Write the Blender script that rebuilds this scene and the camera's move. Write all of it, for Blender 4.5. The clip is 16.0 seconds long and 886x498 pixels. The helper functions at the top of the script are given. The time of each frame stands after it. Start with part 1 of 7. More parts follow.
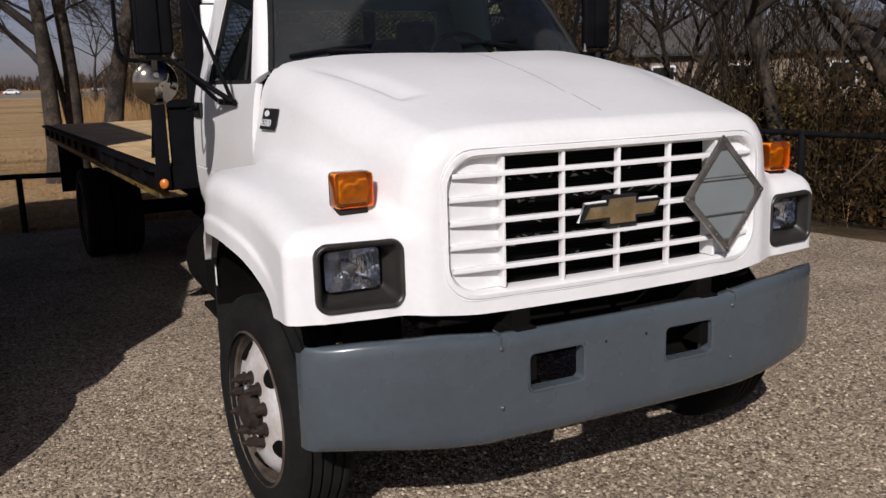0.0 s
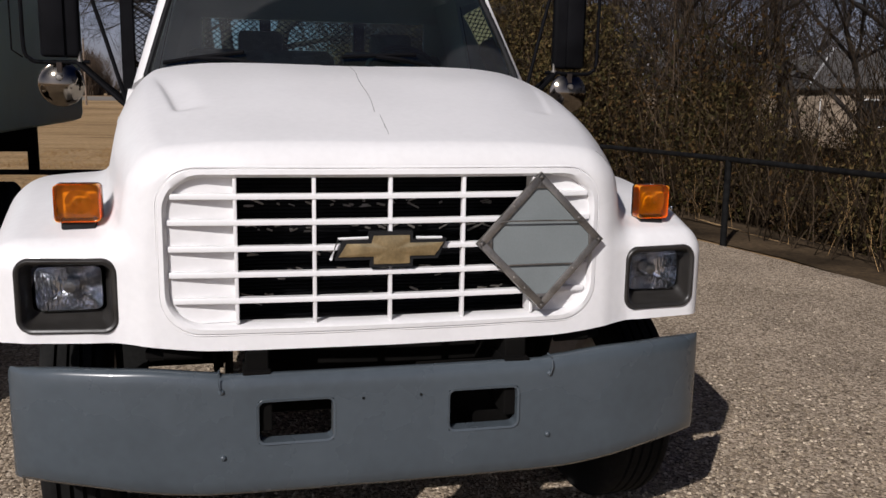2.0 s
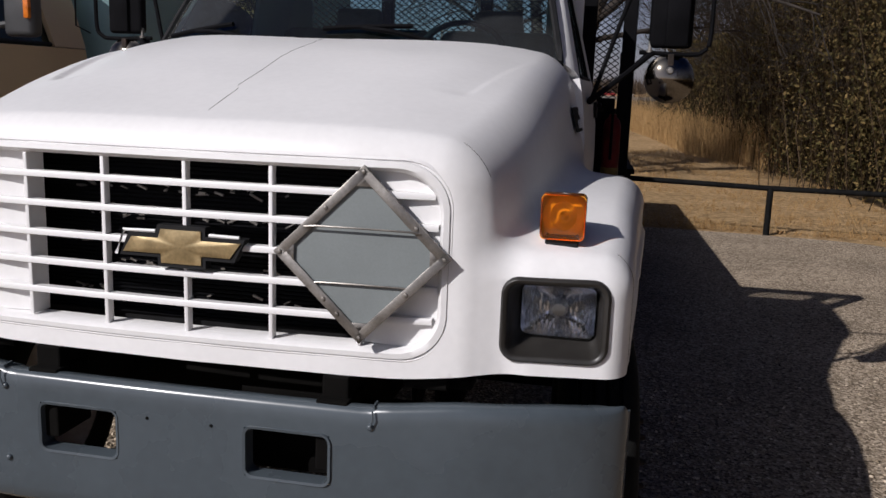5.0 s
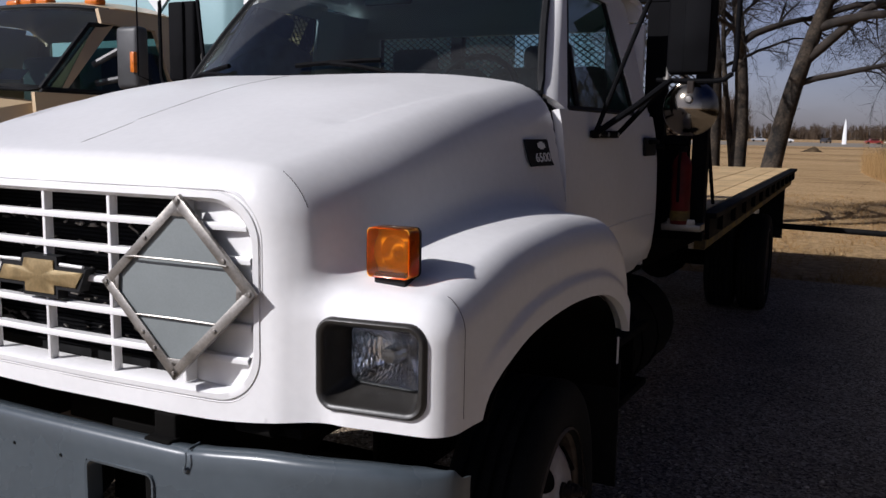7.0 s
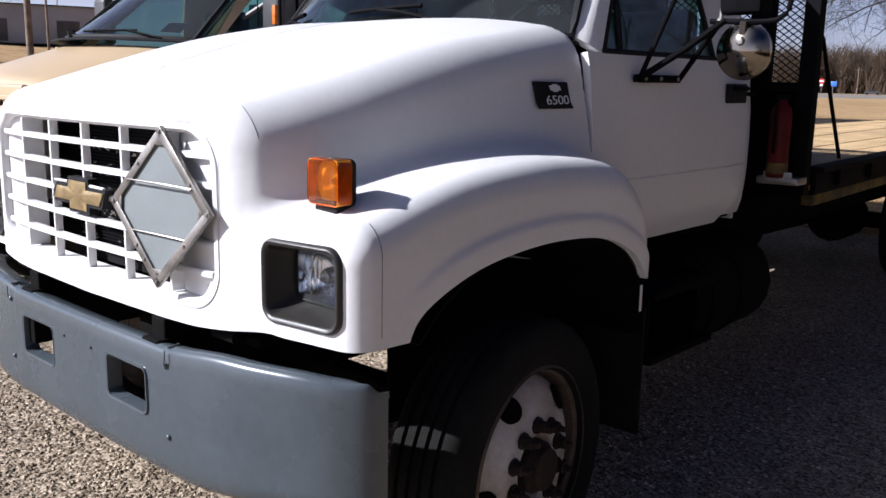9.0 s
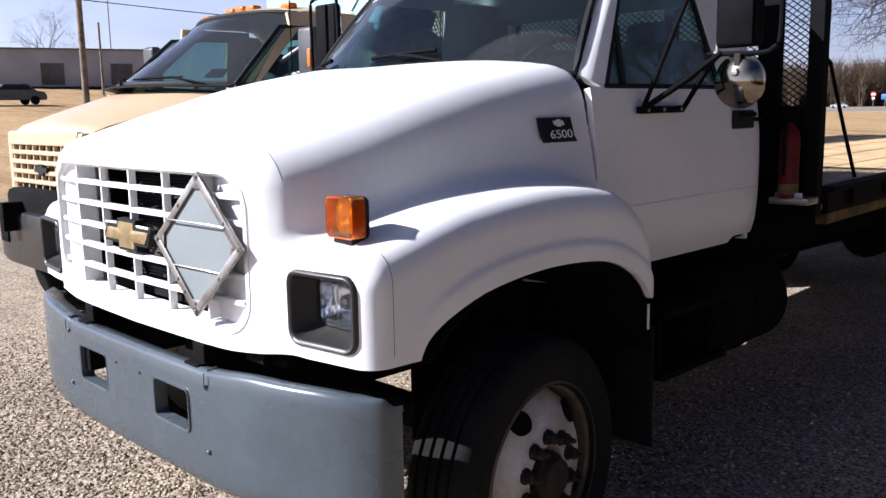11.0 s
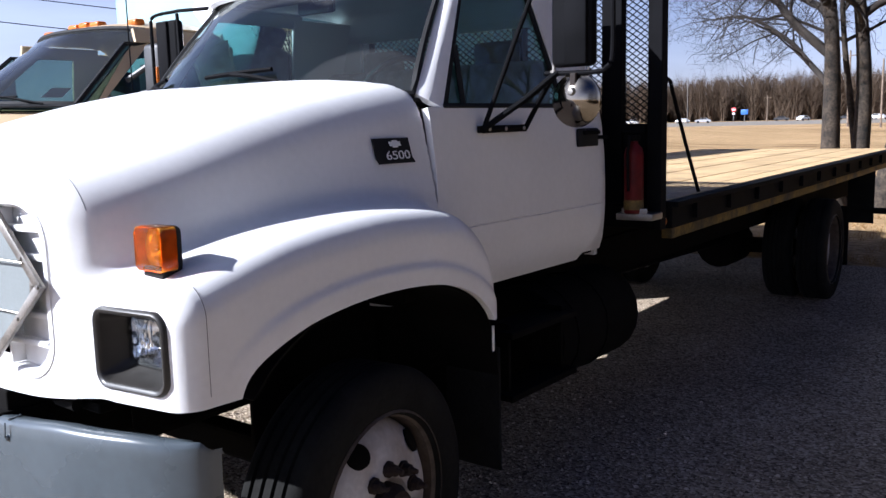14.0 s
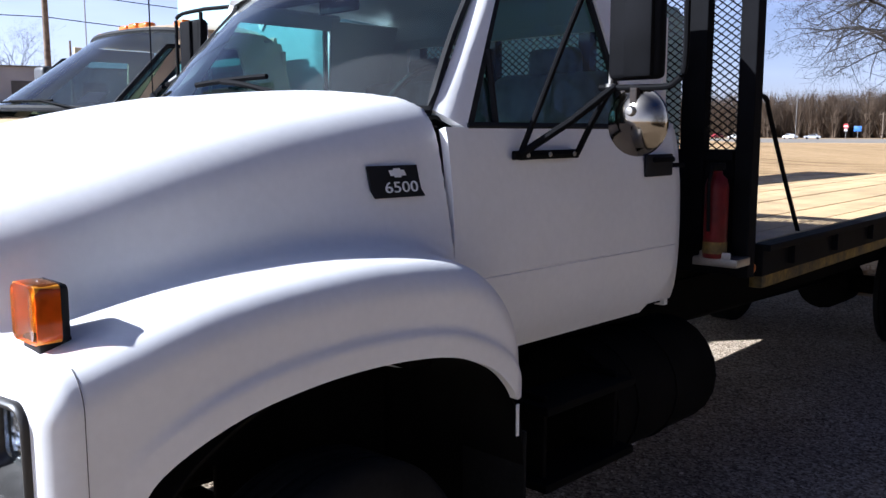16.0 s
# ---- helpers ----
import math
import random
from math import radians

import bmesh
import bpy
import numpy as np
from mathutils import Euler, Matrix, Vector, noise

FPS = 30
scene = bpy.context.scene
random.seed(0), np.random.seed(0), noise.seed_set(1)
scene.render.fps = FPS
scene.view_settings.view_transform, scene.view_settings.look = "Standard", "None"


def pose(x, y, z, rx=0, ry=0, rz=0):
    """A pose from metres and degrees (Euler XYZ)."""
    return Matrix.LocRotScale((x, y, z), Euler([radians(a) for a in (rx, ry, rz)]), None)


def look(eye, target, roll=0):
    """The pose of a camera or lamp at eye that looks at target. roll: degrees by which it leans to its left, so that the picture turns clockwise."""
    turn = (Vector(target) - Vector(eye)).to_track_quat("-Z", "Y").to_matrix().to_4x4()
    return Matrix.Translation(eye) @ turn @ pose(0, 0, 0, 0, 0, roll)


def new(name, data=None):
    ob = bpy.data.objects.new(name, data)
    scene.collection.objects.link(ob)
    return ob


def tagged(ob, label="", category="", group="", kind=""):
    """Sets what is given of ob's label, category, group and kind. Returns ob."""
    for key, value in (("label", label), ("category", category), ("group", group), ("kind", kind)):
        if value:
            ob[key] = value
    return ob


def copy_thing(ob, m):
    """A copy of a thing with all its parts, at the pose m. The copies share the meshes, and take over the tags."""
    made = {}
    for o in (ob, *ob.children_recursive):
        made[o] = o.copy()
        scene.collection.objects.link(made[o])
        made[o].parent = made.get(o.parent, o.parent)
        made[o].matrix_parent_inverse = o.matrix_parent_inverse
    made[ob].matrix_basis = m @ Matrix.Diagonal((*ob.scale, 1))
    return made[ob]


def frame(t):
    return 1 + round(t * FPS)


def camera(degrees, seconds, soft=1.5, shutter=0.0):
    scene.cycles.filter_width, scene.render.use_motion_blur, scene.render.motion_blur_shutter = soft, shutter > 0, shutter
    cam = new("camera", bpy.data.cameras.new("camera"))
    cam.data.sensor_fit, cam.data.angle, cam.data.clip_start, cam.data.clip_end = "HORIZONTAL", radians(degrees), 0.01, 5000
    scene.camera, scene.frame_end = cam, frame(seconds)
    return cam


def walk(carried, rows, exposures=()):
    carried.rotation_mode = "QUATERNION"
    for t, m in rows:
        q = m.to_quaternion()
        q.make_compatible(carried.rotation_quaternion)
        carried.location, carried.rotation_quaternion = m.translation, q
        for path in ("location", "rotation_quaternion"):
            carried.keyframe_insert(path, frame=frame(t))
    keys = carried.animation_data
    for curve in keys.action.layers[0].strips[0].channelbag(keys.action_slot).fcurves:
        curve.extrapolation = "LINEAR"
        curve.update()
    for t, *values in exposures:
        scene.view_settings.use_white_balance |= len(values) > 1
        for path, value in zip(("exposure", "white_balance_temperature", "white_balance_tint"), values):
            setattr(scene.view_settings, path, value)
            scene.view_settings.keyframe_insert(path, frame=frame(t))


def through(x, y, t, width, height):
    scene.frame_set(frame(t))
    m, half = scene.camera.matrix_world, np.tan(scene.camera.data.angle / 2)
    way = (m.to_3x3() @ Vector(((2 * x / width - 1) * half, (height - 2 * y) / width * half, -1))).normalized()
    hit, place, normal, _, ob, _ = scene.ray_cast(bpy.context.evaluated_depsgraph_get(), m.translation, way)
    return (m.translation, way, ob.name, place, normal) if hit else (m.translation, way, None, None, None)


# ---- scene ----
cam = camera(54.1, 16.0)
PATH = [
    (0, (-2.008, -2.504, 1.787), (-1.134, -0.748, 1.395), -1.7),
    (0.5, (-1.579, -2.597, 1.771), (-0.848, -0.782, 1.358), -1.5),
    (1, (-1.22, -2.589, 1.733), (-0.574, -0.74, 1.33), -0.7),
    (1.5, (-0.753, -2.622, 1.747), (-0.24, -0.727, 1.365), 0.4),
    (2, (-0.457, -2.669, 1.767), (-0.013, -0.75, 1.42), 0.9),
    (2.5, (-0.197, -2.638, 1.751), (0.136, -0.692, 1.432), 0.9),
    (3, (0.091, -2.6, 1.735), (0.278, -0.635, 1.416), 0.2),
    (3.2, (0.222, -2.574, 1.748), (0.338, -0.605, 1.416), 0.2),
    (5.3, (1.3, -1.984, 1.729), (0.836, -0.074, 1.356), 1.9),
    (5.5, (1.424, -1.945, 1.727), (0.904, -0.049, 1.361), 1.7),
    (6, (1.671, -1.857, 1.726), (1.035, 0.011, 1.401), 2.2),
    (6.5, (1.847, -1.683, 1.682), (1.081, 0.145, 1.411), 1.1),
    (7, (2.045, -1.536, 1.691), (1.137, 0.225, 1.421), 1.0),
    (7.5, (2.292, -1.427, 1.687), (1.271, 0.265, 1.377), 0.5),
    (8, (2.432, -1.322, 1.702), (1.337, 0.314, 1.351), 1.5),
    (8.5, (2.573, -1.249, 1.682), (1.375, 0.314, 1.335), 1.8),
    (9, (2.724, -1.227, 1.663), (1.406, 0.229, 1.283), 1.1),
    (9.2, (2.761, -1.248, 1.664), (1.412, 0.174, 1.268), 0.7),
    (11.3, (2.984, -1.314, 1.708), (1.582, 0.078, 1.4), -1.0),
    (11.5, (2.99, -1.304, 1.703), (1.611, 0.111, 1.394), -1.0),
    (12, (2.995, -1.276, 1.71), (1.676, 0.194, 1.391), -1.0),
    (12.5, (2.998, -1.249, 1.712), (1.743, 0.275, 1.39), -1.1),
    (13, (3.04, -1.234, 1.718), (1.826, 0.322, 1.397), -1.4),
    (13.5, (3.057, -1.197, 1.723), (1.854, 0.371, 1.411), -1.5),
    (14, (3.028, -1.121, 1.715), (1.816, 0.444, 1.429), -1.4),
    (14.5, (2.91, -0.961, 1.73), (1.688, 0.601, 1.476), -0.3),
    (15, (2.785, -0.76, 1.748), (1.534, 0.784, 1.521), 0.9),
    (15.5, (2.782, -0.603, 1.754), (1.471, 0.887, 1.509), 0.7),
    (16, (2.791, -0.434, 1.76), (1.415, 0.994, 1.495), -0.0),
]
EXPOSURES = [(0.0, -0.18, 6180, 12), (3.2, -0.18, 6130, 12), (5.3, -0.18, 6050, 12), (6.5, -0.06, 5970, 12), (8.0, 0.40, 5750, 12), (9.2, 0.96, 5680, 12), (11.3, 1.24, 5640, 12), (14.0, 1.34, 5480, 11), (16.0, 1.52, 5360, 9)]
walk(cam, [(t, look(eye, target, roll)) for t, eye, target, roll in PATH], EXPOSURES)

# ---- daylight: low winter sun ahead of the truck on its passenger side ----
SUN_DIR = Vector((-0.90, -1.20, 1.0)).normalized()
sun_el = math.asin(SUN_DIR.z)
world = bpy.data.worlds.new("sky")
scene.world = world
world.use_nodes = True
wn = world.node_tree.nodes
wl = world.node_tree.links
sky = wn.new("ShaderNodeTexSky")
sky.sky_type = "NISHITA"
sky.sun_disc = False
sky.sun_elevation = sun_el
sky.sun_rotation = math.atan2(SUN_DIR.x, SUN_DIR.y)
sky.air_density, sky.dust_density, sky.ozone_density = 1.0, 0.7, 2.0
wn["Background"].inputs["Strength"].default_value = 0.0215
# thin high cloud: the blue is washed out and lit up in soft streaks
wash = wn.new("ShaderNodeHueSaturation")
wash.inputs["Saturation"].default_value, wash.inputs["Value"].default_value = 0.72, 1.0
wl.new(sky.outputs[0], wash.inputs["Color"])
stc, smap, snoise, sramp = wn.new("ShaderNodeTexCoord"), wn.new("ShaderNodeMapping"), wn.new("ShaderNodeTexNoise"), wn.new("ShaderNodeMapRange")
smap.inputs["Scale"].default_value = (1.6, 1.0, 5.0)
snoise.inputs["Scale"].default_value, snoise.inputs["Detail"].default_value = 2.2, 7
sramp.inputs[1].default_value, sramp.inputs[2].default_value = 0.32, 0.62
wl.new(stc.outputs["Generated"], smap.inputs[0])
wl.new(smap.outputs[0], snoise.inputs["Vector"])
wl.new(snoise.outputs["Fac"], sramp.inputs[0])
cloud = wn.new("ShaderNodeMix")
cloud.data_type, cloud.blend_type = "RGBA", "ADD"
cloud.inputs[7].default_value = (2.1, 2.08, 2.35, 1)
tone = wn.new("ShaderNodeMix")
tone.data_type, tone.blend_type = "RGBA", "MULTIPLY"
tone.inputs[0].default_value = 1.0
tone.inputs[7].default_value = (1.06, 0.965, 1.14, 1)
wl.new(wash.outputs[0], tone.inputs[6])
wl.new(sramp.outputs[0], cloud.inputs[0])
wl.new(tone.outputs[2], cloud.inputs[6])
# low haze, brighter on the sun's side of the sky
sdot, sglow, veil = wn.new("ShaderNodeVectorMath"), wn.new("ShaderNodeMapRange"), wn.new("ShaderNodeMix")
sdot.operation = "DOT_PRODUCT"
sdot.inputs[1].default_value = Vector((SUN_DIR.x, SUN_DIR.y, 0)).normalized()
wl.new(stc.outputs["Generated"], sdot.inputs[0])
sglow.interpolation_type = "SMOOTHSTEP"
sglow.inputs[1].default_value, sglow.inputs[2].default_value = -0.35, 0.85
wl.new(sdot.outputs["Value"], sglow.inputs[0])
veil.data_type, veil.blend_type = "RGBA", "ADD"
veil.inputs[7].default_value = (9.0, 8.7, 8.6, 1)
ssep, slow, spow, smul = wn.new("ShaderNodeSeparateXYZ"), wn.new("ShaderNodeMath"), wn.new("ShaderNodeMath"), wn.new("ShaderNodeMath")
slow.operation, spow.operation, smul.operation = "SUBTRACT", "POWER", "MULTIPLY"
slow.inputs[0].default_value, spow.inputs[1].default_value = 1.0, 4.0
wl.new(stc.outputs["Generated"], ssep.inputs[0])
wl.new(ssep.outputs["Z"], slow.inputs[1])
wl.new(slow.outputs[0], spow.inputs[0])
wl.new(spow.outputs[0], smul.inputs[0])
wl.new(sglow.outputs[0], smul.inputs[1])
wl.new(smul.outputs[0], veil.inputs[0])
wl.new(cloud.outputs[2], veil.inputs[6])
# the haze thins out overhead: a deep clear zenith over a bright milky horizon
thin, deep, fade = wn.new("ShaderNodeMapRange"), wn.new("ShaderNodeMix"), wn.new("ShaderNodeMix")
thin.interpolation_type = "SMOOTHSTEP"
thin.inputs[1].default_value, thin.inputs[2].default_value = 0.12, 0.62
fade.data_type = deep.data_type = "RGBA"
fade.inputs[6].default_value, fade.inputs[7].default_value = (1.72, 1.74, 1.80, 1), (0.08, 0.17, 0.46, 1)
deep.blend_type = "MULTIPLY"
deep.inputs[0].default_value = 1.0
wl.new(ssep.outputs["Z"], thin.inputs[0])
wl.new(thin.outputs[0], fade.inputs[0])
wl.new(veil.outputs[2], deep.inputs[6])
wl.new(fade.outputs[2], deep.inputs[7])
# the bright aureole that thin cloud makes round the sun
adot, aclip, apow, aure = wn.new("ShaderNodeVectorMath"), wn.new("ShaderNodeMath"), wn.new("ShaderNodeMath"), wn.new("ShaderNodeMix")
adot.operation, aclip.operation, apow.operation = "DOT_PRODUCT", "MAXIMUM", "POWER"
adot.inputs[1].default_value = SUN_DIR
aclip.inputs[1].default_value, apow.inputs[1].default_value = 0.0, 14.0
wl.new(stc.outputs["Generated"], adot.inputs[0])
wl.new(adot.outputs["Value"], aclip.inputs[0])
wl.new(aclip.outputs[0], apow.inputs[0])
aure.data_type, aure.blend_type = "RGBA", "ADD"
aure.inputs[7].default_value = (42.0, 42.0, 43.0, 1)
wl.new(apow.outputs[0], aure.inputs[0])
wl.new(deep.outputs[2], aure.inputs[6])
wl.new(aure.outputs[2], wn["Background"].inputs["Color"])
sun_data = bpy.data.lights.new("sun", "SUN")
sun_data.energy, sun_data.angle, sun_data.color = 4.75, radians(0.53), (1.0, 0.93, 0.86)
sun = new("sun", sun_data)
sun.matrix_world = look(SUN_DIR * 50, (0, 0, 0))


# ---- materials ----
def mat(name, color, rough=0.5, metal=0.0, var=0.12, scale=6.0, fine=0.0, fine_scale=160.0, bump=0.0, bump_scale=220.0,
        coat=0.0, tint=None, rand=0.0, spec=0.5, rough_var=0.1):
    """A surface with colour that varies at two scales, uneven gloss and fine relief."""
    m = bpy.data.materials.new(name)
    m.use_nodes = True
    n, l = m.node_tree.nodes, m.node_tree.links
    b = n["Principled BSDF"]
    b.inputs["Metallic"].default_value = metal
    b.inputs["Coat Weight"].default_value = coat
    b.inputs["Coat Roughness"].default_value = 0.06
    b.inputs["Specular IOR Level"].default_value = spec
    tc = n.new("ShaderNodeTexCoord")
    big = n.new("ShaderNodeTexNoise")
    big.inputs["Scale"].default_value, big.inputs["Detail"].default_value = scale, 6
    l.new(tc.outputs["Object"], big.inputs["Vector"])
    mix = n.new("ShaderNodeMix")
    mix.data_type = "RGBA"
    dark = tint or [c * (1 - 2.2 * var) for c in color]
    mix.inputs[6].default_value = (*[max(0.0, c) for c in dark], 1)
    mix.inputs[7].default_value = (*[min(1.0, c * (1 + 0.5 * var)) for c in color], 1)
    ramp = n.new("ShaderNodeMapRange")
    ramp.inputs[1].default_value, ramp.inputs[2].default_value = 0.3, 0.62
    l.new(big.outputs["Fac"], ramp.inputs[0])
    l.new(ramp.outputs[0], mix.inputs[0])
    out = mix.outputs[2]
    small = n.new("ShaderNodeTexNoise")
    small.inputs["Scale"].default_value, small.inputs["Detail"].default_value = fine_scale, 3
    l.new(tc.outputs["Object"], small.inputs["Vector"])
    if fine:
        hsv = n.new("ShaderNodeHueSaturation")
        mr = n.new("ShaderNodeMapRange")
        mr.inputs[1].default_value, mr.inputs[2].default_value = 0.3, 0.7
        mr.inputs[3].default_value, mr.inputs[4].default_value = 1 - fine, 1 + fine
        l.new(small.outputs["Fac"], mr.inputs[0])
        l.new(mr.outputs[0], hsv.inputs["Value"])
        l.new(out, hsv.inputs["Color"])
        out = hsv.outputs[0]
    if rand:
        oi = n.new("ShaderNodeObjectInfo")
        hv = n.new("ShaderNodeHueSaturation")
        mr = n.new("ShaderNodeMapRange")
        mr.inputs[3].default_value, mr.inputs[4].default_value = 1 - rand, 1 + rand
        l.new(oi.outputs["Random"], mr.inputs[0])
        l.new(mr.outputs[0], hv.inputs["Value"])
        l.new(out, hv.inputs["Color"])
        out = hv.outputs[0]
    l.new(out, b.inputs["Base Color"])
    rr = n.new("ShaderNodeMapRange")
    rr.inputs[3].default_value, rr.inputs[4].default_value = max(0.02, rough - rough_var), min(1.0, rough + rough_var)
    l.new(big.outputs["Fac"], rr.inputs[0])
    l.new(rr.outputs[0], b.inputs["Roughness"])
    if bump:
        bp = n.new("ShaderNodeBump")
        bp.inputs["Strength"].default_value, bp.inputs["Distance"].default_value = bump, 0.003
        bn = n.new("ShaderNodeTexNoise")
        bn.inputs["Scale"].default_value, bn.inputs["Detail"].default_value = bump_scale, 4
        l.new(tc.outputs["Object"], bn.inputs["Vector"])
        l.new(bn.outputs["Fac"], bp.inputs["Height"])
        l.new(bp.outputs[0], b.inputs["Normal"])
    return m


def island_mat(name, cols, rough=0.9, bump=0.0, fine=0.15):
    """Loose pieces joined in one mesh: each takes its own shade from a row of colours."""
    m = bpy.data.materials.new(name)
    m.use_nodes = True
    n, l = m.node_tree.nodes, m.node_tree.links
    b = n["Principled BSDF"]
    b.inputs["Roughness"].default_value = rough
    b.inputs["Specular IOR Level"].default_value = 0.06
    g = n.new("ShaderNodeNewGeometry")
    r = n.new("ShaderNodeValToRGB")
    r.color_ramp.elements[0].color = (*cols[0], 1)
    r.color_ramp.elements[1].color = (*cols[-1], 1)
    for i, c in enumerate(cols[1:-1], 1):
        e = r.color_ramp.elements.new(i / (len(cols) - 1))
        e.color = (*c, 1)
    l.new(g.outputs["Random Per Island"], r.inputs[0])
    tc, nz, hv, mr = (n.new("ShaderNodeTexCoord"), n.new("ShaderNodeTexNoise"), n.new("ShaderNodeHueSaturation"), n.new("ShaderNodeMapRange"))
    nz.inputs["Scale"].default_value = 60
    l.new(tc.outputs["Object"], nz.inputs["Vector"])
    mr.inputs[3].default_value, mr.inputs[4].default_value = 1 - 2 * fine, 1 + 2 * fine
    l.new(nz.outputs["Fac"], mr.inputs[0])
    l.new(mr.outputs[0], hv.inputs["Value"])
    l.new(r.outputs[0], hv.inputs["Color"])
    l.new(hv.outputs[0], b.inputs["Base Color"])
    return m


def glass_mat(name, color=(0.80, 0.93, 0.90), rough=0.0, through=0.75, dust=0.0, ridge=0.0, ior=1.52, dust_color=(0.55, 0.56, 0.55)):
    """Thin car glass: part of the light goes straight through, tinted, the rest is a clear reflection."""
    m = bpy.data.materials.new(name)
    m.use_nodes = True
    n, l = m.node_tree.nodes, m.node_tree.links
    n.remove(n["Principled BSDF"])
    t, g, mx, fr = n.new("ShaderNodeBsdfTransparent"), n.new("ShaderNodeBsdfGlossy"), n.new("ShaderNodeMixShader"), n.new("ShaderNodeFresnel")
    t.inputs[0].default_value = (*[c * through for c in color], 1)
    g.inputs["Roughness"].default_value = rough
    g.inputs["Color"].default_value = (0.9, 0.95, 0.95, 1)
    fr.inputs["IOR"].default_value = ior
    if ridge:
        tc, w, bp = n.new("ShaderNodeTexCoord"), n.new("ShaderNodeTexVoronoi"), n.new("ShaderNodeBump")
        w.inputs["Scale"].default_value = ridge
        l.new(tc.outputs["Object"], w.inputs["Vector"])
        bp.inputs["Strength"].default_value, bp.inputs["Distance"].default_value = 0.5, 0.002
        l.new(w.outputs["Distance"], bp.inputs["Height"])
        l.new(bp.outputs[0], g.inputs["Normal"])
    l.new(fr.outputs[0], mx.inputs[0])
    l.new(t.outputs[0], mx.inputs[1])
    l.new(g.outputs[0], mx.inputs[2])
    out = mx.outputs[0]
    if dust:
        d, mx2, nz, mr, tc = n.new("ShaderNodeBsdfDiffuse"), n.new("ShaderNodeMixShader"), n.new("ShaderNodeTexNoise"), n.new("ShaderNodeMapRange"), n.new("ShaderNodeTexCoord")
        d.inputs[0].default_value = (*dust_color, 1)
        nz.inputs["Scale"].default_value, nz.inputs["Detail"].default_value = 3.0, 5
        l.new(tc.outputs["Object"], nz.inputs["Vector"])
        mr.inputs[3].default_value, mr.inputs[4].default_value = 0.4 * dust, 1.6 * dust
        l.new(nz.outputs["Fac"], mr.inputs[0])
        l.new(mr.outputs[0], mx2.inputs[0])
        l.new(out, mx2.inputs[1])
        l.new(d.outputs[0], mx2.inputs[2])
        out = mx2.outputs[0]
    l.new(out, n["Material Output"].inputs[0])
    return m


M_WHITE = mat("white_paint", (0.755, 0.745, 0.74), 0.40, var=0.02, scale=2.2, fine=0.02, fine_scale=40, bump=0.03, bump_scale=9, coat=0.12, spec=0.4)
M_GREY = mat("grey_bumper_paint", (0.064, 0.078, 0.090), 0.27, var=0.07, scale=3.0, fine=0.05, fine_scale=30, bump=0.08, bump_scale=26, coat=0.15)
M_BLACK = mat("black_enamel", (0.005, 0.005, 0.006), 0.72, var=0.2, scale=7, bump=0.1, bump_scale=90, spec=0.06)
# grimy underside, taken down to near black: its deep shade is in the colour
M_DARK = mat("underbody_grime_and_shade", (0.0045, 0.004, 0.0035), 0.95, var=0.3, scale=5, bump=0.3, bump_scale=40, spec=0.1)
M_RUBBER = mat("tyre_rubber", (0.009, 0.009, 0.0085), 0.92, var=0.25, scale=9, fine=0.25, fine_scale=60, bump=0.3, bump_scale=110, spec=0.2)
M_RIM = mat("rim_white_paint", (0.50, 0.49, 0.49), 0.5, var=0.15, scale=7, fine=0.1, fine_scale=50, tint=(0.36, 0.30, 0.25))
M_LIP = mat("stained_rim_edge", (0.10, 0.078, 0.06), 0.6, metal=0.2, var=0.25, scale=14, fine=0.2, fine_scale=90, tint=(0.05, 0.035, 0.025))
M_RUST = mat("rusty_steel", (0.026, 0.015, 0.010), 0.8, metal=0.2, var=0.3, scale=30, fine=0.3, fine_scale=200, bump=0.5, bump_scale=160)
M_STEEL = mat("bare_steel", (0.30, 0.28, 0.255), 0.40, metal=0.8, var=0.15, scale=12, fine=0.12, fine_scale=140, bump=0.15, bump_scale=120)
M_CHROME = mat("chrome", (0.66, 0.64, 0.60), 0.08, metal=1.0, var=0.05, scale=10, rough_var=0.05)
M_MIRROR = mat("dull_chrome", (0.23, 0.20, 0.16), 0.10, metal=1.0, var=0.1, scale=10, rough_var=0.05)
M_PLACARD = mat("placard_grey", (0.185, 0.205, 0.205), 0.5, var=0.05, scale=5, fine=0.04, bump=0.05)
M_GOLD = mat("emblem_gold", (0.62, 0.48, 0.26), 0.36, metal=0.9, var=0.15, scale=14, fine=0.1, fine_scale=120)
M_AMBER = glass_mat("amber_lens", (1.0, 0.55, 0.06), 0.05, 1.0, dust=0.06, dust_color=(1.0, 0.30, 0.012))
M_SIGNAL = mat("signal_plastic", (0.95, 0.36, 0.02), 0.3, var=0.1, scale=30)
M_ORANGE = mat("amber_plastic", (0.60, 0.155, 0.009), 0.3, var=0.1, scale=30)
M_LENS = glass_mat("headlamp_glass", (0.93, 0.94, 0.96), 0.03, 0.95)
M_BULB = mat("lamp_bulb_shield", (0.30, 0.31, 0.32), 0.25, metal=0.8, var=0.1)
M_REFLECT = mat("lamp_reflector", (0.86, 0.87, 0.90), 0.13, metal=0.98, var=0.1, scale=25)
rn, rl = M_REFLECT.node_tree.nodes, M_REFLECT.node_tree.links
rtc, rvo, rbp = rn.new("ShaderNodeTexCoord"), rn.new("ShaderNodeTexVoronoi"), rn.new("ShaderNodeBump")
rvo.inputs["Scale"].default_value = 120
rbp.inputs["Strength"].default_value, rbp.inputs["Distance"].default_value = 0.65, 0.004
rmap = rn.new("ShaderNodeMapping")
rmap.inputs["Scale"].default_value = (1.0, 0.4, 0.35)
rl.new(rtc.outputs["Object"], rmap.inputs[0])
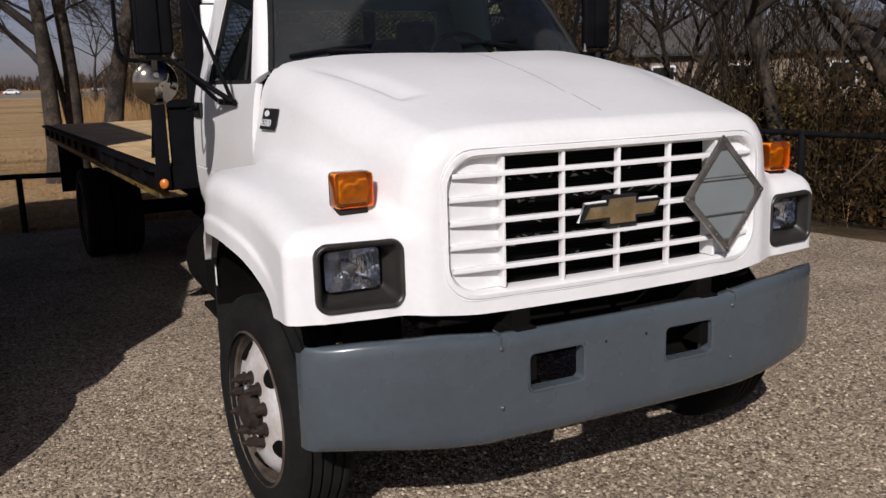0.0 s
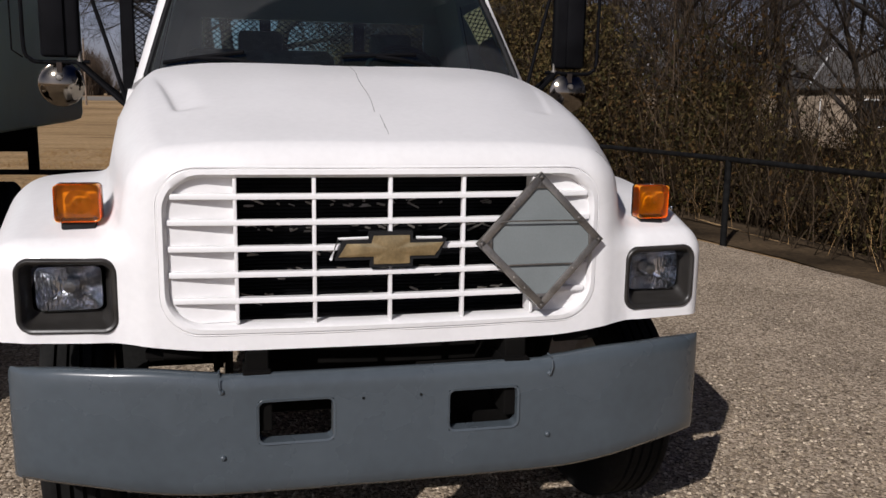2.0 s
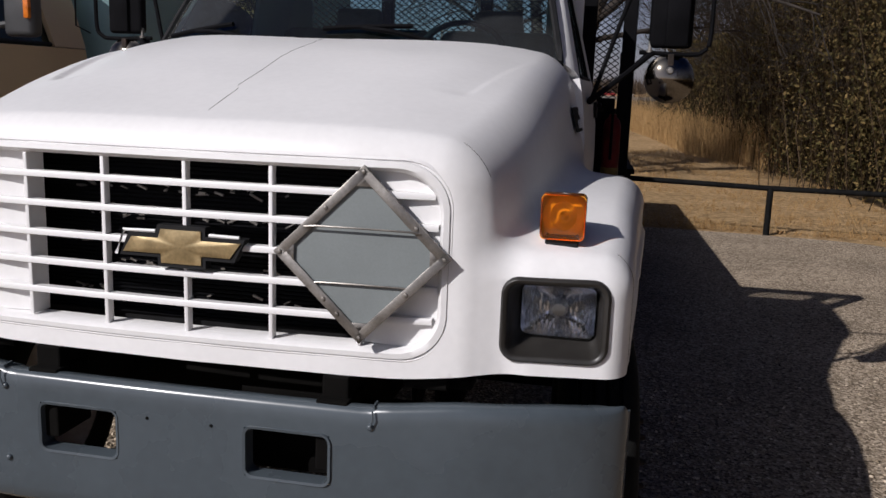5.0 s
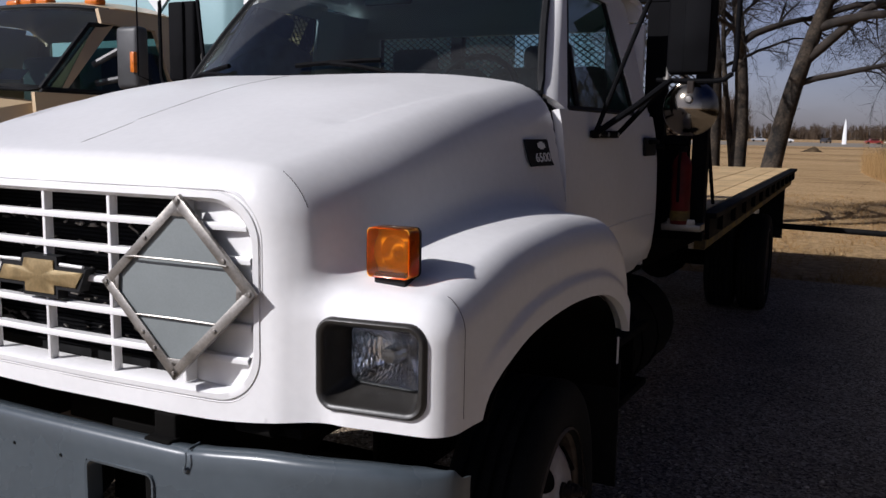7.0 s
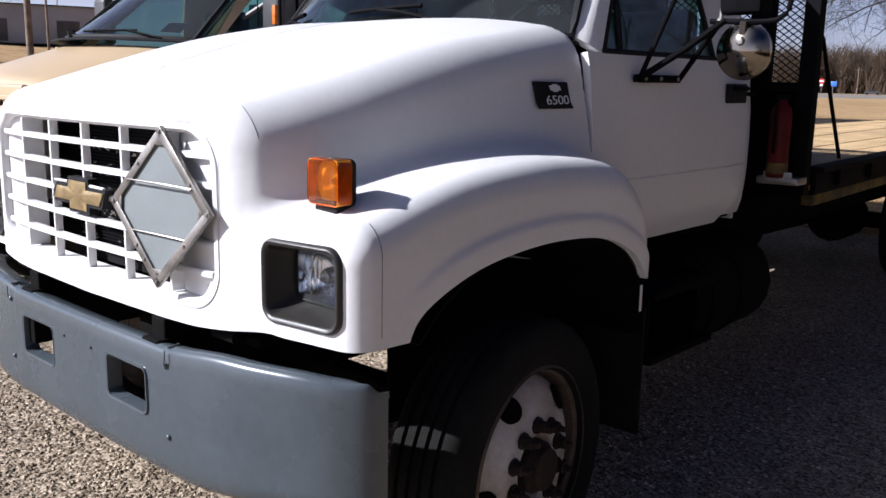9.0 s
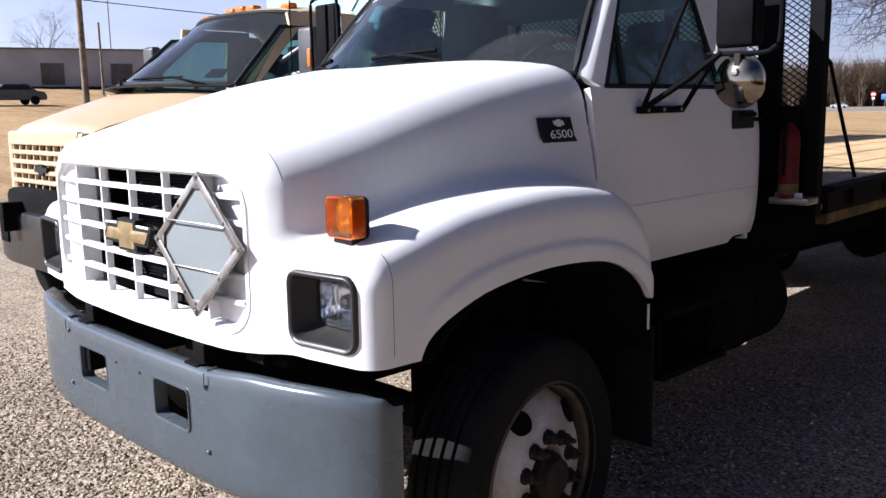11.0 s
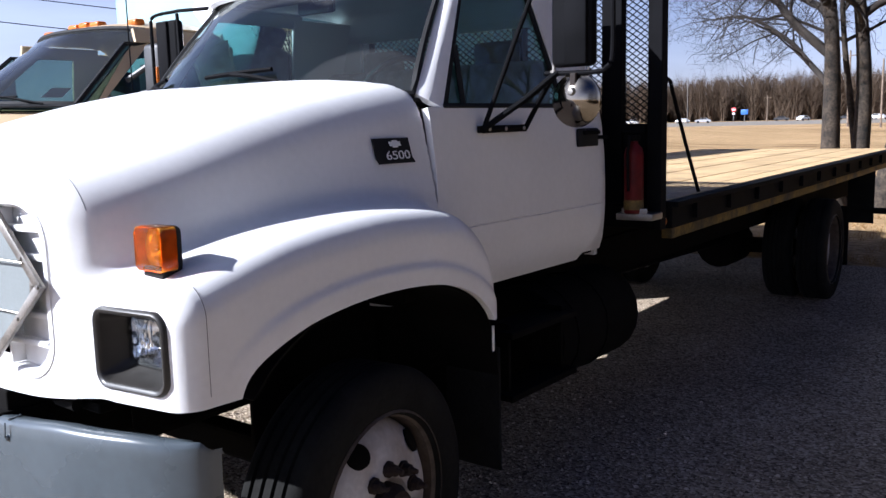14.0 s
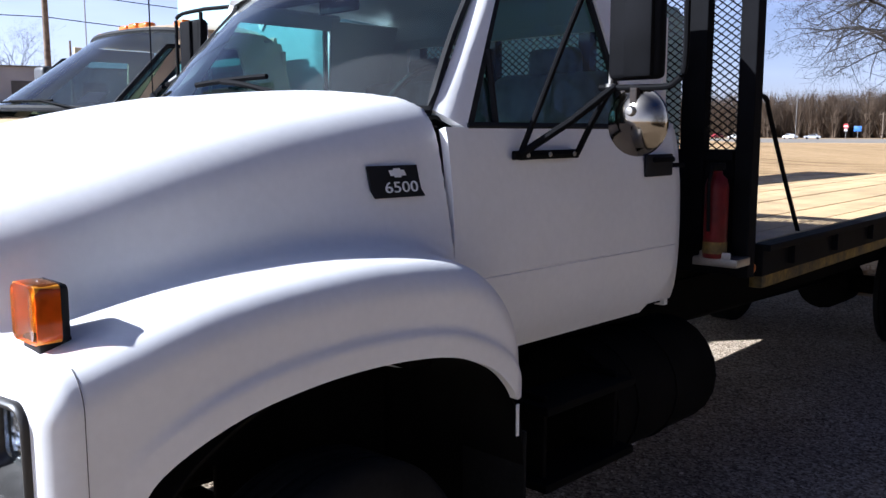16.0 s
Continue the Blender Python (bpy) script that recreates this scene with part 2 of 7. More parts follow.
rl.new(rmap.outputs[0], rvo.inputs["Vector"])
rl.new(rvo.outputs["Distance"], rbp.inputs["Height"])
rl.new(rbp.outputs[0], rn["Principled BSDF"].inputs["Normal"])
M_AMBERBACK = mat("signal_reflector", (0.95, 0.90, 0.82), 0.4, metal=0.1, var=0.1, scale=30)
M_BEZEL = mat("bezel_grey_plastic", (0.022, 0.020, 0.018), 0.38, var=0.15, scale=12, bump=0.12, bump_scale=150)
M_GLASS = glass_mat("windshield_glass", (0.62, 0.95, 0.96), through=0.74, dust=0.014, ior=1.9)
# road dust left on the windshield outside the wipers' sweeps
wn, wl = M_GLASS.node_tree.nodes, M_GLASS.node_tree.links
wtc, wmap = wn.new("ShaderNodeTexCoord"), wn.new("ShaderNodeMapping")
wmap.inputs["Scale"].default_value, wmap.inputs["Location"].default_value = (1, 0, 1.5), (0, 0, -2.78)
wl.new(wtc.outputs["Object"], wmap.inputs[0])


def sweep_edge(x, v, r0, r1, a, b):
    """a inside radius r0 round the point (x, v) on the glass, b beyond r1."""
    di, mr = wn.new("ShaderNodeVectorMath"), wn.new("ShaderNodeMapRange")
    di.operation, mr.interpolation_type = "DISTANCE", "SMOOTHSTEP"
    di.inputs[1].default_value = (x, 0, v)
    wl.new(wmap.outputs[0], di.inputs[0])
    for k, q in enumerate((r0, r1, a, b)):
        mr.inputs[k + 1].default_value = q
    wl.new(di.outputs["Value"], mr.inputs[0])
    return mr.outputs[0]


def wiped(kind, a, b):
    m_ = wn.new("ShaderNodeMath")
    m_.operation = kind
    wl.new(a, m_.inputs[0])
    wl.new(b, m_.inputs[1])
    return m_.outputs[0]


swept = wiped("MINIMUM", sweep_edge(0.665, 0.0, 0.645, 0.675, 0.0, 1.0), sweep_edge(0.06, 0.0, 0.60, 0.64, 0.0, 1.0))
film = wiped("MAXIMUM", swept, sweep_edge(0.665, 0.02, 0.205, 0.235, 1.0, 0.0))
grain = [q for q in wn if q.bl_idname == "ShaderNodeMapRange" and q.inputs[4].default_value < 0.1][0]
coat = wn.new("ShaderNodeMapRange")
coat.inputs[3].default_value, coat.inputs[4].default_value = 0.75, 3.2
wl.new(film, coat.inputs[0])
glass_dust = [q for q in wn if q.bl_idname == "ShaderNodeMixShader" and q.inputs[0].links and q.inputs[0].links[0].from_node == grain][0]
wl.new(wiped("MULTIPLY", grain.outputs[0], coat.outputs[0]), glass_dust.inputs[0])
M_MIRRORSHELL = mat("mirror_shell_grey", (0.045, 0.045, 0.047), 0.5, var=0.1, scale=9)
M_GLASS_WEST = glass_mat("service_truck_glass", (0.74, 0.96, 0.96), through=0.80, dust=0.03, ior=2.4)
M_TINT = glass_mat("door_glass", (0.55, 0.88, 0.86), through=0.85, dust=0.004)
M_TINT_WEST = glass_mat("dark_door_glass", (0.45, 0.75, 0.74), through=0.35, dust=0.004)
M_TRIM = mat("black_trim", (0.011, 0.011, 0.012), 0.72, var=0.2, scale=14, bump=0.15, spec=0.25)
M_SEAT = mat("grey_seat_cloth", (0.15, 0.145, 0.14), 0.95, var=0.15, scale=14, fine=0.15, bump=0.4)
M_DASH = mat("dash_plastic", (0.13, 0.125, 0.115), 0.7, var=0.1, scale=9, bump=0.2)
M_SEAM = mat("seam_dirt", (0.07, 0.06, 0.055), 0.8, var=0.3, scale=20)
M_TAN = mat("tan_paint", (0.52, 0.39, 0.24), 0.38, var=0.03, scale=2.5, fine=0.03, coat=0.25)
# white body, its paint darkened to the teal of the side in shade
M_TANK = mat("service_body_shade_teal", (0.25, 0.38, 0.40), 0.5, var=0.05, scale=2, fine=0.04, spec=0.2)
M_RED = mat("red_can", (0.10, 0.005, 0.006), 0.5, var=0.2, scale=12, spec=0.2)
M_YELLOW = mat("yellow_paint", (0.15, 0.095, 0.012), 0.7, var=0.3, scale=5, fine=0.3, fine_scale=40, tint=(0.012, 0.010, 0.007))
M_PLANK = mat("deck_plank", (0.60, 0.42, 0.215), 0.75, var=0.13, scale=3, fine=0.1, fine_scale=60, bump=0.3, bump_scale=60, rand=0.12)
M_PALE = mat("white_lettering", (0.75, 0.75, 0.75), 0.5, var=0.05)
M_PIPE = mat("pipe_rail_black", (0.008, 0.008, 0.008), 0.8, var=0.3, scale=12, bump=0.2, spec=0.1)
M_BARK = mat("bark", (0.042, 0.031, 0.021), 0.95, var=0.45, scale=5, fine=0.55, fine_scale=24, bump=0.9, bump_scale=26)
M_TWIG = mat("twig_bark", (0.032, 0.025, 0.020), 0.95, var=0.3, scale=3)
M_BRUSH = island_mat("brown_brush", [(0.012, 0.008, 0.005), (0.030, 0.020, 0.012), (0.016, 0.011, 0.006), (0.085, 0.060, 0.038), (0.020, 0.014, 0.008), (0.010, 0.007, 0.004)])
M_LEAF = island_mat("dead_leaves", [(0.020, 0.014, 0.006), (0.052, 0.028, 0.010), (0.020, 0.020, 0.008), (0.012, 0.009, 0.004), (0.085, 0.048, 0.019), (0.028, 0.029, 0.011)])
M_STRAW = island_mat("dry_grass_stems", [(0.30, 0.18, 0.075), (0.40, 0.26, 0.115), (0.20, 0.115, 0.05)])
M_FARTWIG = island_mat("far_twigs", [(0.066, 0.047, 0.034), (0.10, 0.074, 0.053), (0.042, 0.030, 0.021)])
M_OLIVE = island_mat("olive_leaves", [(0.060, 0.055, 0.020), (0.115, 0.085, 0.034), (0.040, 0.036, 0.014), (0.15, 0.105, 0.042), (0.07, 0.045, 0.02)])
M_STONE = island_mat("gravel_stones", [(0.10, 0.074, 0.052), (0.42, 0.345, 0.245), (0.18, 0.142, 0.100), (0.60, 0.50, 0.375), (0.045, 0.034, 0.025), (0.31, 0.245, 0.172), (0.07, 0.052, 0.037)], fine=0.1)


# ---- building tools ----
def part(name, bm, material, parent=None, label="", smooth=True, sharp=0.7):
    """Links a bmesh as one mesh object under a thing or a part."""
    bmesh.ops.recalc_face_normals(bm, faces=bm.faces)
    for f in bm.faces:
        f.smooth = smooth
    if smooth:
        for e in bm.edges:
            if len(e.link_faces) == 2 and e.calc_face_angle(0) > sharp:
                e.smooth = False
    me = bpy.data.meshes.new(name)
    bm.to_mesh(me)
    bm.free()
    me.materials.append(material)
    ob = new(name, me)
    if parent:
        ob.parent = parent
    if label:
        ob["label"] = label
    return ob


def thing(name, label, category, group="", m=None):
    ob = new(name)
    ob.empty_display_size = 0.2
    if m is not None:
        ob.matrix_basis = m
    return tagged(ob, label, category, group)


def structure(name, bm, material, label, category, smooth=False):
    return tagged(part(name, bm, material, None, "", smooth), label, category, "", "structure")


def from_arrays(name, verts, faces, material, parent=None, smooth=False):
    me = bpy.data.meshes.new(name)
    me.from_pydata([tuple(v) for v in verts], [], [tuple(f) for f in faces])
    me.materials.append(material)
    if smooth:
        me.polygons.foreach_set("use_smooth", [True] * len(me.polygons))
    ob = new(name, me)
    if parent:
        ob.parent = parent
    return ob


def box(bm, c, s, bevel=0.004, m=None, seg=2):
    """A box with centre c and size s, its edges rounded."""
    r = bmesh.ops.create_cube(bm, size=1.0)
    vs = r["verts"]
    bmesh.ops.scale(bm, vec=s, verts=vs)
    if bevel:
        es = list({e for v in vs for e in v.link_edges})
        b = bmesh.ops.bevel(bm, geom=es, offset=min(bevel, 0.45 * min(s)), segments=seg, affect="EDGES", profile=0.5)
        vs = list({v for v in b["verts"]} | {v for v in vs if v.is_valid})
    bmesh.ops.translate(bm, vec=c, verts=vs)
    if m is not None:
        bmesh.ops.transform(bm, matrix=m, verts=vs)
    return vs


def pieces(name, rows, material, parent, bevel=0.004, label=""):
    """One part for each (centre, size)."""
    out = []
    for c, s in rows:
        bm = bmesh.new()
        box(bm, c, s, bevel)
        out.append(part(name, bm, material, parent, label, smooth=False))
    return out


def rod(bm, pts, r, seg=8, taper=None, caps=True):
    """A round bar along a line of points."""
    pts = [Vector(p) for p in pts]
    rings = []
    up = Vector((0, 0, 1))
    for i, p in enumerate(pts):
        d = (pts[min(i + 1, len(pts) - 1)] - pts[max(i - 1, 0)]).normalized()
        ref = up if abs(d.dot(up)) < 0.93 else Vector((1, 0, 0))
        a = d.cross(ref).normalized()
        b = d.cross(a).normalized()
        rr = taper[i] if taper else r
        rings.append([bm.verts.new(p + rr * (math.cos(t) * a + math.sin(t) * b)) for t in (2 * math.pi * k / seg for k in range(seg))])
    for q, w in zip(rings, rings[1:]):
        for k in range(seg):
            bm.faces.new((q[k], q[(k + 1) % seg], w[(k + 1) % seg], w[k]))
    if caps:
        bm.faces.new(rings[0])
        bm.faces.new(rings[-1])


def lathe(bm, prof, seg=40, m=None, close=False):
    """Turns (radius, height) pairs round the x axis; height runs along x."""
    rings = []
    for r, h in prof:
        if r < 1e-5:
            rings.append([bm.verts.new((h, 0, 0))])
        else:
            rings.append([bm.verts.new((h, r * math.cos(t), r * math.sin(t))) for t in (2 * math.pi * k / seg for k in range(seg))])
    pairs = list(zip(rings, rings[1:])) + ([(rings[-1], rings[0])] if close else [])
    for q, w in pairs:
        for k in range(seg):
            j = (k + 1) % seg
            if len(q) == 1 and len(w) > 1:
                bm.faces.new((q[0], w[j], w[k]))
            elif len(w) == 1 and len(q) > 1:
                bm.faces.new((q[k], q[j], w[0]))
            elif len(q) > 1:
                bm.faces.new((q[k], q[j], w[j], w[k]))
    if m is not None:
        bmesh.ops.transform(bm, matrix=m, verts=[v for ring in rings for v in ring])


def sheet(bm, rows, thick=0.0, closed=False):
    """A skin through rows of points; with a thickness it becomes a plate."""
    vs = [[bm.verts.new(p) for p in row] for row in rows]
    fs = []
    for a, b in zip(vs, vs[1:]):
        n = len(a)
        for k in range(n if closed else n - 1):
            try:
                fs.append(bm.faces.new((a[k], a[(k + 1) % n], b[(k + 1) % n], b[k])))
            except ValueError:
                pass
    if thick:
        bmesh.ops.recalc_face_normals(bm, faces=fs)
        bmesh.ops.solidify(bm, geom=fs, thickness=thick)
    return fs


def rounded(w, h, r, n=6):
    """The outline of a rounded rectangle about its middle, anticlockwise from the right side's lower end."""
    out = []
    for cx, cy, a0 in ((w / 2 - r, h / 2 - r, 0), (-w / 2 + r, h / 2 - r, 90), (-w / 2 + r, -h / 2 + r, 180), (w / 2 - r, -h / 2 + r, 270)):
        for k in range(n + 1):
            a = radians(a0 + 90 * k / n)
            out.append((cx + r * math.cos(a), cy + r * math.sin(a)))
    return out


def spline(pts, n):
    """n points per gap of a smooth curve through pts."""
    pts = [Vector(p) for p in pts]
    out = []
    for i in range(len(pts) - 1):
        p1, p2 = pts[i], pts[i + 1]
        p0 = pts[i - 1] if i else p1 * 2 - p2
        p3 = pts[i + 2] if i + 2 < len(pts) else p2 * 2 - p1
        for k in range(n):
            t = k / n
            out.append(0.5 * ((2 * p1) + (p2 - p0) * t + (2 * p0 - 5 * p1 + 4 * p2 - p3) * t * t + (3 * p1 - p0 - 3 * p2 + p3) * t ** 3))
    out.append(pts[-1].copy())
    return out


def lerp_table(x, xs, ys):
    return float(np.interp(x, xs, ys))


def smooth(a, b, x):
    t = min(1.0, max(0.0, (x - a) / (b - a)))
    return t * t * (3 - 2 * t)


# ---- the white flatbed truck ----
truck = thing("flatbed_truck", "white medium-duty flatbed truck with grey steel bumper on gravel", "truck")

NOSE_X = [0, 0.45, 0.70, 0.80, 0.93, 1.03, 1.09, 1.13, 1.158, 1.175, 1.185]
NOSE_Y = [0.045, 0.058, 0.080, 0.094, 0.110, 0.124, 0.137, 0.154, 0.178, 0.206, 0.240]
nose_line = spline([(-x, y, 0) for x, y in zip(NOSE_X[2:0:-1], NOSE_Y[2:0:-1])] + [(x, y, 0) for x, y in zip(NOSE_X, NOSE_Y)], 8)
nose_xs, nose_ys = [p.x for p in nose_line], [p.y for p in nose_line]


def pod_back(x):
    """The lamp pods stand a little behind the grille."""
    return 0.034 * smooth(0.78, 1.0, abs(x))


def nose(x):
    return lerp_table(abs(x), nose_xs, nose_ys) + pod_back(x)


def widen(x, y, z):
    """The passenger fender bulges further out."""
    if x > -1.0:
        return x
    start = 1.15 - 0.13 * smooth(1.252, 1.34, z) * smooth(0.10, 0.22, y)
    return x - (0.055 + 0.025 * smooth(0.35, 0.8, y)) * smooth(start, 1.188, -x) * (1 - smooth(1.0, 1.5, y))


# ---- one moulded shell: hood, nose, lamp pods and fenders flow into one another ----
GR_W, GR_H, GR_Z = 1.450, 0.530, 1.277
LAMPS = {1: (0.994, 1.138, 0.275, 0.220), -1: (1.000, 1.138, 0.300, 0.230)}
CROWN_Y = [0.0, 0.16, 0.35, 0.58, 0.86, 1.08, 1.20, 1.5]
CROWN_Z = [1.585, 1.636, 1.694, 1.764, 1.836, 1.876, 1.896, 1.935]
FLANK_Y = [0.0, 0.10, 0.2, 0.4, 0.6, 0.9, 1.2, 1.5]
FLANK_X = [0.760, 0.795, 0.830, 0.886, 0.925, 0.958, 0.976, 0.986]
FENDER_Y = [0.0, 0.12, 0.20, 0.26, 0.4, 0.6, 0.9, 1.2, 1.6]
FENDER_Z = [1.245, 1.288, 1.312, 1.330, 1.374, 1.418, 1.446, 1.438, 1.37]
SIDE_Y = [0.2, 0.4, 0.6, 0.9, 1.2, 1.5]
SIDE_X = [1.188, 1.196, 1.200, 1.216, 1.228, 1.234]
ARCH = spline([(0, 0.318, 0.900), (0, 0.330, 0.965), (0, 0.392, 1.062), (0, 0.590, 1.146), (0, 0.880, 1.186), (0, 1.170, 1.173), (0, 1.350, 1.115), (0, 1.448, 1.040), (0, 1.506, 0.945), (0, 1.524, 0.860)], 5)
ARCH_Y, ARCH_Z = np.array([p.y for p in ARCH]), np.array([p.z for p in ARCH])


def soft_table(v, xs, ys):
    """A table read with its corners rounded."""
    w = 0.05
    return sum(np.interp(v + k * w, xs, ys) for k in (-2, -1, 0, 1, 2)) / 5


def meet(a, b, r):
    """Where two solids overlap, with a rounded outer edge."""
    return np.minimum(np.maximum(a, b), -r) + np.hypot(np.maximum(a + r, 0), np.maximum(b + r, 0))


def blend(a, b, k):
    """Two solids joined with a filleted inner corner."""
    h = np.clip(0.5 + 0.5 * (b - a) / k, 0, 1)
    return b + (a - b) * h - k * h * (1 - h)


def step01(a, b, v):
    t = np.clip((v - a) / (b - a), 0, 1)
    return t * t * (3 - 2 * t)


def arch_gap(y, z):
    """Distance from the edge of the wheel opening, negative inside it."""
    best = np.full(y.shape, 9.0)
    for k in range(len(ARCH_Y) - 1):
        ay, az, by, bz = ARCH_Y[k], ARCH_Z[k], ARCH_Y[k + 1] - ARCH_Y[k], ARCH_Z[k + 1] - ARCH_Z[k]
        t = np.clip(((y - ay) * by + (z - az) * bz) / (by * by + bz * bz), 0, 1)
        best = np.minimum(best, np.hypot(y - ay - t * by, z - az - t * bz))
    inside = (y > ARCH_Y[0]) & (y < ARCH_Y[-1]) & (z < np.interp(y, ARCH_Y, ARCH_Z))
    return np.where(inside, -best, best)


def hood_top(x, y):
    ax = np.abs(x)
    zt = soft_table(y, CROWN_Y, CROWN_Z) - 0.042 * (ax / 0.75) ** 4
    # a wedge-shaped scoop on each side: a long slope falling outward, a steep rise beyond
    u = ax - (0.668 + 0.20 * (y - 0.48))
    w = step01(-0.12, 0.0, u) * (1 - step01(0.0, 0.026, u))
    return zt - np.where(x < 0, 0.014, 0.005) * w * step01(0.45, 0.52, y) * (1 - step01(0.75, 1.22, y))


def body_outer(x, y, z):
    ax = np.abs(x)
    flank = (ax - soft_table(y, FLANK_Y, FLANK_X) + 0.22 * (1.36 + 0.06 * np.logaddexp(0, (z - 1.36) / 0.06) - 1.5)) / 1.04
    face = np.interp(ax, NOSE_X[:4], NOSE_Y[:4]) + 0.01 * np.maximum(ax - 0.8, 0) - y
    hood_ = meet(meet((z - hood_top(x, y)) / 1.03, flank, 0.095), face, 0.075)
    hood_ = np.maximum(hood_, y - np.minimum(1.474, 1.17 + 0.36 * ax ** 2 + 0.06 * ax ** 4))
    gap = arch_gap(y, z)
    top = (z - soft_table(y, FENDER_Y, FENDER_Z) - 0.05 * (1.07 - ax) + 0.35 * np.maximum(ax - 1.0, 0) ** 2) / 1.01
    top = meet(top, y - 1.552, 0.27)
    side = ax - np.interp(y, SIDE_Y, SIDE_X) - 0.013 * (1 - step01(0.056, 0.082, gap)) * step01(0.25, 0.55, y)
    pod = 0.128 + 0.15 * np.maximum(ax - 0.93, 0) - y
    fender = meet(meet(top, side, 0.080), pod, 0.065)
    return blend(hood_, fender, 0.065), gap


def slab(x, z, cx, cz, w, h, r):
    qx, qz = np.abs(x - cx) - w / 2 + r, np.abs(z - cz) - h / 2 + r
    return np.minimum(np.maximum(qx, qz), 0) + np.hypot(np.maximum(qx, 0), np.maximum(qz, 0)) - r


def body_sides(x, y, z):
    """The fields whose common inside is the shell with its openings for grille, lamps and wheels."""
    d, gap = body_outer(x, y, z)
    ax = np.abs(x)
    out = [d, -(d + 0.028), 0.962 + 0.026 * step01(0.55, 0.9, ax) - z, -np.maximum(gap, 0.60 - ax), np.where(y > 1.50, 0.868 - z, -1.0),
           -np.maximum(slab(x, z, 0, GR_Z, GR_W - 0.01, GR_H - 0.01, 0.125), y - 0.26)]
    for sx in (1, -1):
        lx, lz, lw, lh = LAMPS[sx]
        out.append(-np.maximum(slab(x, z, sx * lx, lz, lw - 0.006, lh - 0.006, 0.038), y - 0.30))
    return np.stack(out)


def skin_mesh(fields, lo, hi, h):
    """Quads on the surface of the fields' common inside, one point to each cell that it crosses."""
    ax_ = [np.arange(lo[k], hi[k] + h, h) for k in range(3)]
    gx_, gy_, gz_ = np.meshgrid(*ax_, indexing="ij")
    vals = fields(gx_, gy_, gz_)
    d = vals.max(0)
    nx, ny, nz = d.shape
    acc, cnt = np.zeros((nx - 1, ny - 1, nz - 1, 3)), np.zeros((nx - 1, ny - 1, nz - 1))
    span = lambda q: slice(1, None) if q else slice(0, -1)
    for axis in range(3):
        o1, o2 = [k for k in range(3) if k != axis]
        for i in (0, 1):
            for j in (0, 1):
                sa, sb = [None] * 3, [None] * 3
                sa[axis], sb[axis] = span(0), span(1)
                sa[o1] = sb[o1] = span(i)
                sa[o2] = sb[o2] = span(j)
                va, vb = d[tuple(sa)], d[tuple(sb)]
                hit = (va < 0) != (vb < 0)
                t = np.where(hit, va / np.where(hit, va - vb, 1), 0)
                cnt += hit
                acc[..., axis] += np.where(hit, t, 0)
                acc[..., o1] += np.where(hit, i, 0)
                acc[..., o2] += np.where(hit, j, 0)
    cells = cnt > 0
    index = np.full(cells.shape, -1)
    index[cells] = np.arange(cells.sum())
    ids = np.argwhere(cells)
    pts = np.array(lo) + h * (ids + acc[cells] / cnt[cells][:, None])
    quads = []
    for axis in range(3):
        o1, o2 = [(1, 2), (2, 0), (0, 1)][axis]
        sa, sb = [slice(1, -1)] * 3, [slice(1, -1)] * 3
        sa[axis], sb[axis] = slice(0, -1), slice(1, None)
        va, vb = d[tuple(sa)], d[tuple(sb)]
        for flip in (False, True):
            e_ = np.argwhere((va < 0) & (vb >= 0) if not flip else (va >= 0) & (vb < 0))
            if not len(e_):
                continue
            base = e_ + 1
            base[:, axis] -= 1
            u, v = np.eye(3, dtype=int)[o1], np.eye(3, dtype=int)[o2]
            q = [index[tuple((base - m).T)] for m in (u + v, v, 0 * u, u)]
            quads.append(np.stack(q[::-1] if flip else q, 1))
    quads = np.concatenate(quads)
    quads = quads[(quads >= 0).all(1)]
    # draw each point onto the sides that it lies near, so that edges stay crisp
    near = []
    for f_ in vals:
        n_ = sum((f_[span(i), span(j), span(k)] < 0).astype(np.int8) for i in (0, 1) for j in (0, 1) for k in (0, 1))
        near.append(((n_ > 0) & (n_ < 8))[cells])
    home, e1 = pts.copy(), 0.0012
    for _ in range(4):
        v0 = fields(*pts.T)
        g = np.stack([fields(*(pts + e1 * np.eye(3)[k]).T) - v0 for k in range(3)], 2) / e1
        for v, gk, on in zip(v0, g, near):
            size = (gk * gk).sum(1)
            on = on & (size > 0.2)
            pts[on] -= 0.8 * (v[on] / size[on])[:, None] * gk[on]
        pts = home + np.clip(pts - home, -1.2 * h, 1.2 * h)
    return pts, quads


pts, quads = skin_mesh(body_sides, (-1.3055, 0.02, 0.84), (1.31, 1.60, 1.96), 0.0105)
for p in pts:
    p[0] = widen(p[0], p[1], p[2])
hood = from_arrays("hood", pts, quads.tolist(), M_WHITE, truck, True)
hood.data.set_sharp_from_angle(angle=0.75)
hood["label"] = "white fibreglass tilt hood with wide fenders"


def on_body(p, way):
    """The first point of the outer skin from p along a direction."""
    p, way = np.array(p, float), np.array(way, float) / np.linalg.norm(way)
    for _ in range(60):
        p = p + way * 0.8 * float(body_outer(*[np.array([v]) for v in p])[0][0])
    return Vector((widen(p[0], p[1], p[2]), p[1], p[2]))


def dense(outline, step=0.03):
    """The same outline with points along its straight sides too."""
    out = []
    for (ax, az), (bx, bz) in zip(outline, outline[1:] + outline[:1]):
        n = max(1, int(math.hypot(bx - ax, bz - az) / step))
        out += [(ax + (bx - ax) * k / n, az + (bz - az) * k / n) for k in range(n)]
    return out


